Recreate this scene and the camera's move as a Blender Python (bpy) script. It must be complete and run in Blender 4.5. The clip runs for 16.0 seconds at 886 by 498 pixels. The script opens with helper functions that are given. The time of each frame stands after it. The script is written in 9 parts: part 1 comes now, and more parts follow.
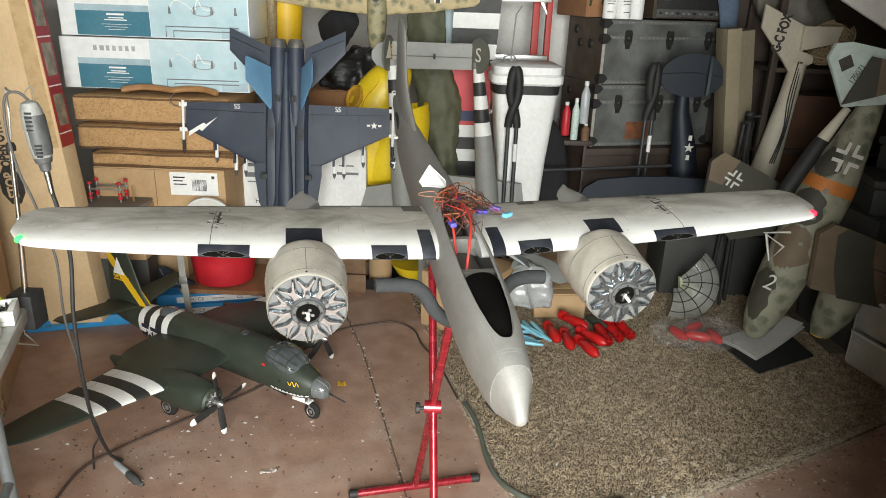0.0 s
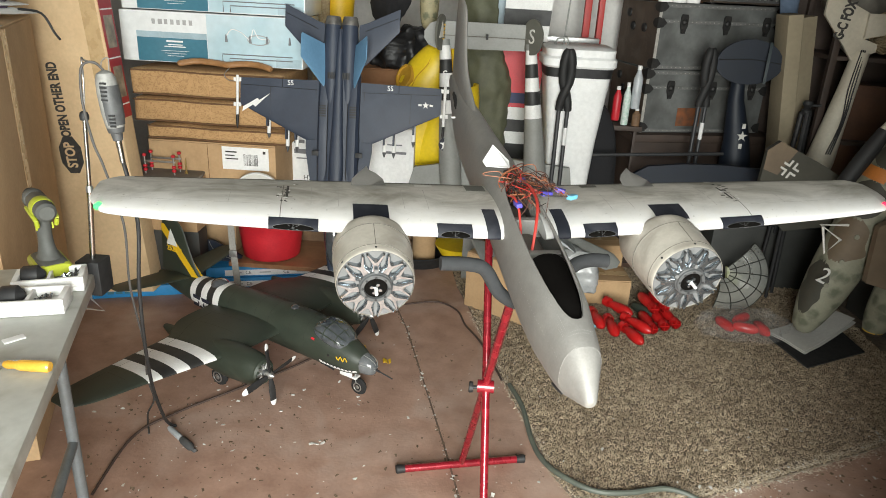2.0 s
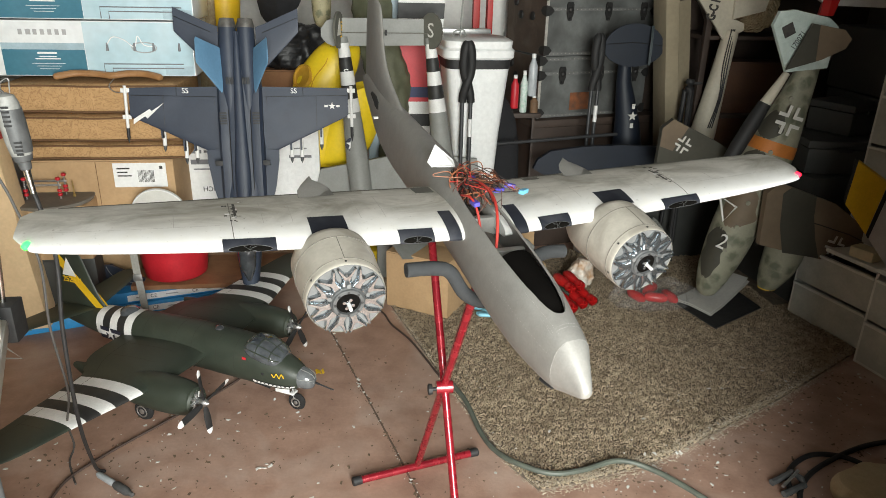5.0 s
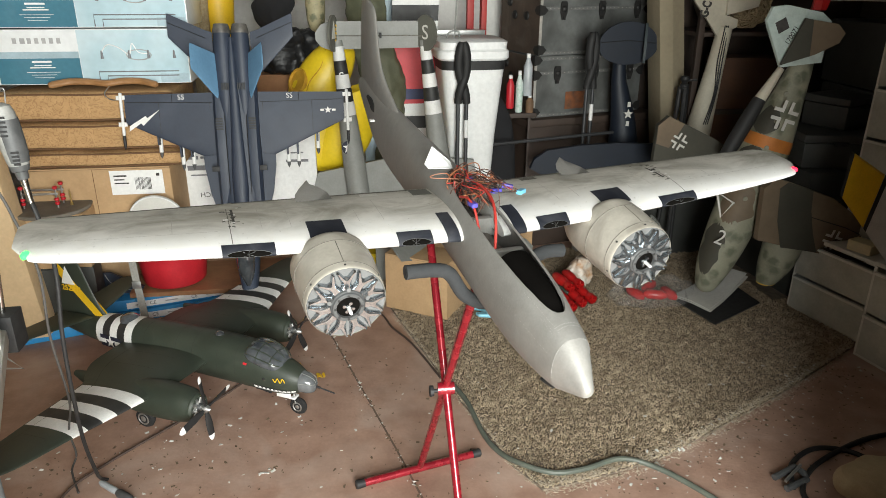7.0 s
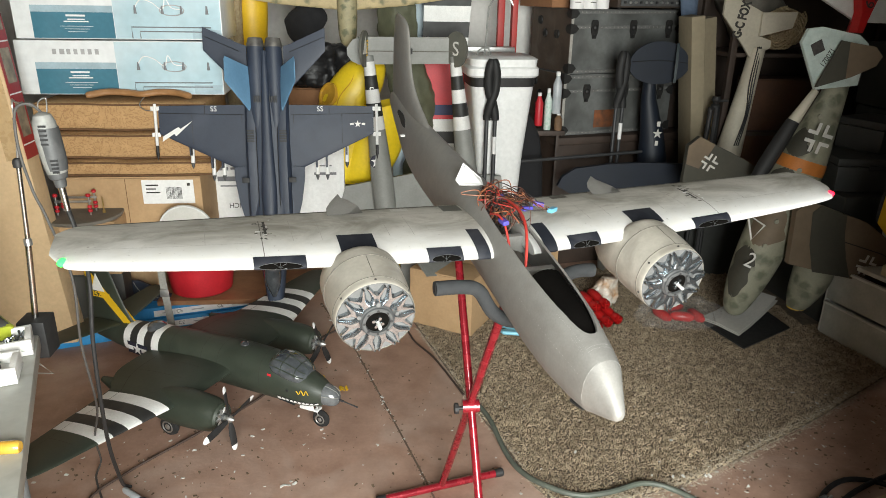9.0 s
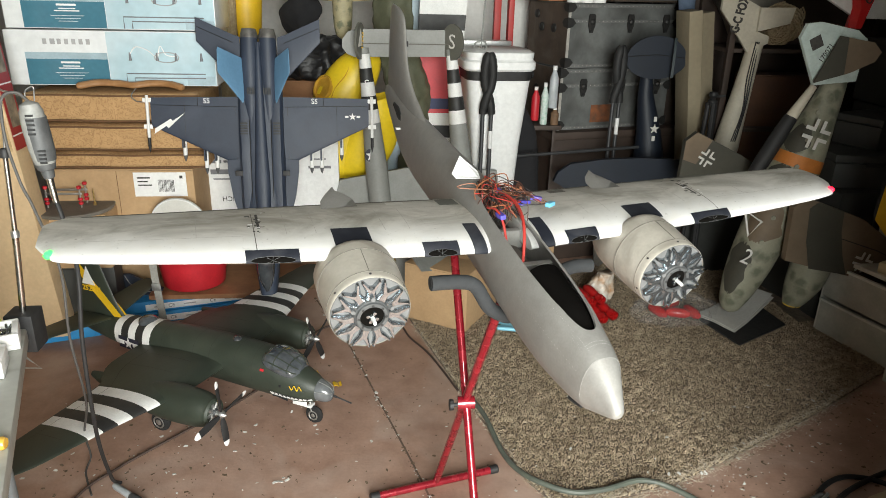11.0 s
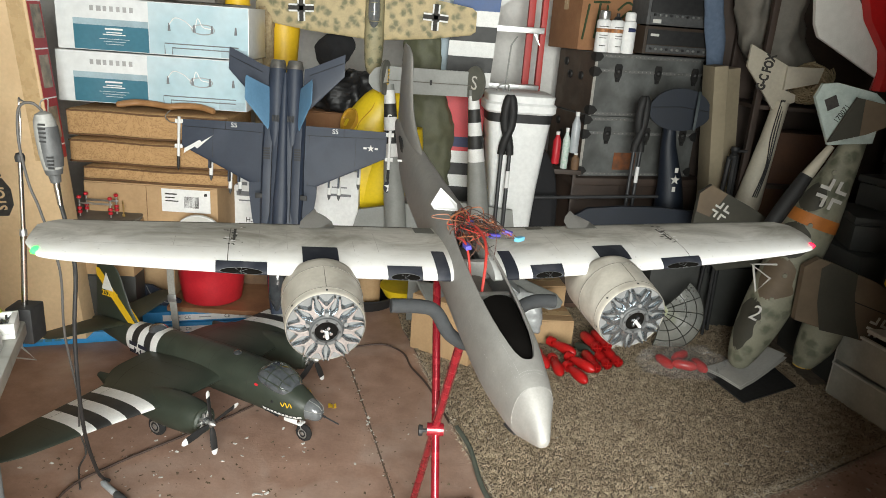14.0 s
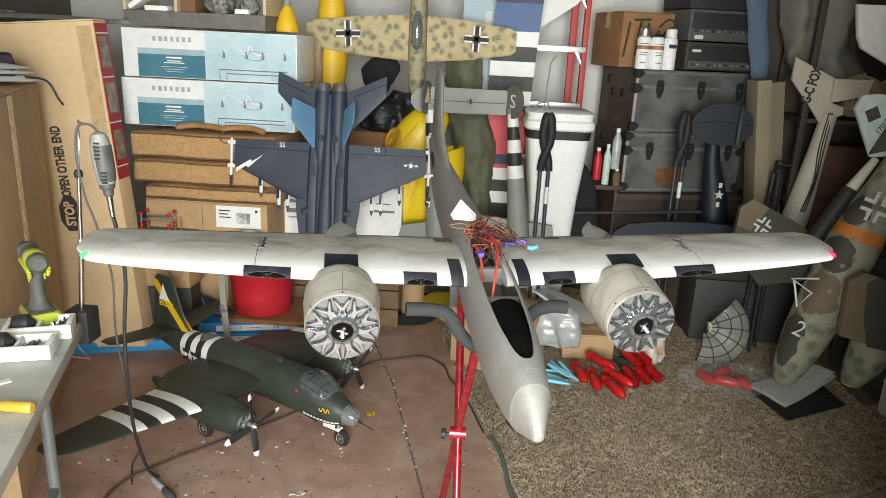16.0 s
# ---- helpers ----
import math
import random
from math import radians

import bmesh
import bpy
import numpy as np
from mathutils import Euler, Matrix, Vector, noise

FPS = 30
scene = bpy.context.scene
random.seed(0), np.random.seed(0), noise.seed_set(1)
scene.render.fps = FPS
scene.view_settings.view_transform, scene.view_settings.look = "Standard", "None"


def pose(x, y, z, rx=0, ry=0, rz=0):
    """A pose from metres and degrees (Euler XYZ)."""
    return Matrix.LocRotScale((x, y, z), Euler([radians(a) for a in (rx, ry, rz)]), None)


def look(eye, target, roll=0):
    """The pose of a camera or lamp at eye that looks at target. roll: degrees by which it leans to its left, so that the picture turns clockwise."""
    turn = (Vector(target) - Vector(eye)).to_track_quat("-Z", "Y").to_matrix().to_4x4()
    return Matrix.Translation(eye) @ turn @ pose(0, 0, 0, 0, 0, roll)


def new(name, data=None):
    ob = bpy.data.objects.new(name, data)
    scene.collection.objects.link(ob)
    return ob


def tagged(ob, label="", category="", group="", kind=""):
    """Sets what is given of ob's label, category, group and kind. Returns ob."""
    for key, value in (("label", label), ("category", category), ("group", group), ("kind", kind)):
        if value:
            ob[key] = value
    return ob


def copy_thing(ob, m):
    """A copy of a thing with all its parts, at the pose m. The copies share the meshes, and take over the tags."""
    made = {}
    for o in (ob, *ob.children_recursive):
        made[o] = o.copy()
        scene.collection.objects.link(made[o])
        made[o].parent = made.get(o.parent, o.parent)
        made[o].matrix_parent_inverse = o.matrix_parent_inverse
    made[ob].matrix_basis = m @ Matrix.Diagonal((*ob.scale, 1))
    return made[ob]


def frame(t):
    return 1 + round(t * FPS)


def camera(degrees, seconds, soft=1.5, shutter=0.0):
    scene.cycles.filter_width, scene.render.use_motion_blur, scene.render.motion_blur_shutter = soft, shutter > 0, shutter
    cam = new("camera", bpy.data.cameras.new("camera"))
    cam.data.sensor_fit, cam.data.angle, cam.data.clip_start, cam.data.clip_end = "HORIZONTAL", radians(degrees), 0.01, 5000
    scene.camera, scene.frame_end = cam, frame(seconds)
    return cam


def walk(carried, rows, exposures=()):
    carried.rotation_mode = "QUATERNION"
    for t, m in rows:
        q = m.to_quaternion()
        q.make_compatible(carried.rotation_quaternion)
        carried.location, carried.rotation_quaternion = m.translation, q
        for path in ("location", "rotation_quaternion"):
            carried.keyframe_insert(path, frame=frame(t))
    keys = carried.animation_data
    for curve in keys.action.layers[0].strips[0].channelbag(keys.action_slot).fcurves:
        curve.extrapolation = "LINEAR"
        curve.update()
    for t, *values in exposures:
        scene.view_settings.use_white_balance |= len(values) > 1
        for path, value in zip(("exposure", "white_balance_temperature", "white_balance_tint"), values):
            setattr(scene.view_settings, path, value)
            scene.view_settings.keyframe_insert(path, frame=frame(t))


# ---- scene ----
# camera and its walk
cam = camera(64.7, 16.0, soft=0.9)
PATH = [
    (0, (0.026, 0.112, 1.406), (0.026, 1.991, 0.722), 2.0),
    (0.5, (0.034, 0.109, 1.409), (0.057, 1.995, 0.744), 2.0),
    (1, (0.021, 0.113, 1.404), (0.023, 2.001, 0.745), 2.9),
    (1.5, (0.016, 0.117, 1.4), (-0.001, 1.999, 0.723), 4.0),
    (2, (-0.045, 0.103, 1.397), (-0.127, 1.963, 0.664), 3.0),
    (2.5, (-0.138, 0.12, 1.388), (-0.176, 1.973, 0.637), 4.3),
    (3, (-0.183, 0.13, 1.394), (-0.063, 1.984, 0.655), 4.7),
    (3.5, (-0.193, 0.139, 1.401), (-0.015, 1.994, 0.673), 3.0),
    (4, (-0.203, 0.142, 1.406), (0.029, 1.985, 0.665), 2.4),
    (6.5, (-0.208, 0.133, 1.407), (0.047, 1.973, 0.666), 0.6),
    (7, (-0.208, 0.138, 1.408), (0.053, 1.977, 0.669), 0.3),
    (7.5, (-0.21, 0.147, 1.409), (0.07, 1.986, 0.675), 0.4),
    (8, (-0.211, 0.147, 1.409), (0.058, 1.994, 0.692), 0.6),
    (8.5, (-0.219, 0.144, 1.41), (0.03, 2.0, 0.708), 1.5),
    (9, (-0.224, 0.146, 1.409), (-0.023, 2.008, 0.709), 1.0),
    (9.2, (-0.226, 0.14, 1.409), (-0.036, 2.001, 0.7), 1.1),
    (11.3, (-0.225, 0.173, 1.398), (0.004, 2.029, 0.686), 1.8),
    (11.5, (-0.231, 0.175, 1.402), (-0.001, 2.038, 0.711), 2.8),
    (12, (-0.229, 0.166, 1.41), (0.023, 2.047, 0.78), 2.6),
    (12.5, (-0.23, 0.162, 1.411), (0.03, 2.04, 0.776), 2.3),
    (13, (-0.227, 0.161, 1.418), (0.048, 2.037, 0.781), 1.3),
    (13.5, (-0.156, 0.134, 1.413), (0.073, 2.02, 0.786), 2.9),
    (14, (-0.063, 0.095, 1.4), (0.015, 1.997, 0.789), 4.2),
    (14.5, (-0.006, 0.038, 1.396), (-0.041, 1.947, 0.802), 3.9),
    (15, (0.021, 0.012, 1.396), (-0.044, 1.92, 0.799), 3.4),
    (15.5, (0.038, 0.011, 1.397), (-0.037, 1.924, 0.816), 3.1),
    (16, (0.041, 0.017, 1.4), (-0.063, 1.933, 0.836), 2.7),
]
walk(cam, [(t, look(eye, target, roll)) for t, eye, target, roll in PATH], [(0.0, 0.0), (16.0, 0.0)])

# daylight: an open garage door behind the camera
world = bpy.data.worlds.new("world")
scene.world = world
world.use_nodes = True
wn = world.node_tree
sky = wn.nodes.new("ShaderNodeTexSky")
sky.sky_type = "NISHITA"
sky.sun_disc = False
sky.sun_elevation, sky.sun_rotation = radians(48), radians(200)
wn.links.new(sky.outputs[0], wn.nodes["Background"].inputs[0])
wn.nodes["Background"].inputs[1].default_value = 0.06

door_sky = new("door_daylight", bpy.data.lights.new("door_daylight", "AREA"))
door_sky.data.shape = "RECTANGLE"
door_sky.data.size, door_sky.data.size_y = 1.35, 1.8
door_sky.data.energy = 238
door_sky.data.color = (0.97, 1.0, 0.95)
door_sky.matrix_world = look((0.14, -1.1, 1.25), (-0.2, 2.4, 0.9))


# ---- mesh helpers ----
class Geo:
    """A bmesh with a few shape builders; m places what is built."""

    def __init__(self):
        self.bm = bmesh.new()
        self.m = Matrix()

    def _v(self, p):
        return self.bm.verts.new(self.m @ Vector(p))

    def faces(self, verts, faces):
        vs = [self._v(p) for p in verts]
        for f in faces:
            try:
                self.bm.faces.new([vs[i] for i in f])
            except ValueError:
                pass
        return self

    def box(self, lo, hi, bevel=0.0):
        (a, b, c), (d, e, f) = lo, hi
        vs = [self._v(p) for p in ((a, b, c), (d, b, c), (d, e, c), (a, e, c), (a, b, f), (d, b, f), (d, e, f), (a, e, f))]
        fs = [self.bm.faces.new([vs[i] for i in q]) for q in ((3, 2, 1, 0), (4, 5, 6, 7), (0, 1, 5, 4), (1, 2, 6, 5), (2, 3, 7, 6), (3, 0, 4, 7))]
        if bevel:
            edges = list({ed for fc in fs for ed in fc.edges})
            bmesh.ops.bevel(self.bm, geom=edges, offset=bevel, segments=2, profile=0.6, affect="EDGES")
        return self

    def loft(self, rings, cap=True, closed=True):
        rs = [[self._v(p) for p in r] for r in rings]
        n = len(rs[0])
        for a, b in zip(rs, rs[1:]):
            for i in range(n if closed else n - 1):
                j = (i + 1) % n
                self.bm.faces.new((a[i], a[j], b[j], b[i]))
        if cap and closed:
            self.bm.faces.new(rs[0][::-1])
            self.bm.faces.new(rs[-1])
        return self

    def cyl(self, p0, p1, r0, r1=None, n=16, cap=True):
        p0, p1 = Vector(p0), Vector(p1)
        r1 = r0 if r1 is None else r1
        q = (p1 - p0).to_track_quat("Z", "Y")
        ring = lambda p, r: [p + q @ Vector((r * math.cos(2 * math.pi * i / n), r * math.sin(2 * math.pi * i / n), 0)) for i in range(n)]
        return self.loft([ring(p0, r0), ring(p1, r1)], cap)

    def lathe(self, p0, axis, prof, n=32, cap=True):
        """prof: rows of (distance along axis, radius)."""
        p0 = Vector(p0)
        ax = Vector(axis).normalized()
        q = ax.to_track_quat("Z", "Y")
        return self.loft([[p0 + ax * d + q @ Vector((r * math.cos(2 * math.pi * i / n), r * math.sin(2 * math.pi * i / n), 0)) for i in range(n)] for d, r in prof], cap)

    def tube(self, pts, r, n=8, cap=True):
        pts = [Vector(p) for p in pts]
        rings = []
        ref = Vector((0.13, 0.21, 1.0))
        for i, p in enumerate(pts):
            d = (pts[min(i + 1, len(pts) - 1)] - pts[max(i - 1, 0)]).normalized()
            a = d.cross(ref)
            a = a.normalized() if a.length > 0.05 else d.cross(Vector((1, 0, 0))).normalized()
            b = d.cross(a)
            rr = r[i] if isinstance(r, (list, tuple)) else r
            rings.append([p + a * rr * math.cos(2 * math.pi * k / n) + b * rr * math.sin(2 * math.pi * k / n) for k in range(n)])
        return self.loft(rings, cap)

    def prism(self, outline, axis_vec):
        """A flat outline (3D points) pushed along a vector."""
        v = Vector(axis_vec)
        return self.loft([[Vector(p) for p in outline], [Vector(p) + v for p in outline]])


def smooth_curve(pts, k=8):
    """Catmull-Rom points through pts."""
    pts = [Vector(p) for p in pts]
    out = []
    for i in range(len(pts) - 1):
        p0, p1, p2, p3 = pts[max(i - 1, 0)], pts[i], pts[i + 1], pts[min(i + 2, len(pts) - 1)]
        for j in range(k):
            t = j / k
            out.append(0.5 * (2 * p1 + (p2 - p0) * t + (2 * p0 - 5 * p1 + 4 * p2 - p3) * t * t + (3 * p1 - p0 - 3 * p2 + p3) * t ** 3))
    return out + [pts[-1]]


def part(name, g, material, parent=None, label="", sharp=35):
    bm = g.bm if isinstance(g, Geo) else g
    bmesh.ops.recalc_face_normals(bm, faces=bm.faces)
    me = bpy.data.meshes.new(name)
    bm.to_mesh(me)
    bm.free()
    for m in material if isinstance(material, (list, tuple)) else [material]:
        me.materials.append(m)
    for p in me.polygons:
        p.use_smooth = True
    me.set_sharp_from_angle(angle=radians(sharp))
    ob = new(name, me)
    if parent is not None:
        ob.parent = parent
    if label:
        ob["label"] = label
    return ob


def thing(name, m, label, category, group="", kind=""):
    e = new(name)
    e.empty_display_size = 0.05
    e.matrix_world = m
    return tagged(e, label, category, group, kind)


def airfoil(chord, thick, n=14):
    """Outline points (y back from 0 at the leading edge to -chord, z)."""
    up, lo = [], []
    for i in range(n + 1):
        x = 0.5 * (1 - math.cos(math.pi * i / n))
        t = 5 * thick * (0.2969 * math.sqrt(x) - 0.126 * x - 0.3516 * x * x + 0.2843 * x ** 3 - 0.1036 * x ** 4)
        camber = 0.08 * thick * 4 * x * (1 - x)
        up.append((-chord * x, chord * (camber + t)))
        lo.append((-chord * x, chord * (camber - 0.75 * t)))
    return up + lo[-2:0:-1]


def wing_rings(rows, n=14):
    """rows: (x, leading edge y, z, chord, thickness ratio)."""
    return [[(x, y + p[0], z + p[1]) for p in airfoil(c, t, n)] for x, y, z, c, t in rows]


def oval(y, hw, zt, zb, n=32, sq=2.3):
    """A body section across y."""
    zc, hh = (zt + zb) / 2, (zt - zb) / 2
    pts = []
    for i in range(n):
        a = 2 * math.pi * i / n
        c, s = math.cos(a), math.sin(a)
        pts.append((hw * math.copysign(abs(c) ** (2 / sq), c), y, zc + hh * math.copysign(abs(s) ** (2 / sq), s)))
    return pts


def spread(rows, k=6):
    """Smooth rows of numbers, k steps between each two."""
    out = []
    for i in range(len(rows) - 1):
        p0, p1, p2, p3 = [np.array(rows[min(max(j, 0), len(rows) - 1)], float) for j in (i - 1, i, i + 1, i + 2)]
        for j in range(k):
            t = j / k
            m1, m2 = (p2 - p0) / 2, (p3 - p1) / 2
            out.append((2 * t ** 3 - 3 * t * t + 1) * p1 + (t ** 3 - 2 * t * t + t) * m1 + (-2 * t ** 3 + 3 * t * t) * p2 + (t ** 3 - t * t) * m2)
    return [tuple(r) for r in out] + [tuple(rows[-1])]


def clone(ob, parent, m):
    """Another object on the same mesh."""
    c = new(ob.name.split(".")[0], ob.data)
    c.parent = parent
    c.matrix_local = m
    return c


def lettering(name, body, size, m, material, parent=None, align="CENTER", depth=0.0006, squeeze=1.0, bold=0.0):
    """Flat letters as a mesh; they lie in the x-y plane of m."""
    cu = bpy.data.curves.new(name, "FONT")
    cu.body, cu.size, cu.align_x, cu.align_y, cu.extrude, cu.resolution_u, cu.offset = body, size, align, "CENTER", depth, 3, bold
    tmp = new(name + "_curve", cu)
    me = bpy.data.meshes.new_from_object(tmp.evaluated_get(bpy.context.evaluated_depsgraph_get()))
    bpy.data.objects.remove(tmp)
    me.transform(Matrix.Diagonal((squeeze, 1, 1, 1)))
    me.materials.clear()
    me.materials.append(material)
    ob = new(name, me)
    if parent is not None:
        ob.parent = parent
    ob.matrix_local = m
    return ob


def wing_point(rows, x, u, off=0.0):
    """A place on a wing: u is the chord fraction, above (+) or below (-)."""
    xs = [abs(r[0]) for r in rows]
    ly, lz, c, t = [float(np.interp(abs(x), xs, [r[k] for r in rows])) for k in (1, 2, 3, 4)]
    s = min(abs(u), 1.0)
    th = 5 * t * (0.2969 * math.sqrt(s) - 0.126 * s - 0.3516 * s * s + 0.2843 * s ** 3 - 0.1036 * s ** 4)
    cam = 0.08 * t * 4 * s * (1 - s)
    z = cam + th if u >= 0 else cam - 0.75 * th
    nose = max(0.0, 1 - s / 0.06)
    return Vector((x, ly - c * s + off * nose, lz + c * z + off * (1 - nose) * (1 if u >= 0 else -1)))


def wing_patch(rows, x0, x1, u0, u1, off=0.0012, nx=8, nu=14, thick=0.001):
    g = Geo()
    sq = lambda v: math.copysign(math.sqrt(abs(v)), v)
    grid = [[g._v(wing_point(rows, x0 + (x1 - x0) * i / nx, (lambda w: math.copysign(w * w, w))(sq(u0) + (sq(u1) - sq(u0)) * j / nu), off)) for j in range(nu + 1)] for i in range(nx + 1)]
    for i in range(nx):
        for j in range(nu):
            g.bm.faces.new((grid[i][j], grid[i + 1][j], grid[i + 1][j + 1], grid[i][j + 1]))
    return g


def body_rows_at(rows, y):
    ys = [-r[0] for r in rows]
    return [float(np.interp(-y, ys, [r[k] for r in rows])) for k in (1, 2, 3)]


def body_patch(rows, y0, y1, a0, a1, off=0.0012, ny=6, na=24, sq=2.3):
    """A strip of skin on a body between two stations and two angles (degrees)."""
    g = Geo()
    grid = []
    for i in range(ny + 1):
        y = y0 + (y1 - y0) * i / ny
        hw, zt, zb = body_rows_at(rows, y)
        line = []
        for j in range(na + 1):
            a = radians(a0 + (a1 - a0) * j / na)
            c, s = math.cos(a), math.sin(a)
            line.append(g._v(((hw + off) * math.copysign(abs(c) ** (2 / sq), c), y, (zt + zb) / 2 + ((zt - zb) / 2 + off) * math.copysign(abs(s) ** (2 / sq), s))))
        grid.append(line)
    for i in range(ny):
        for j in range(na):
            g.bm.faces.new((grid[i][j], grid[i][j + 1], grid[i + 1][j + 1], grid[i + 1][j]))
    return g


def star_outline(r, n=5, inner=0.4):
    return [((r if k % 2 == 0 else r * inner) * math.sin(math.pi * k / n), (r if k % 2 == 0 else r * inner) * math.cos(math.pi * k / n), 0) for k in range(2 * n)]


def flat_part(name, outline, depth, m, material, parent, label=""):
    g = Geo()
    g.m = m
    g.prism(outline, (0, 0, depth))
    return part(name, g, material, parent, label)


def rect(x0, y0, x1, y1):
    return [(x0, y0, 0), (x1, y0, 0), (x1, y1, 0), (x0, y1, 0)]


# ---- materials ----
def mat(name, col, col2=None, scale=18.0, rough=0.6, rough2=None, metal=0.0, bump=0.0, bscale=120.0, stain=None, stain_scale=5.0, stain_amt=0.5, coat=0.0, detail=6.0, spec=0.5, stretch=None):
    """A surface with fine grain, broader variation, optional stains and relief."""
    m = bpy.data.materials.new(name)
    m.use_nodes = True
    nt = m.node_tree
    N, L = nt.nodes, nt.links
    bs = N["Principled BSDF"]
    tc = N.new("ShaderNodeTexCoord")
    n1 = N.new("ShaderNodeTexNoise")
    n1.inputs["Scale"].default_value, n1.inputs["Detail"].default_value = scale, detail
    L.new(tc.outputs["Object"], n1.inputs["Vector"])
    ramp = N.new("ShaderNodeValToRGB")
    ramp.color_ramp.elements[0].position, ramp.color_ramp.elements[1].position = 0.32, 0.68
    c2 = col2 or tuple(v * 0.8 for v in col)
    ramp.color_ramp.elements[0].color, ramp.color_ramp.elements[1].color = (*c2, 1), (*col, 1)
    L.new(n1.outputs["Fac"], ramp.inputs[0])
    out = ramp.outputs[0]
    n4 = N.new("ShaderNodeTexNoise")
    n4.inputs["Scale"].default_value, n4.inputs["Detail"].default_value = scale * 7.3, 4.0
    L.new(tc.outputs["Object"], n4.inputs["Vector"])
    m4 = N.new("ShaderNodeMapRange")
    m4.inputs[1].default_value, m4.inputs[2].default_value = 0.3, 0.7
    m4.inputs[3].default_value, m4.inputs[4].default_value = 0.94, 1.05
    L.new(n4.outputs["Fac"], m4.inputs[0])
    gr = N.new("ShaderNodeVectorMath")
    gr.operation = "SCALE"
    L.new(out, gr.inputs[0])
    L.new(m4.outputs[0], gr.inputs["Scale"])
    out = gr.outputs[0]
    if stain:
        n2 = N.new("ShaderNodeTexNoise")
        n2.inputs["Scale"].default_value, n2.inputs["Detail"].default_value, n2.inputs["Distortion"].default_value = stain_scale, 9.0, 0.6
        if stretch:
            mp = N.new("ShaderNodeMapping")
            mp.inputs["Scale"].default_value = stretch
            L.new(tc.outputs["Object"], mp.inputs["Vector"])
            L.new(mp.outputs[0], n2.inputs["Vector"])
        else:
            L.new(tc.outputs["Object"], n2.inputs["Vector"])
        r2 = N.new("ShaderNodeValToRGB")
        r2.color_ramp.elements[0].position, r2.color_ramp.elements[1].position = 0.5, 0.72
        r2.color_ramp.elements[0].color, r2.color_ramp.elements[1].color = (0, 0, 0, 1), (stain_amt, stain_amt, stain_amt, 1)
        L.new(n2.outputs["Fac"], r2.inputs[0])
        mx = N.new("ShaderNodeMix")
        mx.data_type = "RGBA"
        L.new(r2.outputs[0], mx.inputs[0])
        L.new(out, mx.inputs[6])
        mx.inputs[7].default_value = (*stain, 1)
        out = mx.outputs[2]
    L.new(out, bs.inputs["Base Color"])
    mr = N.new("ShaderNodeMapRange")
    mr.inputs[3].default_value, mr.inputs[4].default_value = rough, rough2 if rough2 is not None else min(1.0, rough + 0.15)
    L.new(n1.outputs["Fac"], mr.inputs[0])
    L.new(mr.outputs[0], bs.inputs["Roughness"])
    bs.inputs["Metallic"].default_value = metal
    bs.inputs["Specular IOR Level"].default_value = spec
    if coat:
        bs.inputs["Coat Weight"].default_value = coat
    if bump:
        n3 = N.new("ShaderNodeTexNoise")
        n3.inputs["Scale"].default_value, n3.inputs["Detail"].default_value = bscale, 5.0
        L.new(tc.outputs["Object"], n3.inputs["Vector"])
        bp = N.new("ShaderNodeBump")
        bp.inputs["Strength"].default_value, bp.inputs["Distance"].default_value = bump, 0.004
        L.new(n3.outputs["Fac"], bp.inputs["Height"])
        L.new(bp.outputs[0], bs.inputs["Normal"])
    return m


def glow(name, col, strength):
    m = bpy.data.materials.new(name)
    m.use_nodes = True
    b = m.node_tree.nodes["Principled BSDF"]
    b.inputs["Base Color"].default_value = (*col, 1)
    b.inputs["Emission Color"].default_value, b.inputs["Emission Strength"].default_value = (*col, 1), strength
    return m


def clear(name, col, rough=0.15, alpha=0.35):
    """Thin clear or milky plastic."""
    m = mat(name, col, scale=12, rough=rough)
    b = m.node_tree.nodes["Principled BSDF"]
    b.inputs["Alpha"].default_value = alpha
    return m


M_FLOOR = mat("painted_concrete", (0.425, 0.272, 0.204), (0.305, 0.184, 0.135), 11, 0.42, 0.68, bump=0.25, bscale=90, stain=(0.50, 0.385, 0.32), stain_scale=3.2, stain_amt=0.65)
M_JOINT = mat("joint_dirt", (0.16, 0.108, 0.08), rough=0.95, bump=0.5)
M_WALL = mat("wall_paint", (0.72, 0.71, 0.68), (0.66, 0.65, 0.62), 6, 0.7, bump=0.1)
# Dark tone that weakens the bounce off unseen walls.
M_WALLDK = mat("bounce_cut_wall", (0.12, 0.10, 0.085), (0.09, 0.075, 0.065), 6, 0.8)
M_CARPETB = mat("carpet_backing", (0.20, 0.16, 0.12), (0.13, 0.10, 0.075), 60, 0.95, bump=0.6, bscale=200)
M_SILVER = mat("silver_foam_paint", (0.285, 0.278, 0.260), (0.25, 0.243, 0.228), 40, 0.5, 0.6, metal=0.32, bump=0.03, bscale=350)
M_NAVY = mat("navy_patch", (0.010, 0.012, 0.018), (0.015, 0.017, 0.024), 30, 0.55, 0.75, bump=0.05, spec=0.3, stain=(0.06, 0.062, 0.07), stain_scale=18, stain_amt=0.5)
M_BLACK = mat("black_plastic", (0.012, 0.012, 0.013), (0.02, 0.02, 0.02), 40, 0.5, 0.7)
M_MATBLACK = mat("matt_black", (0.01, 0.01, 0.01), (0.016, 0.015, 0.015), 60, 0.85, 0.95)
M_CHROME = mat("chrome_plastic", (0.50, 0.54, 0.57), (0.30, 0.325, 0.345), 90, 0.14, 0.30, metal=0.95)
M_ENGPLATE = mat("engine_grey", (0.145, 0.145, 0.144), (0.11, 0.11, 0.109), 50, 0.6, 0.8, spec=0.3)
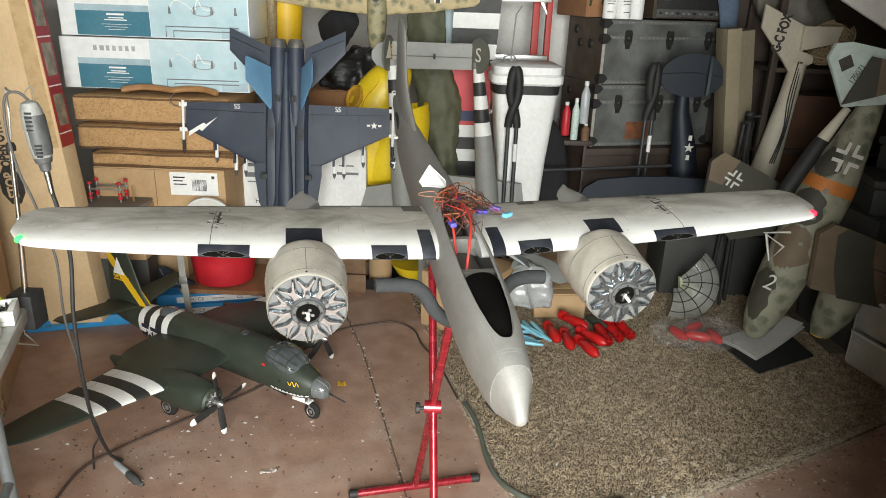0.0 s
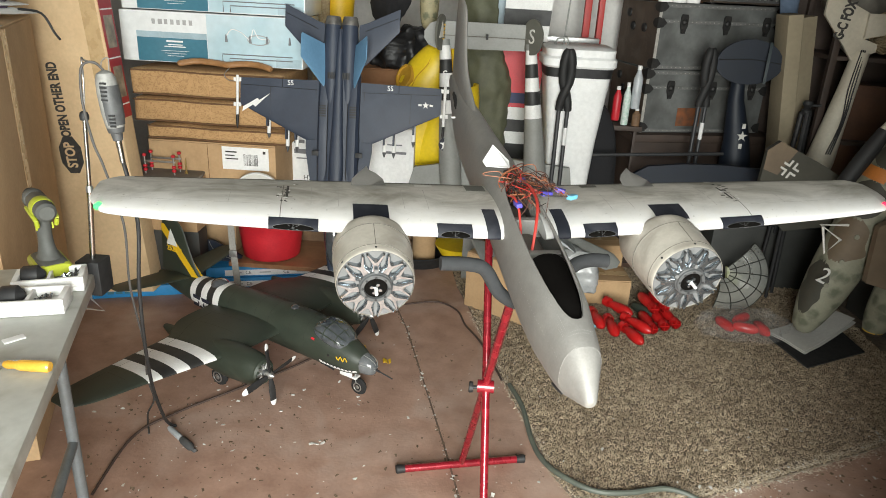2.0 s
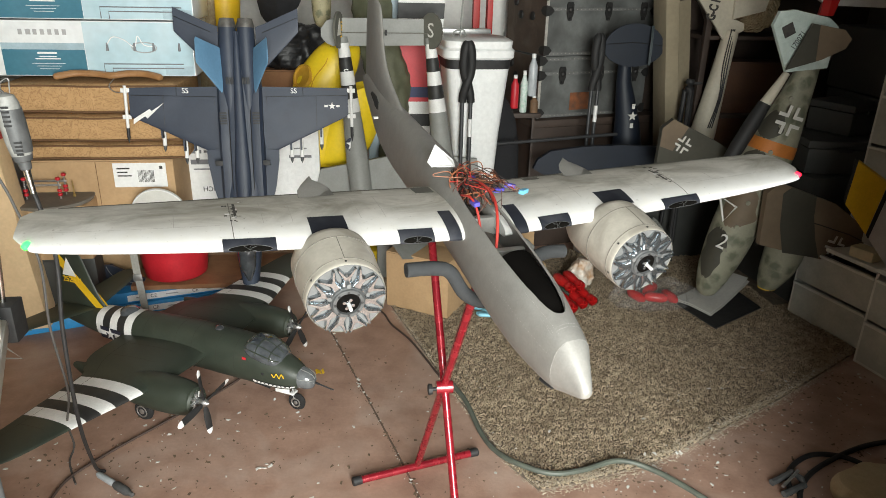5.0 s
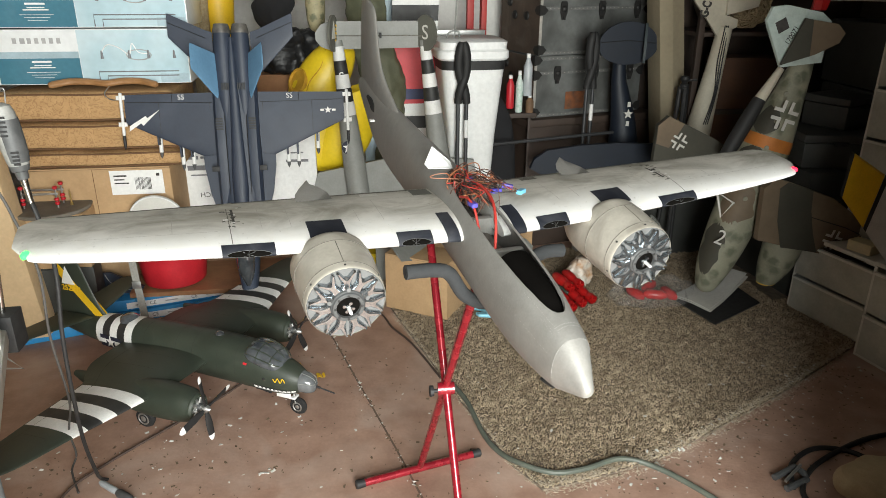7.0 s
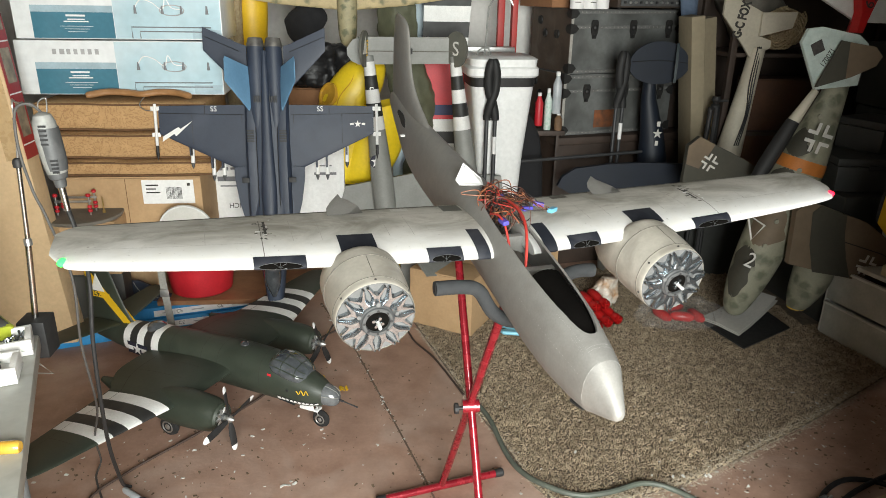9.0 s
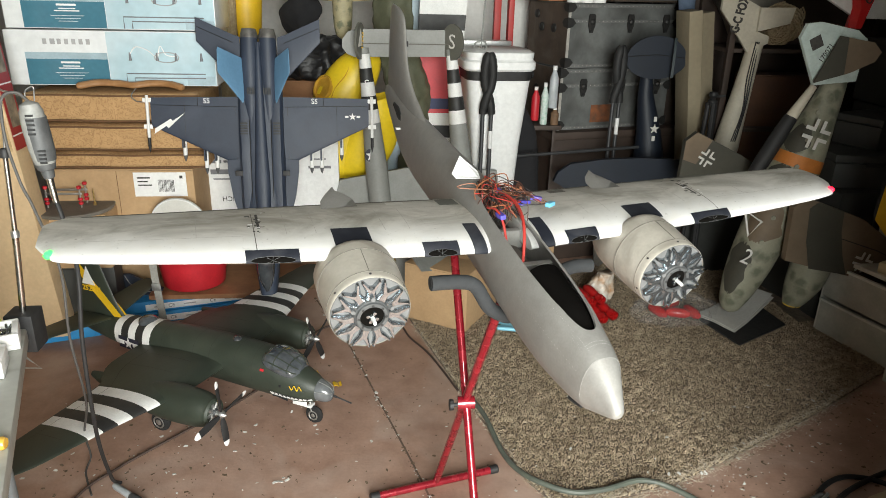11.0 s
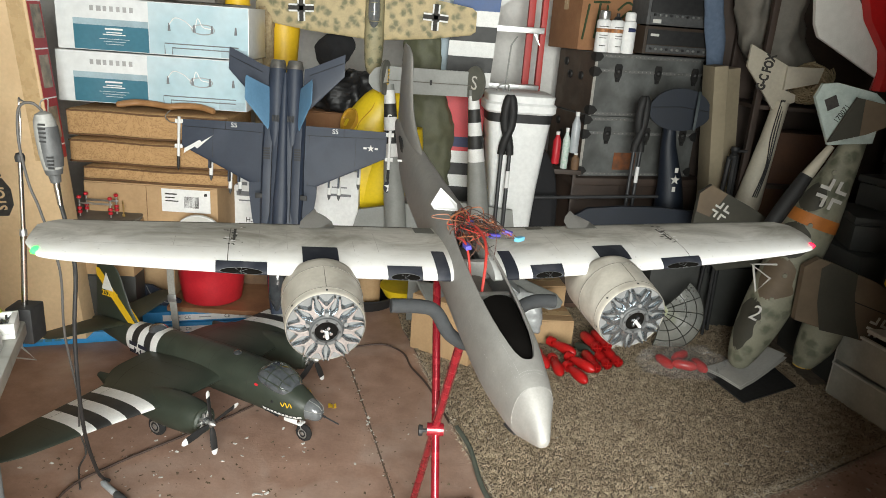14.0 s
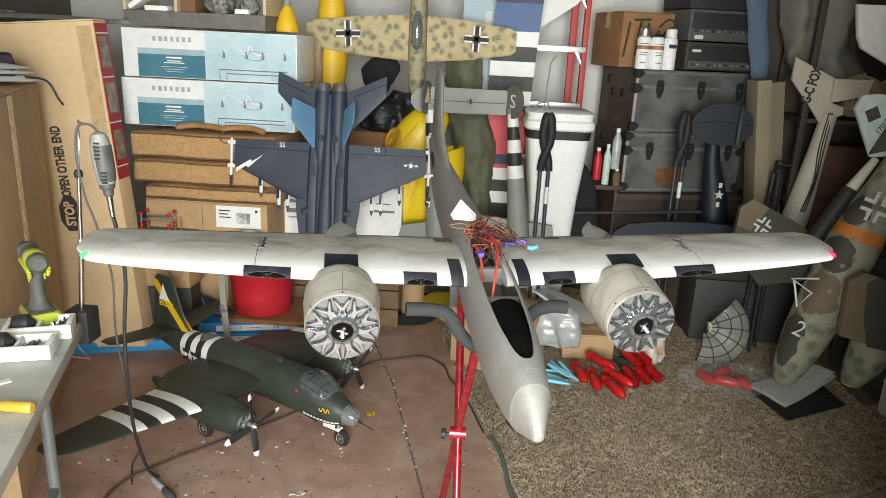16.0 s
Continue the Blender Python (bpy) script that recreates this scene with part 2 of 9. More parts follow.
M_GUNMETAL = mat("gunmetal", (0.095, 0.097, 0.098), (0.065, 0.067, 0.068), 50, 0.5, 0.65, metal=0.2)
M_STEEL = mat("steel", (0.55, 0.55, 0.54), (0.45, 0.45, 0.44), 60, 0.28, 0.45, metal=0.9)
M_REDSTAND = mat("red_enamel", (0.33, 0.014, 0.026), (0.25, 0.010, 0.02), 30, 0.2, 0.34, metal=0.35, coat=0.7)
M_OLIVE = mat("olive_drab", (0.034, 0.043, 0.031), (0.027, 0.034, 0.025), 14, 0.42, 0.58, bump=0.05, stain=(0.052, 0.06, 0.045), stain_scale=7)
M_WHITE = mat("white_paint", (0.78, 0.78, 0.76), (0.7, 0.7, 0.68), 25, 0.45, 0.6)
M_STRIPEBLK = mat("stripe_black", (0.018, 0.018, 0.018), (0.03, 0.03, 0.028), 25, 0.5, 0.65)
M_YELLOW = mat("yellow_paint", (0.75, 0.47, 0.02), (0.68, 0.42, 0.015), 20, 0.4, 0.55)
M_JETNAVY = mat("jet_navy", (0.026, 0.036, 0.058), (0.021, 0.029, 0.049), 16, 0.48, 0.62, bump=0.04, stain=(0.05, 0.06, 0.085), stain_scale=6)
M_JETBLUE = mat("jet_light_blue", (0.13, 0.27, 0.42), (0.11, 0.235, 0.37), 16, 0.5, 0.6)
M_CARDB = mat("cardboard", (0.47, 0.31, 0.165), (0.42, 0.27, 0.14), 12, 0.8, 0.9, bump=0.06, bscale=60, stain=(0.36, 0.22, 0.11), stain_scale=3, stain_amt=0.4)
M_CARDMID = mat("tan_cardboard", (0.55, 0.375, 0.21), (0.49, 0.33, 0.18), 11, 0.78, 0.88, bump=0.06, bscale=55, stain=(0.43, 0.28, 0.15), stain_scale=3, stain_amt=0.4)
M_CARDLT = mat("light_cardboard", (0.66, 0.485, 0.285), (0.60, 0.43, 0.25), 10, 0.75, 0.85, bump=0.05, bscale=50, stain=(0.48, 0.32, 0.17), stain_scale=2.5, stain_amt=0.4)
M_PAPER = mat("white_paper", (0.80, 0.80, 0.79), (0.75, 0.75, 0.74), 10, 0.6, 0.7)
M_RED = mat("red_plastic", (0.55, 0.02, 0.03), (0.46, 0.015, 0.025), 15, 0.4, 0.55)
M_REDGLOSS = mat("red_bomb_paint", (0.50, 0.012, 0.012), (0.40, 0.01, 0.01), 15, 0.3, 0.45)
M_TRUNK = mat("trunk_vulcan_fibre", (0.145, 0.15, 0.145), (0.075, 0.078, 0.075), 9, 0.42, 0.65, bump=0.12, stain=(0.055, 0.055, 0.05), stain_scale=6, stain_amt=0.8)
M_TRUNKSIDE = mat("brown_fibre", (0.10, 0.072, 0.052), (0.055, 0.04, 0.03), 10, 0.5, 0.7, bump=0.12, stain=(0.15, 0.13, 0.11), stain_scale=9)
M_BROWNWOOD = mat("dark_brown_case", (0.06, 0.038, 0.028), (0.04, 0.027, 0.02), 10, 0.55, 0.7, bump=0.1)
M_BINWHITE = mat("bin_white", (0.80, 0.81, 0.80), (0.74, 0.75, 0.74), 7, 0.4, 0.5)
M_GREYPAINT = mat("grey_paint", (0.26, 0.265, 0.25), (0.22, 0.225, 0.21), 15, 0.5, 0.65)
M_TABLE = mat("table_laminate", (0.52, 0.53, 0.49), (0.44, 0.445, 0.41), 7, 0.45, 0.65, bump=0.04, stain=(0.27, 0.25, 0.20), stain_scale=9, stain_amt=0.8)
M_BAY = mat("bare_foam", (0.12, 0.10, 0.085), (0.07, 0.06, 0.05), 30, 0.8, 0.9, bump=0.2)
M_BAYDARK = mat("dark_slot", (0.05, 0.045, 0.04), (0.03, 0.028, 0.025), 60, 0.7)
M_GRIME = mat("grime_line", (0.15, 0.14, 0.12), (0.10, 0.095, 0.08), 60, 0.8)
M_RIVET = mat("pale_rivets", (0.58, 0.57, 0.54), (0.48, 0.47, 0.44), 60, 0.4)
M_FOAMGREY = mat("grey_foam_sleeve", (0.03, 0.032, 0.034), (0.022, 0.024, 0.026), 80, 0.85, 0.95, bump=0.3, bscale=500)
M_GREENGLOW = glow("green_lamp", (0.012, 1.0, 0.03), 14.0)
M_REDGLOW = glow("red_lamp", (1.0, 0.01, 0.03), 5.0)
M_WORANGE = mat("orange_wire", (0.33, 0.12, 0.055), rough=0.45)
M_WRED = mat("red_wire", (0.45, 0.04, 0.03), rough=0.4)
M_WBROWN = mat("brown_wire", (0.10, 0.04, 0.025), rough=0.5)
M_WBLACK = mat("black_wire", (0.02, 0.015, 0.015), rough=0.5)
M_PLUG = mat("blue_plug", (0.07, 0.07, 0.48), (0.10, 0.07, 0.34), 40, 0.4)
M_PLUGCYAN = mat("cyan_plug", (0.15, 0.45, 0.65), rough=0.4)
M_GLASSGREY = mat("canopy_plastic", (0.16, 0.17, 0.175), (0.10, 0.105, 0.11), 30, 0.12, 0.25, coat=0.6)
M_GLASSDARK = mat("dark_canopy", (0.06, 0.065, 0.07), (0.03, 0.032, 0.036), 25, 0.08, 0.2, coat=0.8)
M_PANELLINE = mat("panel_line", (0.40, 0.39, 0.355), (0.30, 0.29, 0.26), 60, 0.7)
M_GLASSCAN = mat("cockpit_glazing", (0.10, 0.11, 0.12), (0.045, 0.05, 0.055), 25, 0.06, 0.15, coat=0.9)
M_NAVYDECAL = mat("navy_decal", (0.02, 0.022, 0.04), rough=0.55)
M_NOZZLE = mat("nozzle_metal", (0.20, 0.19, 0.17), (0.11, 0.105, 0.10), 50, 0.4, 0.6, metal=0.6)
M_TAPE = mat("parcel_tape", (0.52, 0.37, 0.2), (0.46, 0.32, 0.17), 20, 0.2, 0.35, coat=0.3)
M_INK = mat("black_ink", (0.03, 0.028, 0.026), (0.05, 0.045, 0.04), 60, 0.7)
M_INK2 = mat("grey_ink", (0.16, 0.16, 0.17), (0.2, 0.2, 0.21), 60, 0.6)
M_INKPALE = mat("pale_ink", (0.42, 0.42, 0.42), rough=0.6)
M_REDPRINT = mat("red_print", (0.36, 0.02, 0.025), (0.28, 0.015, 0.02), 12, 0.4)
M_PRINTPIC = mat("print_picture", (0.10, 0.09, 0.07), (0.35, 0.28, 0.2), 25, 0.4)
M_PURPLE = mat("purple_cloth", (0.035, 0.02, 0.04), rough=0.9)
M_MOTTLE = mat("mottled_grey_green", (0.46, 0.50, 0.45), (0.34, 0.38, 0.34), 9, 0.5, 0.65, stain=(0.20, 0.22, 0.2), stain_scale=8, stain_amt=0.6)
M_BOXWHITE = mat("glossy_white_card", (0.78, 0.80, 0.80), (0.74, 0.76, 0.77), 5, 0.3, 0.4, coat=0.2)
M_BOXPHOTO = mat("pale_blue_print", (0.40, 0.55, 0.61), (0.58, 0.68, 0.72), 4, 0.3, 0.4, coat=0.2, detail=2)
M_TEAL = mat("teal_print", (0.06, 0.19, 0.26), (0.05, 0.165, 0.23), 8, 0.3, 0.4, coat=0.2)
M_BOXGREY = mat("grey_print", (0.38, 0.50, 0.56), rough=0.35)
M_PIPING = mat("brown_piping", (0.16, 0.085, 0.04), rough=0.85)
M_WOODHANG = mat("varnished_wood", (0.36, 0.19, 0.08), (0.28, 0.14, 0.055), 40, 0.3, 0.45, coat=0.3)
M_WOODMID = mat("worn_wood", (0.20, 0.115, 0.06), (0.13, 0.075, 0.04), 25, 0.6, 0.8, bump=0.2)
M_BRASS = mat("brass", (0.5, 0.36, 0.14), rough=0.3, metal=0.9)
M_BLUEBOX = mat("bright_blue_card", (0.03, 0.27, 0.58), (0.025, 0.22, 0.5), 8, 0.35, 0.45)
M_SHELFWOOD = mat("varnished_shelf_wood", (0.36, 0.19, 0.10), (0.24, 0.115, 0.055), 14, 0.25, 0.4, coat=0.3, stain=(0.16, 0.08, 0.045), stain_scale=5, stretch=(0.25, 2.0, 1.0))
M_ORANGEWOOD = mat("orange_stained_wood", (0.25, 0.095, 0.04), (0.20, 0.07, 0.03), 12, 0.4, 0.55, stain=(0.10, 0.05, 0.03), stain_scale=4)
M_STRAP = mat("grey_webbing", (0.30, 0.29, 0.26), (0.24, 0.23, 0.21), 120, 0.85, bump=0.3, bscale=600)
M_LEGGREY = mat("grey_tube", (0.20, 0.22, 0.23), (0.16, 0.175, 0.18), 30, 0.4, 0.55, metal=0.3)
M_FOAMWHITE = mat("white_foam", (0.80, 0.80, 0.78), (0.74, 0.74, 0.72), 60, 0.75, bump=0.15, bscale=400)
M_DRILLGREY = mat("drill_grey", (0.09, 0.092, 0.085), (0.07, 0.072, 0.066), 40, 0.6, 0.75)
M_LIME = mat("lime_plastic", (0.36, 0.40, 0.03), (0.31, 0.345, 0.025), 20, 0.4, 0.5)
M_AMBER = mat("amber_plastic", (0.62, 0.36, 0.05), (0.52, 0.28, 0.03), 30, 0.15, 0.25, coat=0.6)
M_CREAM = mat("cream_plastic", (0.62, 0.55, 0.36), (0.55, 0.48, 0.3), 30, 0.5)
M_CHROMEP = mat("pole_chrome", (0.7, 0.68, 0.64), (0.6, 0.58, 0.55), 40, 0.15, 0.25, metal=1.0)
M_TOOLGREY = mat("tool_grey", (0.30, 0.30, 0.28), (0.20, 0.20, 0.19), 45, 0.45, 0.6, stain=(0.16, 0.15, 0.14), stain_scale=30)
M_CORDGREY = mat("grey_cord", (0.075, 0.07, 0.065), rough=0.6)


def paisley():
    """Ochre cloth with swirling darker scrolls."""
    m = mat("paisley_cloth", (0.50, 0.31, 0.145), (0.42, 0.25, 0.11), 30, 0.85, 0.95, bump=0.2, bscale=700)
    N, L = m.node_tree.nodes, m.node_tree.links
    bs = N["Principled BSDF"]
    base = bs.inputs["Base Color"].links[0].from_socket
    tc = N.new("ShaderNodeTexCoord")
    nz = N.new("ShaderNodeTexNoise")
    nz.inputs["Scale"].default_value, nz.inputs["Detail"].default_value = 34.0, 3.0
    L.new(tc.outputs["Object"], nz.inputs["Vector"])
    mul = N.new("ShaderNodeMath")
    mul.operation = "MULTIPLY"
    mul.inputs[1].default_value = 42.0
    L.new(nz.outputs["Fac"], mul.inputs[0])
    sn = N.new("ShaderNodeMath")
    sn.operation = "SINE"
    L.new(mul.outputs[0], sn.inputs[0])
    rp = N.new("ShaderNodeValToRGB")
    rp.color_ramp.elements[0].position, rp.color_ramp.elements[1].position = 0.45, 0.75
    rp.color_ramp.elements[0].color, rp.color_ramp.elements[1].color = (0, 0, 0, 1), (0.5, 0.5, 0.5, 1)
    L.new(sn.outputs[0], rp.inputs[0])
    mx = N.new("ShaderNodeMix")
    mx.data_type = "RGBA"
    L.new(rp.outputs[0], mx.inputs[0])
    L.new(base, mx.inputs[6])
    mx.inputs[7].default_value = (0.24, 0.13, 0.055, 1)
    L.new(mx.outputs[2], bs.inputs["Base Color"])
    return m


def worn_shaded_wing():
    """White paint, clean in front, sooty aft, with the weaker light aft painted in."""
    m = bpy.data.materials.new("worn_shaded_white")
    m.use_nodes = True
    N, L = m.node_tree.nodes, m.node_tree.links
    bs = N["Principled BSDF"]
    tc = N.new("ShaderNodeTexCoord")
    sep = N.new("ShaderNodeSeparateXYZ")
    L.new(tc.outputs["Object"], sep.inputs[0])
    aft = N.new("ShaderNodeMapRange")
    aft.interpolation_type = "SMOOTHSTEP"
    aft.inputs[1].default_value, aft.inputs[2].default_value = -0.03, -0.15
    L.new(sep.outputs["Y"], aft.inputs[0])

    def cloud(scale, stretch, lo, hi, detail=9.0, warp=0.8):
        mp = N.new("ShaderNodeMapping")
        mp.inputs["Scale"].default_value = stretch
        L.new(tc.outputs["Object"], mp.inputs["Vector"])
        nz = N.new("ShaderNodeTexNoise")
        nz.inputs["Scale"].default_value, nz.inputs["Detail"].default_value, nz.inputs["Distortion"].default_value = scale, detail, warp
        nz.inputs["Roughness"].default_value = 0.62
        L.new(mp.outputs[0], nz.inputs["Vector"])
        r = N.new("ShaderNodeMapRange")
        r.inputs[1].default_value, r.inputs[2].default_value = lo, hi
        L.new(nz.outputs["Fac"], r.inputs[0])
        return r.outputs[0]

    def mul(a, b):
        n = N.new("ShaderNodeMath")
        n.operation = "MULTIPLY"
        for k, v in enumerate((a, b)):
            if isinstance(v, float):
                n.inputs[k].default_value = v
            else:
                L.new(v, n.inputs[k])
        return n.outputs[0]

    def over(base, col, fac):
        mx = N.new("ShaderNodeMix")
        mx.data_type = "RGBA"
        if isinstance(base, tuple):
            mx.inputs[6].default_value = (*base, 1)
        else:
            L.new(base, mx.inputs[6])
        mx.inputs[7].default_value = (*col, 1)
        L.new(fac, mx.inputs[0])
        return mx.outputs[2]

    soot_zone = N.new("ShaderNodeMapRange")
    soot_zone.inputs[3].default_value, soot_zone.inputs[4].default_value = 0.10, 1.0
    L.new(aft.outputs[0], soot_zone.inputs[0])
    # Greyer tone aft puts the top's weaker light into the colour.
    c = over((0.62, 0.615, 0.60), (0.47, 0.445, 0.385), mul(aft.outputs[0], 0.75))
    c = over(c, (0.60, 0.58, 0.53), mul(cloud(30, (1, 1, 1), 0.45, 0.7), 0.5))
    soot = mul(cloud(6.5, (0.8, 1.5, 1.0), 0.43, 0.66), soot_zone.outputs[0])
    c = over(c, (0.17, 0.16, 0.125), mul(soot, 0.84))
    c = over(c, (0.23, 0.215, 0.17), mul(mul(cloud(21, (0.4, 1.0, 1.0), 0.52, 0.70), soot_zone.outputs[0]), 0.6))
    c = over(c, (0.16, 0.15, 0.12), mul(cloud(120, (1, 1, 1), 0.66, 0.74, 3.0, 0.0), 0.5))
    L.new(c, bs.inputs["Base Color"])
    ro = N.new("ShaderNodeMapRange")
    ro.inputs[3].default_value, ro.inputs[4].default_value = 0.38, 0.6
    L.new(aft.outputs[0], ro.inputs[0])
    L.new(ro.outputs[0], bs.inputs["Roughness"])
    nz = N.new("ShaderNodeTexNoise")
    nz.inputs["Scale"].default_value, nz.inputs["Detail"].default_value = 160.0, 5.0
    L.new(tc.outputs["Object"], nz.inputs["Vector"])
    bp = N.new("ShaderNodeBump")
    bp.inputs["Strength"].default_value, bp.inputs["Distance"].default_value = 0.06, 0.003
    L.new(nz.outputs["Fac"], bp.inputs["Height"])
    L.new(bp.outputs[0], bs.inputs["Normal"])
    return m


M_WING = worn_shaded_wing()
M_PAISLEY = paisley()
M_GREYWOOD = mat("grey_wood", (0.17, 0.155, 0.14), (0.12, 0.11, 0.10), 30, 0.7, 0.85, bump=0.25)
M_PALEWOOD = mat("pale_wood", (0.55, 0.45, 0.28), (0.48, 0.38, 0.23), 40, 0.6)
M_BROWNCARD = mat("brown_card", (0.20, 0.10, 0.055), rough=0.8)
M_STONE = mat("speckled_stone", (0.34, 0.33, 0.30), (0.03, 0.032, 0.028), 55, 0.6, 0.9, bump=0.8, bscale=90)
M_YELLOWB = mat("bright_yellow", (0.80, 0.58, 0.02), (0.74, 0.52, 0.015), 9, 0.35, 0.5)
M_FLESHCARD = mat("pale_balsa", (0.60, 0.42, 0.28), rough=0.7)
M_OLIVECLOTH = mat("olive_rubber_cloth", (0.115, 0.118, 0.072), (0.08, 0.083, 0.05), 20, 0.55, 0.75, bump=0.2)
M_BAGBLACK = mat("black_polythene", (0.012, 0.012, 0.013), rough=0.38, rough2=0.6, bump=0.6, bscale=45)
M_BLACKCLOTH = mat("black_cloth", (0.015, 0.015, 0.017), rough=0.9, bump=0.3, bscale=400)
M_STRAW = mat("straw", (0.45, 0.36, 0.22), (0.30, 0.22, 0.12), 90, 0.85, bump=0.8, bscale=160)
M_DENIM = mat("denim", (0.11, 0.15, 0.22), (0.085, 0.12, 0.18), 60, 0.9, bump=0.3, bscale=500)
M_OFFWHITE = mat("off_white", (0.62, 0.61, 0.57), (0.56, 0.55, 0.51), 30, 0.55)
M_OLIVE2 = mat("dark_grey_olive", (0.12, 0.12, 0.10), (0.10, 0.10, 0.085), 20, 0.5)
M_NAVYB = mat("navy_stripe", (0.025, 0.035, 0.10), rough=0.5)
M_BLUEPAINT = mat("blue_paint", (0.035, 0.09, 0.25), rough=0.45)
M_SKYBLUE = mat("sky_paint", (0.40, 0.50, 0.55), (0.36, 0.45, 0.5), 12, 0.5)
M_LADRED = mat("ladder_red", (0.45, 0.02, 0.015), (0.38, 0.018, 0.012), 10, 0.45, 0.6)
M_RUBBER = mat("black_rubber", (0.014, 0.014, 0.014), rough=0.6, rough2=0.75)
M_RODGREY = mat("dark_rod", (0.07, 0.072, 0.075), rough=0.4, metal=0.5)
M_MINT = mat("mint_label", (0.35, 0.55, 0.45), (0.7, 0.72, 0.7), 60, 0.4)
M_CLEARISH = mat("milky_bottle", (0.45, 0.48, 0.5), rough=0.25)
M_TRUNKBAND = mat("trunk_binding", (0.15, 0.15, 0.145), (0.11, 0.11, 0.105), 30, 0.5)
M_TRUNKPALE = mat("pale_binding", (0.42, 0.40, 0.36), (0.3, 0.285, 0.26), 40, 0.5)
M_IRON = mat("black_iron", (0.02, 0.02, 0.02), (0.03, 0.028, 0.026), 40, 0.5, metal=0.3)
M_RUST = mat("rust_label", (0.25, 0.085, 0.03), (0.10, 0.05, 0.03), 25, 0.8)
M_CARDDK = mat("dark_cardboard", (0.30, 0.15, 0.07), (0.25, 0.12, 0.055), 12, 0.8)
M_GREENPAINT = mat("green_brush_paint", (0.035, 0.055, 0.02), rough=0.7)
M_ORANGELAB = mat("orange_label", (0.5, 0.2, 0.06), (0.1, 0.06, 0.04), 60, 0.5)
M_AMPBROWN = mat("amp_brown", (0.05, 0.035, 0.025), rough=0.5)


def mottled(name, col, spot, scale=16.0, lo=0.30, hi=0.36, flat=False):
    """Camouflage blotches by cells."""
    m = mat(name, col, None, 20, 0.55, 0.7)
    N, L = m.node_tree.nodes, m.node_tree.links
    bs = N["Principled BSDF"]
    base = bs.inputs["Base Color"].links[0].from_socket
    tc = N.new("ShaderNodeTexCoord")
    nz = N.new("ShaderNodeTexNoise")
    nz.inputs["Scale"].default_value = scale * 2
    L.new(tc.outputs["Object"], nz.inputs["Vector"])
    ad = N.new("ShaderNodeMixRGB")
    ad.blend_type = "LINEAR_LIGHT"
    ad.inputs[0].default_value = 0.018
    L.new(tc.outputs["Object"], ad.inputs[1])
    L.new(nz.outputs["Color"], ad.inputs[2])
    vo = N.new("ShaderNodeTexVoronoi")
    vo.voronoi_dimensions = "2D" if flat else "3D"
    vo.inputs["Scale"].default_value = scale
    L.new(ad.outputs[0], vo.inputs["Vector"])
    rp = N.new("ShaderNodeValToRGB")
    rp.color_ramp.elements[0].position, rp.color_ramp.elements[1].position = lo, hi
    rp.color_ramp.elements[0].color, rp.color_ramp.elements[1].color = (1, 1, 1, 1), (0, 0, 0, 1)
    L.new(vo.outputs["Distance"], rp.inputs[0])
    mx = N.new("ShaderNodeMix")
    mx.data_type = "RGBA"
    L.new(rp.outputs[0], mx.inputs[0])
    L.new(base, mx.inputs[6])
    mx.inputs[7].default_value = (*spot, 1)
    L.new(mx.outputs[2], bs.inputs["Base Color"])
    return m


M_TANSPOT = mottled("tan_green_mottle", (0.50, 0.40, 0.22), (0.17, 0.165, 0.09), 21, 0.12, 0.44, True)
M_TANSPOTG = mottled("green_tan_mottle", (0.36, 0.32, 0.19), (0.14, 0.145, 0.085), 26, 0.2, 0.48)
M_TANCARD = mat("tan_card", (0.29, 0.245, 0.165), (0.25, 0.21, 0.14), 6, 0.75)
M_CREAMPAINT = mat("cream_paint", (0.52, 0.48, 0.385), (0.46, 0.42, 0.335), 12, 0.5, stain=(0.4, 0.36, 0.28), stain_scale=5)
M_REDBROWN = mat("red_brown_paper", (0.10, 0.045, 0.022), (0.07, 0.032, 0.017), 9, 0.75, 0.9, bump=0.2)
M_TARP = mat("tarpaulin", (0.21, 0.19, 0.16), (0.14, 0.13, 0.11), 10, 0.6, 0.8)
M_CASEDARK = mat("dark_case", (0.045, 0.046, 0.042), (0.035, 0.036, 0.033), 14, 0.45, 0.6)
M_NAVYMODEL = mat("navy_model", (0.006, 0.011, 0.022), (0.005, 0.009, 0.017), 14, 0.5, 0.65)
M_TEALDARK = mat("dark_teal", (0.015, 0.028, 0.032), rough=0.55)
M_CAMO = mottled("camo_green_tan", (0.27, 0.265, 0.195), (0.12, 0.125, 0.085), 17, 0.22, 0.50)
M_CAMO2 = mat("camo_brown", (0.16, 0.118, 0.076), (0.125, 0.092, 0.06), 6, 0.6, 0.75, detail=1.0)
M_CAMODARK = mat("camo_dark", (0.055, 0.052, 0.038), (0.042, 0.04, 0.03), 8, 0.6, 0.75)
M_CAMOPALE = mat("camo_pale", (0.26, 0.255, 0.19), (0.18, 0.175, 0.13), 18, 0.6)
M_PALEMINT = mat("pale_mint_mottle", (0.45, 0.52, 0.48), (0.36, 0.43, 0.40), 25, 0.5, stain=(0.24, 0.28, 0.25), stain_scale=22)
M_ORANGEBAND = mat("orange_band", (0.50, 0.17, 0.03), rough=0.55)
M_MILKFRAME = mat("milky_frame", (0.66, 0.66, 0.60), (0.58, 0.58, 0.53), 12, 0.4)
M_MILKY = clear("milky_front", (0.68, 0.68, 0.60), 0.3, 0.72)
M_PILE = mat("carpet_pile", (0.56, 0.452, 0.32), (0.245, 0.192, 0.132), 46, 0.95, 1.0, stain=(0.27, 0.21, 0.145), stain_scale=6, stain_amt=0.6, spec=0.1)
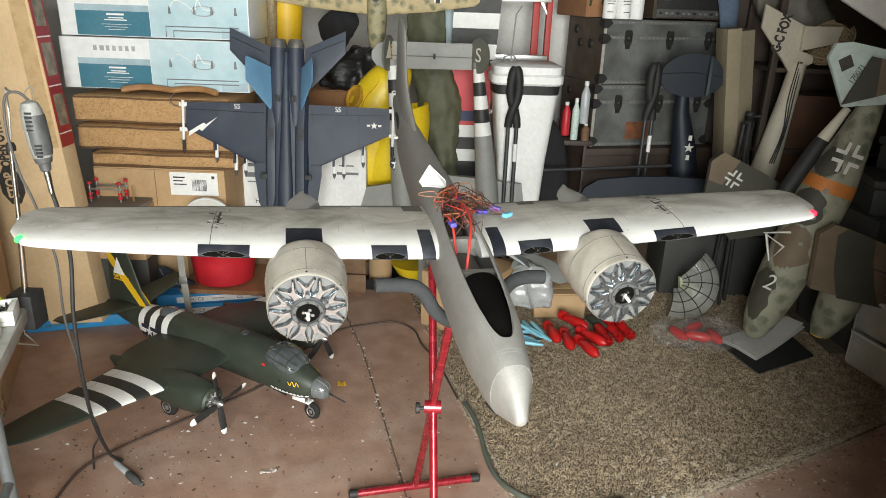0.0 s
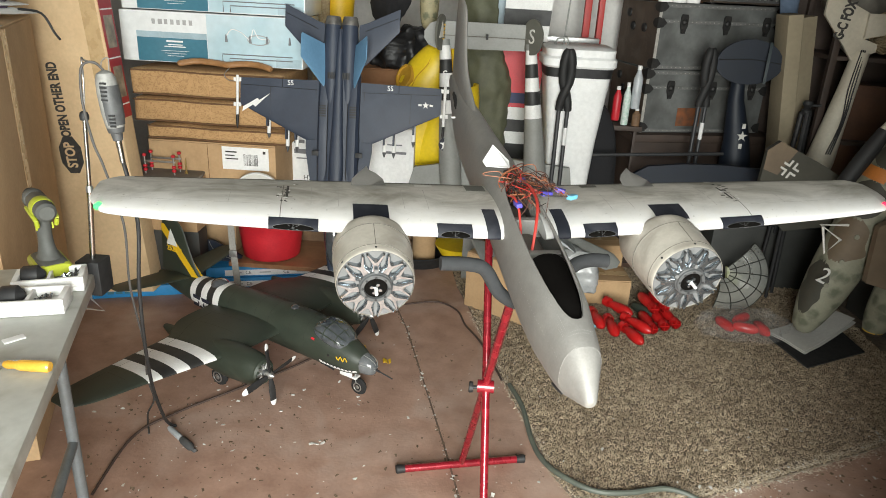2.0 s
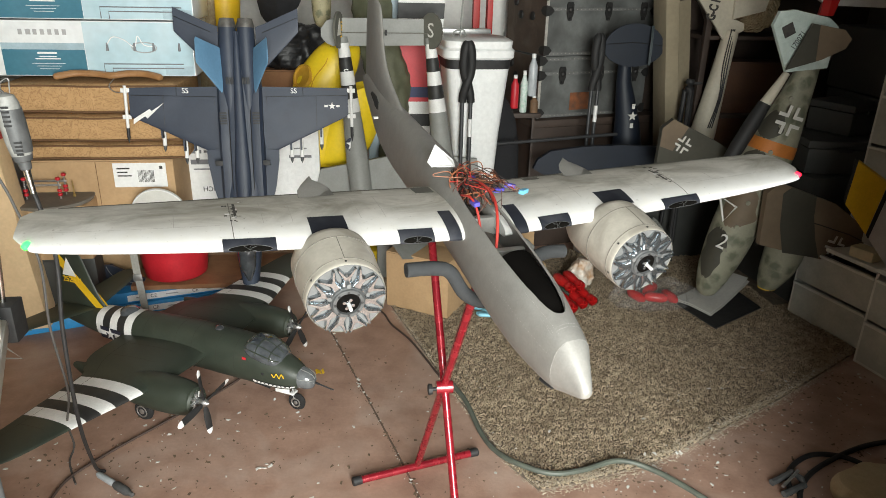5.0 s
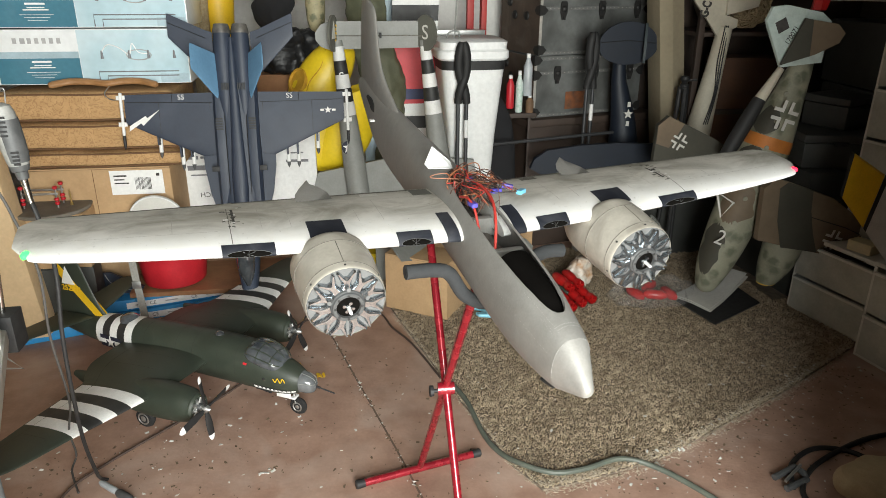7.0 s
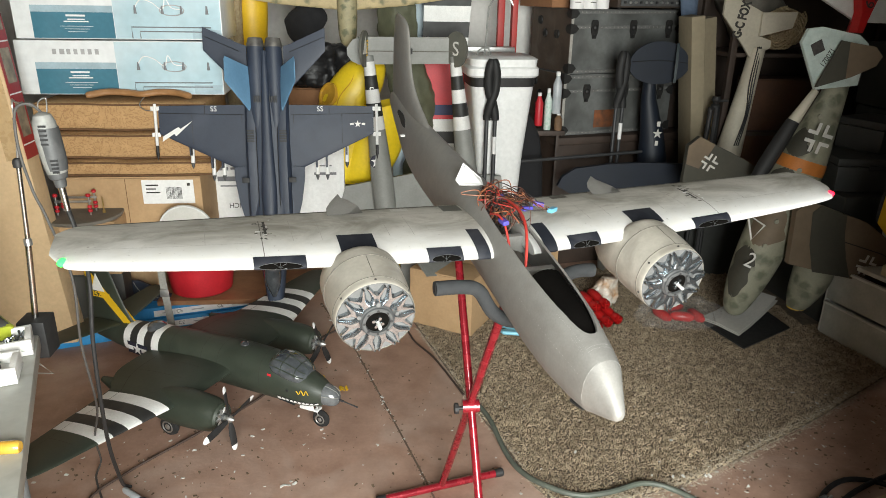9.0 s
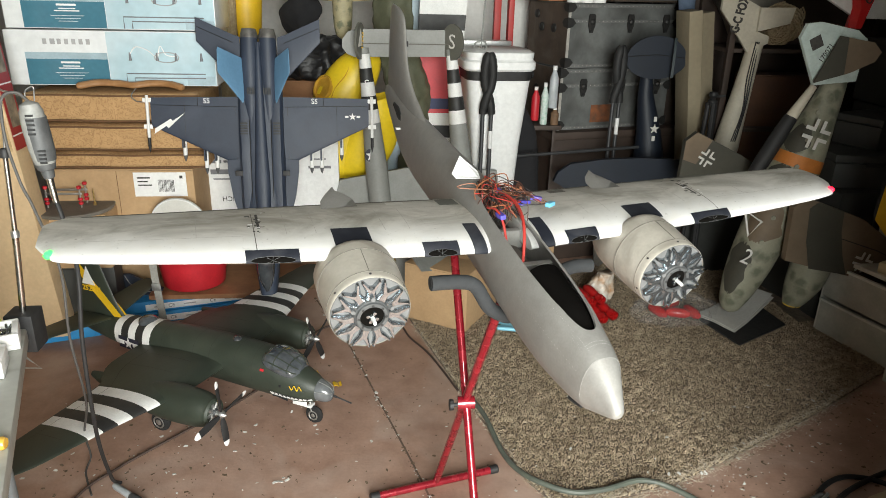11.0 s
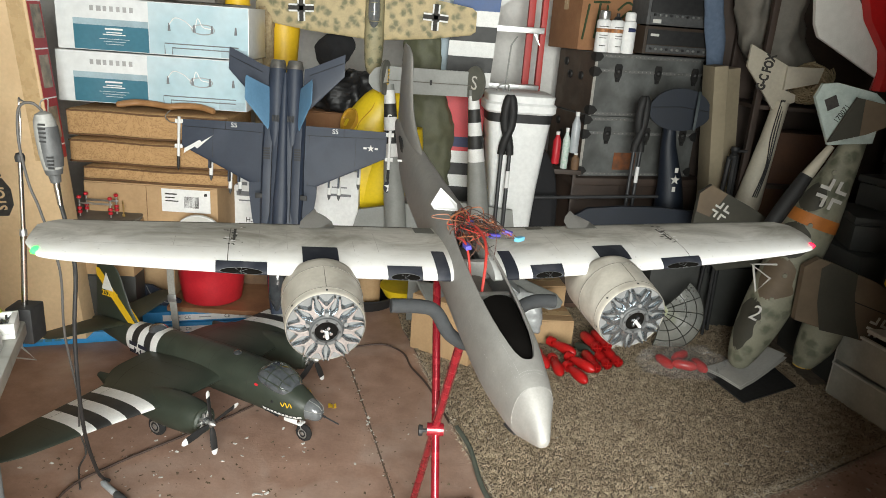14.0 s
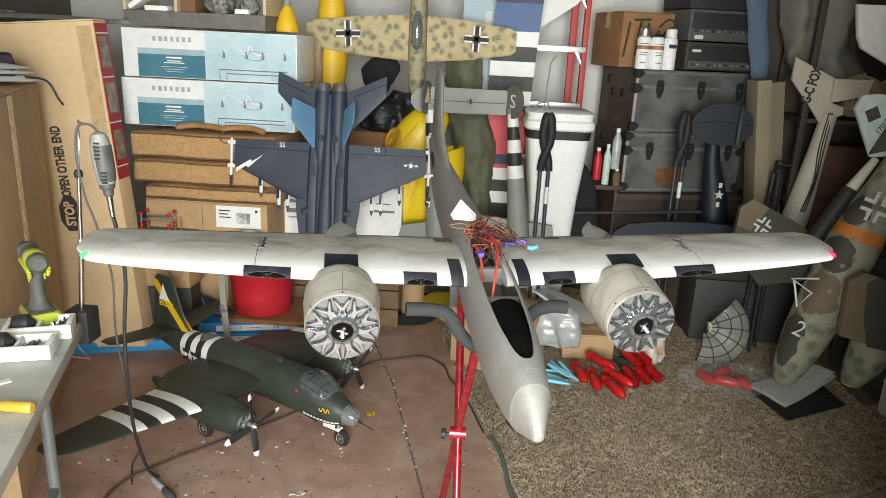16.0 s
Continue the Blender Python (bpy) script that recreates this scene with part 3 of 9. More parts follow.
M_FRINGE = mat("dusty_fibre", (0.56, 0.49, 0.39), (0.40, 0.335, 0.255), 60, 0.95, spec=0.1)
M_DIRT = mat("dirt_crumbs", (0.10, 0.07, 0.045), (0.2, 0.14, 0.09), 200, 0.9)
M_CABLEBROWN = mat("brown_cable", (0.07, 0.045, 0.035), rough=0.6)
M_HOSE = mat("hose_grey_green", (0.11, 0.125, 0.10), (0.08, 0.09, 0.075), 30, 0.45)
M_BAGGREY = mat("grey_film", (0.42, 0.43, 0.43), (0.3, 0.31, 0.31), 14, 0.15, 0.35)
M_LTBLUE = mat("light_blue_plastic", (0.25, 0.58, 0.72), (0.2, 0.5, 0.64), 20, 0.35)
M_PACKET = mat("printed_packet", (0.7, 0.68, 0.62), (0.45, 0.25, 0.12), 22, 0.3)
M_FILM = clear("clear_film", (0.6, 0.58, 0.56), 0.10, 0.10)
M_PAPERGREY = mat("packing_foam", (0.52, 0.51, 0.47), (0.46, 0.45, 0.42), 12, 0.75)
M_CANOPYGLASS = clear("canopy_clear", (0.62, 0.63, 0.58), 0.12, 0.42)
M_CANOPYFRAME = mat("canopy_frame_dark", (0.025, 0.026, 0.02), rough=0.6)
M_LIMEDULL = mat("dull_lime", (0.28, 0.32, 0.08), (0.55, 0.55, 0.5), 20, 0.6)
# Near-zero colour without gloss: the shade of recesses is painted in.
M_VOID = mat("recess_shade_black", (0.006, 0.0055, 0.005), rough=1.0, spec=0.0)
M_COWL = mat("worn_cowl", (0.47, 0.44, 0.385), (0.37, 0.345, 0.295), 20, 0.42, 0.58, bump=0.05, bscale=200, stain=(0.24, 0.22, 0.185), stain_scale=11, stain_amt=0.8)


# ---- the garage ----
def slab(name, lo, hi, material, label, category, bevel=0.0):
    ob = part(name, Geo().box(lo, hi, bevel), material)
    return tagged(ob, label, category, kind="structure")


slab("floor", (-2.6, -2.0, -0.12), (2.9, 4.42, 0.0), M_FLOOR, "reddish brown painted concrete garage floor, dusty and worn", "floor")
slab("wall_back", (-2.6, 4.22, 0.0), (2.9, 4.37, 2.6), M_WALL, "off-white painted garage back wall behind the clutter", "wall")
# Unseen walls and ceiling from here, dark to keep bounced light down.
slab("wall_left", (-2.6, -1.25, 0.0), (-2.45, 4.22, 2.6), M_WALLDK, "unseen garage side wall, coloured dark to cut bounced light", "wall")
slab("wall_right", (2.7, -1.25, 0.0), (2.85, 4.22, 2.6), M_WALLDK, "unseen garage side wall, coloured dark to cut bounced light", "wall")
slab("wall_door_left", (-2.6, -1.4, 0.0), (-1.0, -1.25, 2.6), M_WALLDK, "unseen wall beside the open garage door, coloured dark to cut bounced light", "wall")
slab("wall_door_right", (0.83, -1.4, 0.0), (2.85, -1.25, 2.6), M_WALLDK, "unseen wall beside the open garage door, coloured dark to cut bounced light", "wall")
slab("wall_door_lintel", (-1.0, -1.4, 2.3), (0.83, -1.25, 2.6), M_WALLDK, "unseen lintel above the open garage door, coloured dark to cut bounced light", "wall")
# Added out of view to keep daylight off the right-hand floor.
slab("shading_wall", (0.83, -1.25, 0.0), (0.98, 1.07, 2.6), M_WALLDK, "unseen wall added beside the door to shade the right side", "wall")
slab("ceiling", (-2.6, -1.4, 2.6), (2.9, 4.42, 2.7), M_WALLDK, "unseen garage ceiling, coloured dark to cut bounced light", "ceiling")


# ---- the silver twin-engine model on the red stand ----
def fuselage_point(rows, y, a, sq=2.3):
    ys = [r[0] for r in rows]
    hw, zt, zb = [np.interp(-y, [-v for v in ys], [r[k] for r in rows]) for k in (1, 2, 3)]
    c, s = math.cos(a), math.sin(a)
    return (hw * math.copysign(abs(c) ** (2 / sq), c), y, (zt + zb) / 2 + (zt - zb) / 2 * math.copysign(abs(s) ** (2 / sq), s))


def shell_with_holes(rows, holes, y0, y1, steps, n=72):
    """A skin between y0 and y1 whose top is open inside ovals: rows of (y centre, y half, angle half)."""
    g = Geo()
    grid = []
    for i in range(steps + 1):
        y = y0 + (y1 - y0) * i / steps
        grid.append([[y, 2 * math.pi * (k + 0.5) / n] for k in range(n)])
    inside = {}
    for i, row in enumerate(grid):
        for k, (y, a) in enumerate(row):
            for h, (yc, yh, ah, pw) in enumerate(holes):
                d = abs((y - yc) / yh) ** pw + abs((a - math.pi / 2) / ah) ** pw
                if d < 1:
                    inside[i, k] = h
    dead = set()
    for i in range(steps):
        for k in range(n):
            q = [(i, k), (i, (k + 1) % n), (i + 1, (k + 1) % n), (i + 1, k)]
            if all(c in inside for c in q):
                dead.add((i, k))
    for i in range(steps + 1):
        for k in range(n):
            if (i, k) in inside and any((i + di, (k + dk) % n) not in dead for di in (-1, 0) for dk in (-1, 0)):
                yc, yh, ah, pw = holes[inside[i, k]]
                y, a = grid[i][k]
                d = (abs((y - yc) / yh) ** pw + abs((a - math.pi / 2) / ah) ** pw) ** (1 / pw)
                if d > 0.3:
                    grid[i][k] = [yc + (y - yc) / d, math.pi / 2 + (a - math.pi / 2) / d]
    vs = [[g._v(fuselage_point(rows, y, a)) for y, a in row] for row in grid]
    for i in range(steps):
        for k in range(n):
            if (i, k) not in dead:
                g.bm.faces.new((vs[i][k], vs[i][(k + 1) % n], vs[i + 1][(k + 1) % n], vs[i + 1][k]))
    loose = [v for v in g.bm.verts if not v.link_faces]
    bmesh.ops.delete(g.bm, geom=loose, context="VERTS")
    bmesh.ops.solidify(g.bm, geom=g.bm.faces[:], thickness=-0.004)
    return g


MAIN = pose(0.072, 1.45, 0.90, -9, 0, 192.3)
main_plane = thing("model_airplane", MAIN, "silver-grey twin-engine foam model plane under repair on a red stand", "model airplane")
NOSE = [(0.424, 0.0045, -0.049, -0.059), (0.419, 0.0100, -0.0425, -0.0665), (0.402, 0.0160, -0.027, -0.076), (0.380, 0.0235, -0.0095, -0.086), (0.358, 0.0310, 0.0050, -0.0955)]
BODY = spread(NOSE + [(0.33, 0.0365, 0.0140, -0.103), (0.30, 0.0405, 0.0205, -0.108), (0.24, 0.048, 0.033, -0.115), (0.18, 0.051, 0.040, -0.118), (0.12, 0.053, 0.045, -0.117), (0.0, 0.054, 0.052, -0.112), (-0.12, 0.052, 0.054, -0.111), (-0.28, 0.046, 0.053, -0.115),
                      (-0.5, 0.037, 0.045, -0.124), (-0.68, 0.029, 0.041, -0.13), (-0.82, 0.022, 0.038, -0.115), (-0.93, 0.014, 0.034, -0.072), (-1.0, 0.009, 0.03, -0.04), (-1.05, 0.005, 0.02, -0.012)], 8)
part("fuselage", shell_with_holes(BODY, [(0.052, 0.252, 0.60, 2.6)], 0.358, -1.05, 234), M_SILVER, main_plane, "silver painted foam fuselage with the canopy removed")
part("nose_cone", Geo().loft([oval(r[0], r[1] + 0.0036 * f, r[2] + 0.0036 * f, r[3] - 0.0036 * f, 64) for r, f in [(r, min(1.0, (0.424 - r[0]) / 0.066)) for r in spread(NOSE[:4] + [(0.3584, 0.0314, 0.0053, -0.0958)], 8)]]), M_SILVER, main_plane)
# Black liner, darker than matt black so the opening reads as shaded.
part("cockpit_liner", Geo().loft([oval(y, hw - 0.0045, zt - 0.0045, zb + 0.01, 48, 2.3) for y, (hw, zt, zb) in [(0.312 - 0.0095 * k, body_rows_at(BODY, 0.312 - 0.0095 * k)) for k in range(21)]]), M_VOID, main_plane, "black cockpit liner with the opening's shade put into its colour")
part("equipment_bay", Geo().loft([oval(y, 0.044, -0.02, -0.08, 32) for y in (0.115, -0.19)]), M_BAY, main_plane, "dim open equipment bay")
for y0, y1 in ((0.105, 0.096), (0.075, 0.062), (-0.06, -0.075)):
    part("bay_former", Geo().box((-0.044, y1, -0.03), (0.044, y0, 0.012), 0.002), M_SILVER, main_plane)
g = Geo()
for k in range(64):
    a = -20 + 220 * k / 63
    hw, zt, zb = body_rows_at(BODY, 0.3582)
    c, s_ = math.cos(radians(a)), math.sin(radians(a))
    if k == 0:
        line = []
    line.append(((hw + 0.0040) * math.copysign(abs(c) ** (2 / 2.3), c), 0.3582, (zt + zb) / 2 + ((zt - zb) / 2 + 0.0040) * math.copysign(abs(s_) ** (2 / 2.3), s_)))
part("nose_seam", g.tube(line, 0.00025, 5), M_RIVET, main_plane, "pale seam round the nose cone")
# rows of raised rivet dots on the nose
g = Geo()
rivets = []
for k in range(24):
    rivets += [(0.338 - 0.0045 * k, 62 - 0.45 * k), (0.338 - 0.0045 * k, 118 + 0.45 * k)]
for k in range(16):
    rivets += [(0.334, 60 + 4 * k), (0.328, 60 + 4 * k)]
for k in range(10):
    rivets += [(0.33 - 0.004 * k, 52), (0.33 - 0.004 * k, 48)]
for k in range(24):
    rivets += [(0.34 - 0.009 * k, 165), (0.34 - 0.009 * k, 15)]
for y, a in rivets:
    p = fuselage_point(BODY, y, radians(a))
    out = Vector((p[0], 0, p[2] + 0.038)).normalized()
    g.lathe(Vector(p) + out * 0.0036, out, [(0, 0.0008), (0.0006, 0.0006)], 6)
part("rivet_rows", g, M_RIVET, main_plane)
part("gun_slot", Geo().tube([(0.020, 0.352, -0.094), (0.024, 0.335, -0.098), (0.026, 0.32, -0.101)], 0.004), M_BLACK, main_plane)

# fin with rudder and the empty tailplane slots
fin_rows = [(-0.02, -0.52, 0, 0.52, 0.055), (0.005, -0.60, 0, 0.45, 0.055), (0.03, -0.676, 0, 0.375, 0.06), (0.055, -0.752, 0, 0.30, 0.07), (0.093, -0.815, 0, 0.238, 0.08), (0.15, -0.853, 0, 0.20, 0.09), (0.215, -0.878, 0, 0.170, 0.1), (0.238, -0.90, 0, 0.14, 0.1), (0.25, -0.94, 0, 0.08, 0.1)]
g = Geo()
g.m = Matrix.Translation((0, 0, 0.03)) @ Matrix(((0, 0, 1, 0), (0, 1, 0, 0), (1, 0, 0, 0), (0, 0, 0, 1)))
part("fin", g.loft(wing_rings(spread(fin_rows, 5))), M_SILVER, main_plane, "tall silver tail fin")
for sgn in (1, -1):
    part("tailplane_slot", Geo().prism([(sgn * 0.0215, -0.79, -0.012), (sgn * 0.0215, -0.805, 0.012), (sgn * 0.0195, -0.84, 0.02), (sgn * 0.0165, -0.895, 0.016), (sgn * 0.0165, -0.905, 0.006), (sgn * 0.0185, -0.86, -0.004), (sgn * 0.0205, -0.82, -0.022)], (sgn * 0.0045, 0, 0)), M_MATBLACK, main_plane, "dark open slot for the missing tailplane")
    part("slot_edge", Geo().box((sgn * 0.029 - 0.012, -0.795, -0.03), (sgn * 0.029 + 0.012, -0.783, -0.026), 0.001), M_WHITE, main_plane)
part("paper_tab", Geo().prism([(-0.002, -0.225, 0.057), (0.052, -0.235, 0.057), (0.057, -0.250, 0.062), (0.028, -0.286, 0.088), (-0.006, -0.252, 0.062)], (0, 0.0, 0.0016)), M_PAPER, main_plane, "white paper tab with a screw")
part("tab_screw", Geo().cyl((0.028, -0.274, 0.076), (0.028, -0.276, 0.086), 0.0012, n=6), M_STEEL, main_plane)

# wings
WING = spread([(0.0, 0.0, 0.0, 0.25, 0.15), (0.33, -0.006, 0.014, 0.235, 0.15), (0.60, -0.012, 0.032, 0.205, 0.14), (0.80, -0.028, 0.046, 0.168, 0.12), (0.835, -0.048, 0.05, 0.135, 0.10), (0.857, -0.08, 0.052, 0.08, 0.07)], 8)


def radial_engine(x, z, y, parent):
    """A chromed dummy radial engine seen from the front."""
    part("engine_plate", Geo().lathe((x, y - 0.012, z), (0, 1, 0), [(0, 0.0724), (0.006, 0.0724), (0.008, 0.0712)], 48), M_ENGPLATE, parent, "grey engine backing plate")
    g = Geo()
    half = [(0.0112, 0.031), (0.0092, 0.041), (0.0096, 0.047), (0.0172, 0.0640), (0.0170, 0.0682), (0.0140, 0.0690), (0.0110, 0.0665), (0.0030, 0.0570)]
    ridge = [(0.0060, 0.032), (0.0046, 0.042), (0.0052, 0.048), (0.0146, 0.0645), (0.0148, 0.0668), (0.0136, 0.0672), (0.0118, 0.0648), (0.0016, 0.0520)]
    low, top = [pts + [(-px, pz) for px, pz in reversed(pts)] for pts in (half, ridge)]
    g.loft([[(px, 0.0, pz) for px, pz in low], [(px * 0.97, 0.004, pz) for px, pz in low], [(px, 0.0095, pz) for px, pz in top]])
    for side in (-1, 1):
        g.lathe((side * 0.0152, 0.004, 0.0668), (0, 1, 0), [(0, 0.0021), (0.005, 0.0021), (0.0065, 0.0010)], 8)
    first = None
    for k in range(11):
        m = Matrix.Translation((x, y - 0.004, z)) @ Matrix.Rotation(2 * math.pi * k / 11 + 0.02, 4, "Y")
        if first is None:
            first = part("engine_cylinder", g, M_CHROME, parent, "chromed dummy engine cylinder", 40)
            first.matrix_local = m
        else:
            clone(first, parent, m)
    part("crankcase", Geo().lathe((x, y - 0.006, z), (0, 1, 0), [(0, 0.0325), (0.013, 0.0315), (0.015, 0.0295), (0.0185, 0.0290), (0.0195, 0.0280), (0.0195, 0.0225), (0.016, 0.0215), (0.009, 0.021)], 44), M_GUNMETAL, parent, "dark grey crankcase ring")
    for k in range(8):
        a = 2 * math.pi * k / 8
        part("crankcase_bolt", Geo().cyl((x + 0.0246 * math.cos(a), y + 0.010, z + 0.0246 * math.sin(a)), (x + 0.0246 * math.cos(a), y + 0.0142, z + 0.0246 * math.sin(a)), 0.0026, n=8), M_BLACK, parent)
    for k in range(3):
        a = math.pi / 2 + (k - 1) * 1.15
        part("magneto", Geo().cyl((x + 0.034 * math.cos(a), y + 0.002, z + 0.034 * math.sin(a)), (x + 0.038 * math.cos(a), y + 0.014, z + 0.038 * math.sin(a)), 0.004, n=10), M_ENGPLATE, parent)
    # Black disc carries the shade inside the hub.
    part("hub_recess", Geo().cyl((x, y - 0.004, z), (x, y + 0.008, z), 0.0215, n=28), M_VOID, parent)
    g = Geo()
    for k in range(4):
        a = math.pi * k / 2 + 0.4
        d = Vector((math.cos(a), 0, math.sin(a)))
        g.cyl(Vector((x, y + 0.011, z)), Vector((x, y + 0.011, z)) + d * 0.0095, 0.003, 0.0024, 8)
        g.cyl(Vector((x, y + 0.007, z)) + d * 0.009, Vector((x, y + 0.014, z)) + d * 0.009, 0.0032, n=10)
    part("motor_mount", g, M_CHROME, parent, "bright motor cross mount")
    part("prop_shaft", Geo().lathe((x, y + 0.006, z), (0, 1, 0), [(0, 0.0035), (0.022, 0.0035), (0.026, 0.003), (0.027, 0.001)], 12), M_WHITE, parent, "white capped propeller shaft")


for sgn in (1, -1):
    rows = [(sgn * max(r[0], 0.035), *r[1:]) for r in WING]
    w = part("wing", Geo().loft(wing_rings(rows)), M_WING, main_plane, "dirty white wing with navy blue patches")
    for x0, x1, u0, u1 in ((0.118, 0.190, -0.10, 0.10), (0.425, 0.52, -0.10, 0.09), (0.060, 0.088, -0.3, 0.34), (0.285, 0.357, 0.10, 0.36)):
        part("navy_patch", wing_patch(WING, sgn * x0, sgn * x1, u0, u1), M_NAVY, w, "navy blue painted patch")
    part("trailing_slot", wing_patch(WING, sgn * 0.285, sgn * 0.345, 0.90, 0.965), M_BAYDARK, w)
    for x0, x1 in ((0.124, 0.184), (0.433, 0.512)):
        xc, hw = (x0 + x1) / 2, (x1 - x0) / 2
        lens = lambda f, a: wing_point(WING, sgn * (xc + hw * f * math.cos(a)), (lambda v: math.copysign(v * v, v))(0.065 + 0.100 * f * math.sin(a)), 0.0030)
        part("intake_rim", Geo().tube([lens(1.0, 2 * math.pi * k / 40) for k in range(41)], 0.0004, 5), M_GUNMETAL, w)
        g = Geo()
        rings = [[g._v(lens(f, 2 * math.pi * k / 40)) for k in range(40)] for f in (0.02, 0.25, 0.5, 0.75, 0.98)]
        for ra, rb_ in zip(rings, rings[1:]):
            for k in range(40):
                g.bm.faces.new((ra[k], ra[(k + 1) % 40], rb_[(k + 1) % 40], rb_[k]))
        # Flat black skin patch stands in for shade inside the intake.
        part("intake_mouth", g, M_VOID, w, "oval wing intake with its inner shade painted black")
        for d in (-0.35, 0.0, 0.35):
            part("intake_vane", Geo().tube([lens(0.8, math.pi / 2 + d), lens(0.05, 0), lens(0.8, -math.pi / 2 - d)], 0.0006, 4), M_GUNMETAL, w)
    # chipped paint round the fold
    rk = random.Random(31 + int(sgn))
    for k in range(16):
        x_, u_ = 0.493 + rk.gauss(0, 0.010), rk.uniform(0.34, 0.86)
        part("paint_chip", wing_patch(WING, sgn * x_, sgn * (x_ + rk.uniform(0.002, 0.010)), u_, u_ + rk.uniform(0.008, 0.04), 0.0016, 2, 2), rk.choice((M_BAYDARK, M_GRIME, M_WHITE)), w)
    for x0, x1 in ((0.10, 0.28), (0.35, 0.485), (0.50, 0.80)):
        part("flap_gap", wing_patch(WING, sgn * x0, sgn * x1, 0.955, 0.985, 0.0009, 10, 2), M_GRIME, w, "grimy trailing edge gap")
    part("skin_patch", wing_patch(WING, sgn * 0.175, sgn * 0.215, 0.86, 0.94, 0.0012, 3, 3), M_OFFWHITE if sgn > 0 else M_GRIME, w)
    part("root_plate", wing_patch(WING, sgn * 0.055, sgn * 0.10, 0.78, 0.97, 0.0012, 3, 5), M_OLIVE2, w, "dark olive wing root plate")
    # fold joint, aileron gap and panel lines
    g = wing_patch(WING, sgn * 0.498, sgn * 0.4995, 0.02, 0.80, 0.0006)
    part("fold_joint", g, M_GRIME, w)
    g = wing_patch(WING, sgn * 0.487, sgn * 0.492, 0.42, 0.76, 0.0012)
    part("hinge_plate", g, M_BAYDARK, w, "dark chipped fold hinge")
    for k in range(3):
        part("hinge_knuckle", wing_patch(WING, sgn * (0.478 + 0.004 * k), sgn * (0.497 + 0.004 * k), 0.44 + 0.12 * k, 0.452 + 0.12 * k, 0.0022, 3, 2), M_GRIME, w)
    for x0, x1, u in ((0.1, 0.46, 0.76), (0.5, 0.79, 0.78), (0.52, 0.80, 0.30)):
        part("panel_line", wing_patch(WING, sgn * x0, sgn * x1, u, u + 0.004, 0.0005, 12, 2), M_PANELLINE, w)
    for x in (0.2, 0.25, 0.385, 0.44, 0.6):
        part("panel_line", wing_patch(WING, sgn * x, sgn * (x + 0.0009), 0.30, 0.76, 0.0005, 1, 10), M_PANELLINE, w)
    x = 0.32 if sgn > 0 else -0.306
    cowl_rows = spread([(-0.24, 0.012, -0.02, -0.045), (-0.17, 0.036, -0.01, -0.085), (-0.105, 0.062, 0.0, -0.108), (-0.065, 0.074, 0.014, -0.111), (-0.04, 0.0778, 0.034, -0.112), (-0.022, 0.079, 0.0445, -0.1122), (0.0, 0.079, 0.0460, -0.112), (0.03, 0.0782, 0.0452, -0.1112)], 4)
    cowl_rows += [(0.06, 0.0768, 0.0438, -0.1098), (0.085, 0.0752, 0.0422, -0.1082), (0.097, 0.0744, 0.0414, -0.1074), (0.1035, 0.0736, 0.0406, -0.1066), (0.1045, 0.0728, 0.0398, -0.1058), (0.085, 0.0724, 0.0394, -0.1054)]
    nac = part("engine_nacelle", Geo().loft([[(x + p[0], p[1], p[2]) for p in oval(*r, 56, 2.0)] for r in cowl_rows], cap=False), M_COWL, main_plane, "weathered white engine cowl")
    part("cowl_seam", Geo().tube([(x + 0.0792 * math.cos(radians(a)), 0.012, -0.033 + 0.0792 * math.sin(radians(a))) for a in range(-60, 241, 6)], 0.0007, 5), M_GRIME, nac)
    part("cowl_seam", Geo().tube([(x, 0.012, 0.0462), (x, 0.035, 0.0452), (x, 0.06, 0.0440), (x, 0.084, 0.0424)], 0.0007, 5), M_GRIME, nac)
    part("cowl_seam", Geo().tube([(x + 0.0753 * math.cos(radians(a)), 0.0845, -0.033 + 0.0753 * math.sin(radians(a))) for a in range(0, 361, 6)], 0.0007, 5), M_GRIME, nac)
    for a in (35, 90, 145, 200, -20):
        part("cowl_screw", Geo().cyl((x + 0.072 * math.cos(radians(a)), 0.0945, -0.033 + 0.072 * math.sin(radians(a))), (x + 0.0758 * math.cos(radians(a)), 0.0945, -0.033 + 0.0758 * math.sin(radians(a))), 0.0022, n=8), M_BLACK, nac)
    g = Geo()
    part("nacelle_tail", g.loft([[(x - w_, y, 0.03 + 0.0), (x + w_, y, 0.03), (x + w_ * 0.15, y, 0.03 + h), (x - w_ * 0.15, y, 0.03 + h)] for y, w_, h in ((-0.19, 0.038, 0.0), (-0.225, 0.034, 0.004), (-0.255, 0.02, 0.007), (-0.275, 0.004, 0.008))]), M_SILVER, main_plane, "pointed grey nacelle tail")
    radial_engine(x, -0.033, 0.1075, nac)
    tip = part("wingtip_light", Geo().lathe(wing_point(WING, sgn * 0.832, 0.02) - Vector((0, 0.004, 0)), (sgn * 0.5, 1, 0), [(-0.004, 0.006), (0.004, 0.0065), (0.008, 0.005), (0.010, 0.0015)], 14), M_GREENGLOW if sgn > 0 else M_REDGLOW, main_plane, "lit green wingtip light" if sgn > 0 else "lit red wingtip light")

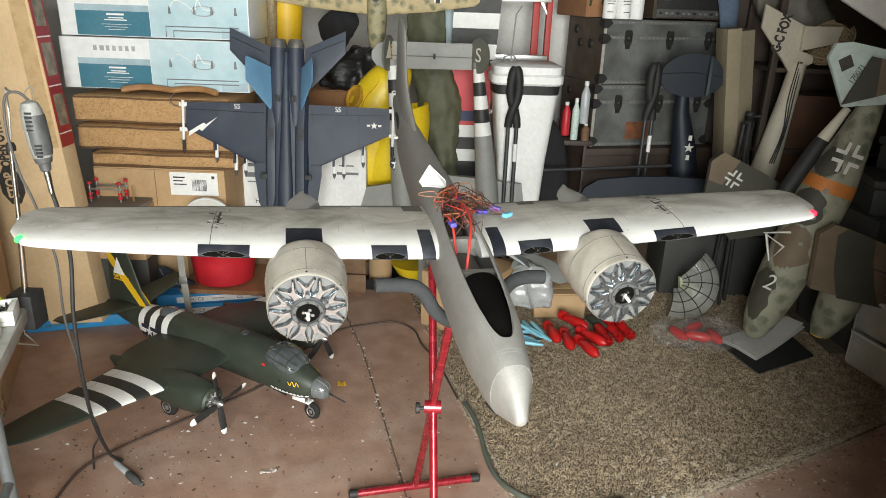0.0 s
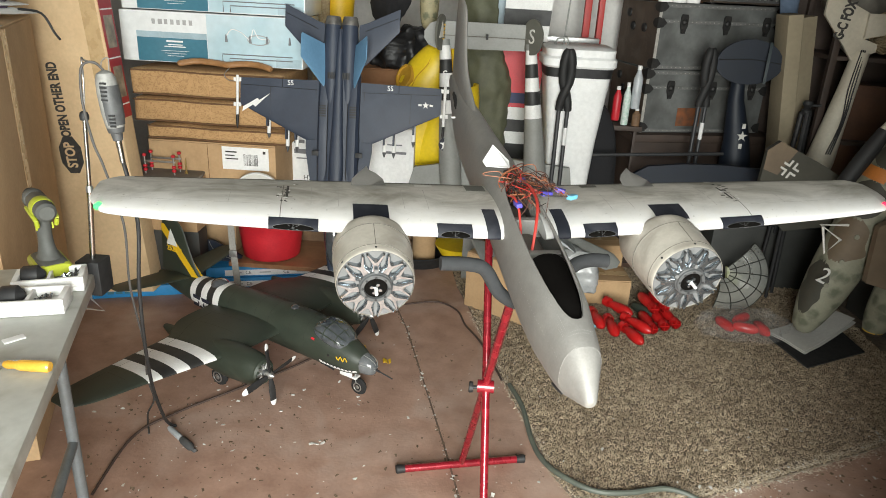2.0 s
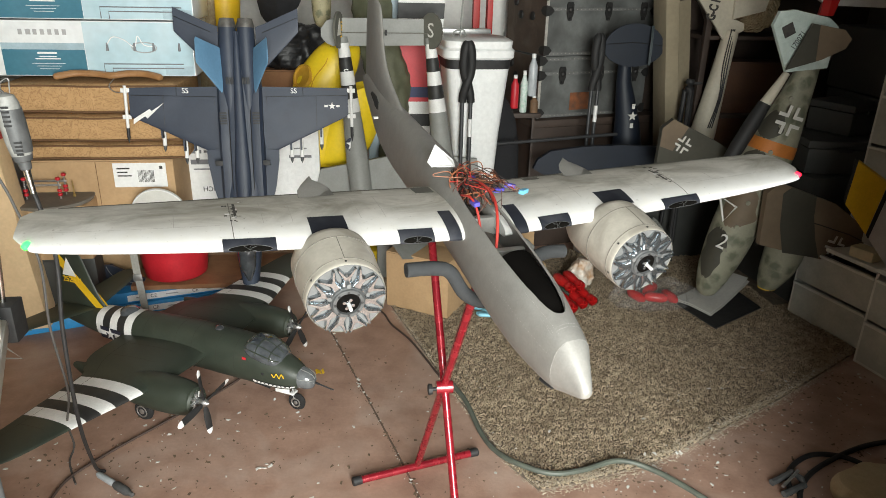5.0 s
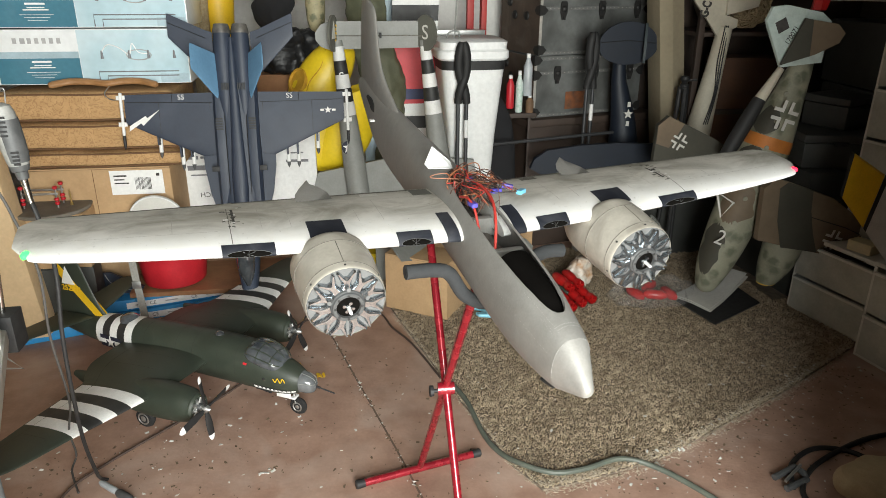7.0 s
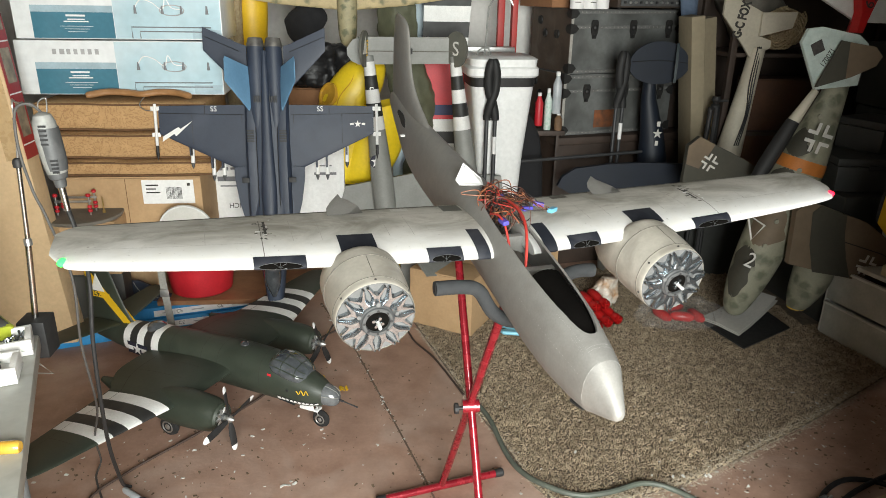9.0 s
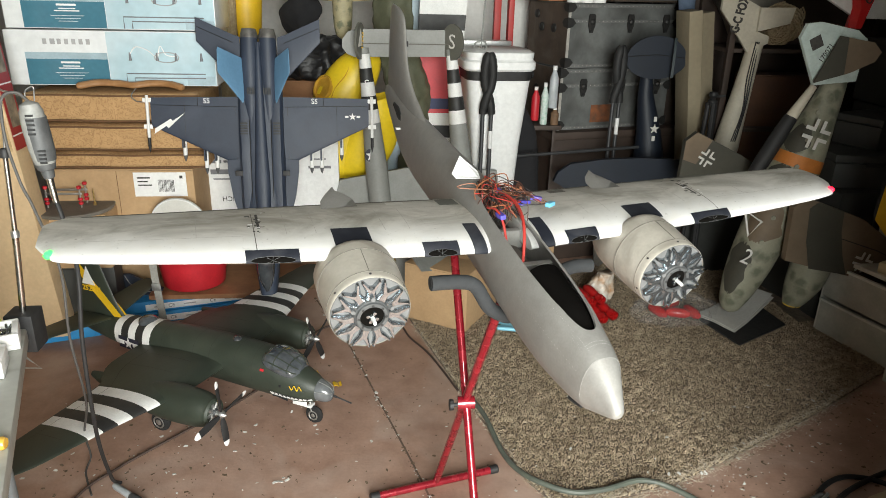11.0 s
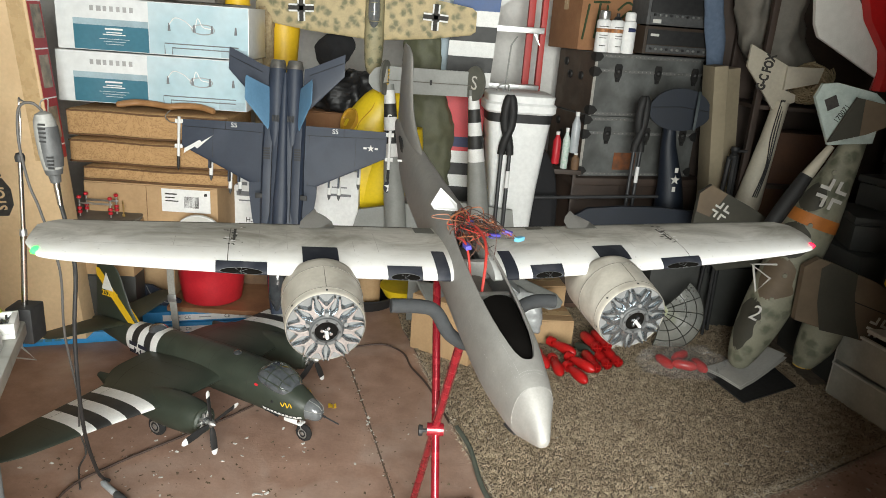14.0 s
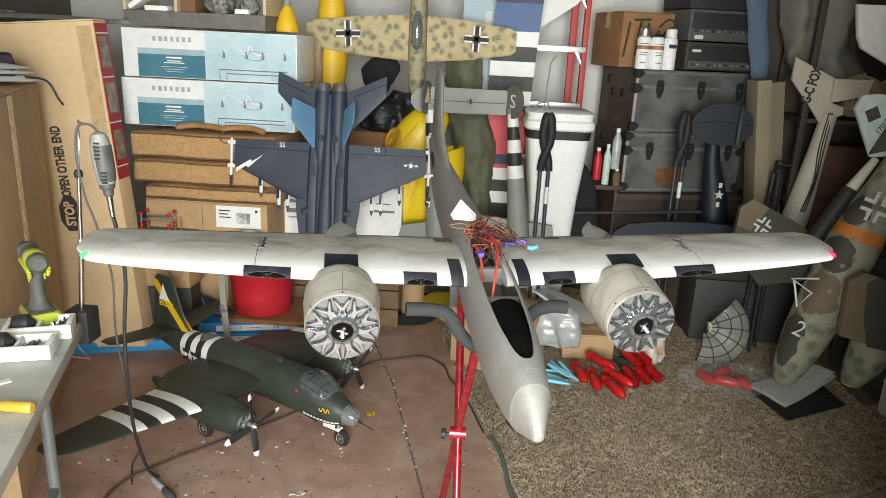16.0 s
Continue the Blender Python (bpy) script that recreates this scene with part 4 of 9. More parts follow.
# loose wiring on the open bay
loom = thing("wiring_loom", MAIN, "tangled orange and red servo leads with blue plugs", "wiring")
rnd = random.Random(4)
PLUGS = [(-0.106, -0.082, 0.056, 35, M_PLUGCYAN, "pale blue plug"), (-0.088, -0.114, 0.056, -25, M_PLUG, "blue plug"), (-0.070, -0.128, 0.056, 60, M_WBLACK, "black plug"), (-0.011, -0.139, 0.066, 70, M_PLUG, "blue plug"), (0.022, -0.045, 0.058, 95, M_PLUG, "blue plug"), (-0.055, -0.10, 0.055, 10, M_PLUG, "blue plug")]
for k in range(64):
    material = (M_WORANGE, M_WBROWN, M_WBROWN, M_WRED, M_WBLACK, M_WBROWN, M_WORANGE, M_WBLACK)[k % 8]
    a = Vector((rnd.uniform(-0.01, 0.025), rnd.uniform(-0.19, -0.12), rnd.uniform(0.0, 0.045)))
    if k < 22:
        e = Vector(PLUGS[k % 6][:3]) + Vector((rnd.uniform(-0.004, 0.004), rnd.uniform(-0.004, 0.004), 0))
    else:
        e = Vector((rnd.uniform(-0.045, 0.02), rnd.uniform(-0.20, -0.03), rnd.uniform(0.02, 0.06)))
    pts = [a]
    for j in (1, 2, 3):
        q = a.lerp(e, j / 4) + Vector((rnd.gauss(0, 0.016), rnd.gauss(0, 0.022), 0))
        q.z = 0.056 + rnd.uniform(0.0, 0.022)
        pts.append(q)
    part("servo_lead", Geo().tube(smooth_curve(pts + [e], 6), rnd.choice((0.0008, 0.0010, 0.0013)), 6), material, loom)
part("red_lead", Geo().tube(smooth_curve([(-0.006, -0.15, 0.066), (-0.012, -0.08, 0.078), (-0.010, -0.02, 0.074), (0.002, 0.03, 0.05), (0.012, 0.06, 0.0)], 8), 0.003, 8), M_WRED, loom, "thick red battery lead")
part("red_lead", Geo().tube(smooth_curve([(0.028, -0.10, 0.05), (0.026, -0.06, 0.064), (0.022, -0.03, 0.05), (0.02, 0.0, 0.01)], 8), 0.0026, 8), M_WRED, loom, "thick red battery lead")
for x, y, z, r, material, lb in PLUGS:
    g = Geo()
    g.m = pose(x, y, z, 8, -6, r)
    part("plug", g.box((-0.012, -0.006, -0.0045), (0.012, 0.006, 0.0045), 0.001), material, loom, lb)

# red work stand with a padded cradle
stand = thing("work_stand", pose(0, 0, 0), "red enamelled folding work stand with grey foam-padded cradle", "work stand")


def stand_leg(name, a, b, r=0.0105):
    return part(name, Geo().cyl(a, b, r, n=16), M_REDSTAND, stand)


P0 = Vector((0.015, 1.64, 0.424))
stand_leg("leg", (0.035, 1.40, 0.02), P0 + (P0 - Vector((0.035, 1.40, 0.02))) * 1.02)
stand_leg("leg", (-0.032, 1.846, 0.02) , (0.055, 1.46, 0.80))
for a, b in (((-0.219, 1.798, 0.014), (0.155, 1.894, 0.014)), ((-0.15, 1.35, 0.014), (0.22, 1.45, 0.014))):
    a, b = Vector(a), Vector(b)
    bar = stand_leg("foot_bar", a, b, 0.0115)
    d = (b - a).normalized()
    for e, s in ((a, -1), (b, 1)):
        part("end_cap", Geo().lathe(e - d * 0.02 * s, d * s, [(0, 0.0125), (0.024, 0.0135), (0.027, 0.011)], 14), M_BLACK, bar, "black rubber end cap")
part("pivot_collar", Geo().cyl(P0 - Vector((0.022, 0, 0)), P0 + Vector((0.02, 0, 0)), 0.017, n=20), M_REDSTAND, stand)
part("pivot_knob", Geo().lathe(P0 - Vector((0.02, 0.008, 0)), (-1, 0, 0), [(0, 0.005), (0.012, 0.005), (0.013, 0.014), (0.022, 0.015), (0.024, 0.012)], 10), M_BLACK, stand, "black clamping knob")
part("cradle_arm", Geo().tube(smooth_curve([(-0.105, 1.383, 0.862), (-0.05, 1.397, 0.858), (-0.015, 1.405, 0.845), (0.02, 1.415, 0.79), (0.07, 1.43, 0.765), (0.13, 1.45, 0.79), (0.165, 1.462, 0.84), (0.2, 1.47, 0.855), (0.24, 1.48, 0.853)], 6), 0.0145, 14), M_FOAMGREY, stand, "grey foam-padded cradle arm")
part("cradle_arm", Geo().tube(smooth_curve([(-0.15, 1.81, 0.87), (-0.06, 1.83, 0.86), (-0.01, 1.85, 0.81), (0.06, 1.87, 0.87), (0.12, 1.88, 0.88)], 6), 0.0145, 14), M_FOAMGREY, stand, "grey foam-padded cradle arm")
for e, d in (((-0.105, 1.383, 0.862), (-1, -0.2, 0.05)),):
    part("arm_mouth", Geo().lathe(Vector(e), d, [(0.0, 0.0075), (0.0008, 0.007)], 14), M_MATBLACK, stand)


# ---- the olive bomber on the floor ----
BOMBER = pose(-0.558, 2.280, 0.0, 0, 0, -118.3)
bomber = thing("model_airplane", BOMBER, "dark olive twin-engine bomber model with striped wings", "model airplane")
BB = spread([(0.195, 0.036, 0.170, 0.098), (0.16, 0.050, 0.190, 0.086), (0.10, 0.062, 0.215, 0.082), (0.02, 0.070, 0.243, 0.086), (-0.15, 0.074, 0.252, 0.092), (-0.35, 0.070, 0.248, 0.098), (-0.52, 0.060, 0.240, 0.110),
             (-0.66, 0.046, 0.228, 0.128), (-0.79, 0.028, 0.214, 0.150), (-0.87, 0.012, 0.200, 0.168)], 6)
part("fuselage", Geo().loft([oval(*r, 40) for r in BB]), M_OLIVE, bomber, "dark olive drab fuselage")
part("nose_glass", Geo().loft([oval(*r, 32) for r in spread([(0.245, 0.006, 0.132, 0.118), (0.238, 0.019, 0.148, 0.104), (0.22, 0.029, 0.160, 0.098), (0.1955, 0.0355, 0.1695, 0.0985)], 5)]), M_GLASSGREY, bomber, "clear glazed nose")
for k in range(6):
    a = math.pi * k / 3 + 0.3
    part("nose_frame", Geo().tube([(r * math.cos(a), y, 0.133 + r * math.sin(a)) for y, r in ((0.197, 0.0365), (0.22, 0.0305), (0.238, 0.0215), (0.245, 0.008))], 0.0012, 5), M_GREYPAINT, bomber)
part("nose_gun", Geo().lathe((0, 0.24, 0.125), (0.05, 1, -0.12), [(0, 0.004), (0.02, 0.004), (0.022, 0.0025), (0.075, 0.0025), (0.077, 0.001)], 8), M_BLACK, bomber, "thin black nose gun")
BW = spread([(0.0, -0.13, 0.175, 0.37, 0.125), (0.20, -0.135, 0.178, 0.355, 0.12), (0.29, -0.150, 0.179, 0.29, 0.125), (0.335, -0.158, 0.181, 0.252, 0.125), (0.54, -0.20, 0.188, 0.188, 0.12), (0.70, -0.224, 0.196, 0.142, 0.11), (0.765, -0.247, 0.2, 0.103, 0.1), (0.79, -0.275, 0.201, 0.05, 0.08)], 6)
blade = None
for sgn in (1, -1):
    w = part("wing", Geo().loft(wing_rings([(sgn * max(r[0], 0.05), *r[1:]) for r in BW])), M_OLIVE, bomber, "olive wing with invasion stripes")
    for k in range(5):
        part("wing_stripe", wing_patch(BW, sgn * (0.334 + 0.045 * k), sgn * (0.379 + 0.045 * k), -0.97, 0.975, 0.001, 4, 30), M_STRIPEBLK if k % 2 else M_WHITE, w, "black painted stripe" if k % 2 else "white painted stripe")
    g = wing_patch(BW, sgn * 0.1, sgn * 0.70, 0.79, 0.796, 0.0012, 16, 1)
    part("flap_line", g, M_BAYDARK, w)
    for x in (0.12, 0.2, 0.6):
        part("panel_line", wing_patch(BW, sgn * x, sgn * (x + 0.0012), 0.25, 0.79, 0.0008, 1, 10), M_BAYDARK, w)
    x = sgn * 0.267
    N2 = spread([(-0.022, 0.044, 0.196, 0.108), (-0.06, 0.052, 0.206, 0.098), (-0.14, 0.055, 0.210, 0.092), (-0.22, 0.052, 0.203, 0.094), (-0.32, 0.044, 0.192, 0.106), (-0.42, 0.03, 0.182, 0.130), (-0.50, 0.010, 0.178, 0.160)], 5)
    nac = part("engine_nacelle", Geo().loft([[(x + p[0], p[1], p[2]) for p in oval(*r, 32)] for r in N2]), M_OLIVE, bomber, "olive engine nacelle")
    part("cowl_ring", Geo().lathe((x, -0.03, 0.152), (0, 1, 0), [(0, 0.046), (0.014, 0.044), (0.02, 0.038), (0.016, 0.034)], 32), M_OLIVE, nac)
    part("cowl_engine", Geo().lathe((x, -0.022, 0.152), (0, 1, 0), [(0, 0.034), (0.006, 0.032), (0.010, 0.014), (0.02, 0.010)], 24), M_GUNMETAL, nac)
    for k in range(9):
        a = 2 * math.pi * k / 9
        part("cowl_cylinder", Geo().cyl((x + 0.014 * math.cos(a), -0.013, 0.152 + 0.014 * math.sin(a)), (x + 0.031 * math.cos(a), -0.013, 0.152 + 0.031 * math.sin(a)), 0.0055, 0.0045, 8), M_STEEL, nac)
    part("intake_scoop", Geo().loft([[(x + p[0], p[1], p[2]) for p in oval(y, hw, zt, zb, 14)] for y, hw, zt, zb in ((-0.05, 0.010, 0.110, 0.094), (-0.08, 0.013, 0.108, 0.086), (-0.14, 0.012, 0.106, 0.088))]), M_OLIVE, nac)
    prop = part("propeller", Geo().lathe((x, -0.004, 0.152), (0, 1, 0), [(0, 0.010), (0.012, 0.010), (0.016, 0.013), (0.022, 0.012), (0.032, 0.006), (0.036, 0.002)], 20), M_STEEL, bomber, "four-blade propeller with a bright hub")
    for k in range(4):
        m = Matrix.Translation((x, 0.014, 0.152)) @ Matrix.Rotation(math.pi / 2 * k + (0.1 if sgn > 0 else 0.45), 4, "Y")
        if blade is None:
            rows = [(0.010, 0.004, 0.004), (0.03, 0.009, 0.0035), (0.06, 0.0115, 0.003), (0.1, 0.011, 0.0022), (0.1005, 0.011, 0.0022)]
            ring = lambda z, w_, t_, tw: [(w_ * math.cos(a) * math.cos(tw) - t_ * math.sin(a) * math.sin(tw), w_ * math.cos(a) * math.sin(tw) + t_ * math.sin(a) * math.cos(tw), z) for a in [2 * math.pi * i / 10 for i in range(10)]]
            blade = part("blade", Geo().loft([ring(z, w_, t_, 0.6 - 3.2 * z) for z, w_, t_ in rows]), M_BLACK, prop, "black propeller blade")
            blade.matrix_local = m
            btip = part("blade_tip", Geo().loft([ring(z, w_, t_, 0.6 - 3.2 * z) for z, w_, t_ in ((0.1006, 0.0111, 0.0023), (0.112, 0.0095, 0.002), (0.119, 0.006, 0.0015), (0.1215, 0.002, 0.001))]), M_WHITE, prop, "white blade tip")
            btip.matrix_local = m
            bdec = part("blade_mark", Geo().box((-0.0055, -0.0035, 0.05), (0.0055, -0.0028, 0.058)), M_YELLOW, prop)
            bdec.matrix_local = m @ Matrix.Rotation(0.42, 4, "Z")
        else:
            clone(blade, prop, m)
            clone(btip, prop, m)
            clone(bdec, prop, m @ Matrix.Rotation(0.42, 4, "Z"))
    # main wheel
    strut = part("main_gear_leg", Geo().cyl((x * 0.9, -0.262, 0.11), (x * 0.9, -0.262, 0.036), 0.005, n=10), M_STEEL, bomber)
    tyre = part("main_wheel", Geo().lathe((x * 0.9 - 0.012, -0.262, 0.036), (1, 0, 0), [(0, 0.024), (0.003, 0.032), (0.012, 0.036), (0.021, 0.032), (0.024, 0.024)], 28), M_MATBLACK, bomber, "black rubber main wheel")
    for s2 in (-1, 1):
        part("wheel_rim", Geo().lathe((x * 0.9 + s2 * 0.0122, -0.262, 0.036), (s2, 0, 0), [(-0.004, 0.022), (0.0, 0.022), (0.0015, 0.019), (-0.002, 0.014), (0.002, 0.006), (0.003, 0.002)], 20), M_STEEL, tyre, "bright wheel rim")
    g = Geo()
    part("tailplane", g.loft(wing_rings([(sgn * 0.02, -0.665, 0.222, 0.14, 0.1), (sgn * 0.15, -0.69, 0.232, 0.115, 0.1), (sgn * 0.255, -0.715, 0.24, 0.09, 0.1), (sgn * 0.285, -0.735, 0.242, 0.055, 0.09)])), M_OLIVE, bomber, "olive tailplane")
    part("waist_gun", Geo().lathe((sgn * 0.055, 0.05, 0.11), (sgn * 0.12, 1, -0.05), [(0, 0.005), (0.01, 0.003), (0.06, 0.003)], 8), M_BLACK, bomber)
# fin with yellow flash
FIN = [(0.0, -0.66, 0, 0.25, 0.09), (0.05, -0.70, 0, 0.20, 0.09), (0.13, -0.735, 0, 0.16, 0.09), (0.20, -0.762, 0, 0.125, 0.09), (0.226, -0.79, 0, 0.075, 0.08)]
upright = Matrix.Translation((0, 0.055, 0.215)) @ Matrix(((0, 0, 1, 0), (0, 1, 0, 0), (1, 0, 0, 0), (0, 0, 0, 1)))
g = Geo()
g.m = upright
bfin = part("fin", g.loft(wing_rings(spread(FIN, 5))), M_OLIVE, bomber, "olive fin with a yellow flash")
for s2 in (1, -1):
    g = Geo()
    pts = [(0.004, -0.668), (0.09, -0.748), (0.205, -0.858), (0.205, -0.875), (0.175, -0.875), (0.08, -0.786), (0.004, -0.71)]
    g.prism([(s2 * 0.0105, y + 0.055, 0.215 + z) for z, y in pts], (s2 * 0.0012, 0, 0))
    part("yellow_flash", g, M_YELLOW, bfin, "yellow painted flash")
    g = Geo()
    g.prism([(s2 * 0.0118, -0.732, 0.338), (s2 * 0.0118, -0.795, 0.338), (s2 * 0.0118, -0.765, 0.408)], (s2 * 0.0012, 0, 0))
    part("white_triangle", g, M_WHITE, bfin)
    m = Matrix(((0, 0, s2, s2 * 0.0128), (s2, 0, 0, -0.752), (0, 1, 0, 0.322), (0, 0, 0, 1)))
    lettering("tail_number", "252534", 0.030, m, M_YELLOW, bfin, bold=0.0006)
# body bands, star, windows, turret
for k, (y0, y1) in enumerate(((-0.455, -0.49), (-0.49, -0.525), (-0.525, -0.56), (-0.56, -0.595), (-0.595, -0.63))):
    part("body_band", body_patch(BB, y0, y1, -30, 210, 0.0012, 3, 40), M_STRIPEBLK if k % 2 else M_WHITE, bomber, "black body band" if k % 2 else "white body band")
for s2 in (1, -1):
    m = Matrix(((0, 0, s2, s2 * 0.0605), (s2, 0, 0, -0.555), (0, 1, 0, 0.165), (0, 0, 0, 1))) @ Matrix.Rotation(radians(-6), 4, "Y")
    flat_part("insignia_panel", rect(-0.05, -0.022, 0.05, 0.022), 0.002, m, M_NAVYDECAL, bomber, "dark insignia panel")
    flat_part("insignia_star", star_outline(0.024), 0.003, m, M_WHITE, bomber)
    for x0 in (-0.048, 0.022):
        flat_part("insignia_bar", rect(x0, -0.008, x0 + 0.026, 0.008), 0.003, m, M_WHITE, bomber)
    # shark-mouth strip below the nose
    f = (lambda d: d) if s2 > 0 else (lambda d: 180 - d)
    part("painted_mouth", body_patch(BB, 0.045, 0.188, min(f(-34), f(-23)), max(f(-34), f(-23)), 0.0012, 14, 3), M_WHITE, bomber, "white painted mouth strip")
    part("mouth_edge", body_patch(BB, 0.04, 0.19, min(f(-23), f(-20)), max(f(-23), f(-20)), 0.0016, 14, 2), M_STRIPEBLK, bomber)
    for k in range(9):
        y = 0.058 + 0.014 * k
        part("mouth_gap", body_patch(BB, y, y + 0.005, min(f(-29), f(-23)), max(f(-29), f(-23)), 0.0018, 1, 2), M_STRIPEBLK, bomber)
    part("red_mark", body_patch(BB, 0.012, 0.026, 20 if s2 > 0 else 155, 26 if s2 > 0 else 161, 0.0015, 1, 2), M_RED, bomber)
    part("name_scribble", Geo().tube(smooth_curve([(s2 * 0.0545, 0.16, 0.15), (s2 * 0.056, 0.152, 0.164), (s2 * 0.058, 0.145, 0.148), (s2 * 0.060, 0.136, 0.165), (s2 * 0.0615, 0.128, 0.150), (s2 * 0.063, 0.12, 0.162)], 5), 0.0016, 5), M_YELLOW, bomber, "yellow scribbled nose art")
    part("porthole", Geo().lathe((s2 * 0.062, 0.085, 0.155), (s2, 0, 0), [(0, 0.005), (0.004, 0.005), (0.005, 0.003)], 12), M_BLACK, bomber)
for y in (-0.02, -0.09, -0.19, -0.26, -0.4):
    part("panel_band", body_patch(BB, y, y - 0.0012, -10, 190, 0.0006, 1, 40), M_BAYDARK, bomber)
CAN = spread([(0.138, 0.030, 0.206, 0.16), (0.120, 0.050, 0.219, 0.165), (0.090, 0.060, 0.238, 0.17), (0.055, 0.064, 0.2495, 0.18), (0.03, 0.062, 0.2505, 0.19), (0.012, 0.054, 0.247, 0.20)], 5)
part("canopy", Geo().loft([oval(*r, 28) for r in CAN]), M_GLASSCAN, bomber, "glazed cockpit canopy")
for y in (0.106, 0.060, 0.018):
    hw, zt, zb = body_rows_at(CAN, y)
    part("canopy_frame", Geo().tube([fuselage_point(CAN, y, radians(a)) for a in range(5, 176, 10)], 0.0017, 5), M_OLIVE, bomber)
for a in (20, 55, 90, 125, 160):
    part("canopy_frame", Geo().tube([fuselage_point(CAN, y, radians(a)) for y in (0.132, 0.118, 0.1, 0.08, 0.05, 0.02)], 0.0022, 5), M_OLIVE, bomber)
part("astrodome", Geo().lathe((0, -0.122, 0.248), (0, 0, 1), [(0, 0.016), (0.006, 0.015), (0.011, 0.010), (0.013, 0.003)], 20), M_GLASSDARK, bomber)
part("dorsal_turret", Geo().lathe((0, -0.51, 0.232), (0, 0.15, 1), [(0, 0.036), (0.009, 0.034), (0.017, 0.027), (0.022, 0.014), (0.024, 0.003)], 24), M_GLASSCAN, bomber, "clear dorsal gun turret")
part("nose_gear_leg", Geo().tube([(0, 0.15, 0.10), (0, 0.158, 0.066), (0.008, 0.166, 0.045)], 0.005, 10), M_STEEL, bomber, "bright nose gear leg")
part("nose_gear_fork", Geo().box((-0.014, 0.150, 0.06), (0.014, 0.166, 0.068), 0.002), M_WHITE, bomber)
nwheel = part("nose_wheel", Geo().lathe((-0.010, 0.17, 0.032), (1, 0, 0), [(0, 0.020), (0.002, 0.028), (0.010, 0.032), (0.018, 0.028), (0.02, 0.020)], 28), M_MATBLACK, bomber, "black rubber nose wheel")
for s2 in (-1, 1):
    part("wheel_rim", Geo().lathe((s2 * 0.0102, 0.17, 0.032), (s2, 0, 0), [(-0.004, 0.018), (0.0, 0.018), (0.001, 0.015), (-0.002, 0.01), (0.002, 0.004)], 18), M_STEEL, nwheel)
part("gear_door", Geo().box((0.018, 0.10, 0.066), (0.02, 0.155, 0.092), 0.0005), M_WHITE, bomber)

# ---- the navy jet leaning tail-up on the boxes ----
JET = pose(-0.624, 2.965, 0.9, -80, 0, 180)
jet = thing("model_airplane", JET, "dark navy twin-tail jet fighter model leaning nose-down on boxes", "model airplane")
JB = spread([(0.87, 0.004, 0.0, -0.012), (0.80, 0.02, 0.02, -0.03), (0.66, 0.04, 0.045, -0.05), (0.52, 0.056, 0.066, -0.055), (0.40, 0.070, 0.058, -0.06), (0.28, 0.084, 0.048, -0.06), (0.2, 0.088, 0.045, -0.06),
             (0.1, 0.084, 0.043, -0.058), (-0.02, 0.078, 0.042, -0.05), (-0.16, 0.072, 0.038, -0.046), (-0.27, 0.062, 0.032, -0.04)], 6)
part("fuselage", Geo().loft([oval(*r, 40, 2.8) for r in JB]), M_JETNAVY, jet, "dark navy blue fuselage")
JW = [(0.08, 0.205, 0.0, 0.272, 0.045), (0.415, 0.046, 0.0, 0.108, 0.045)]
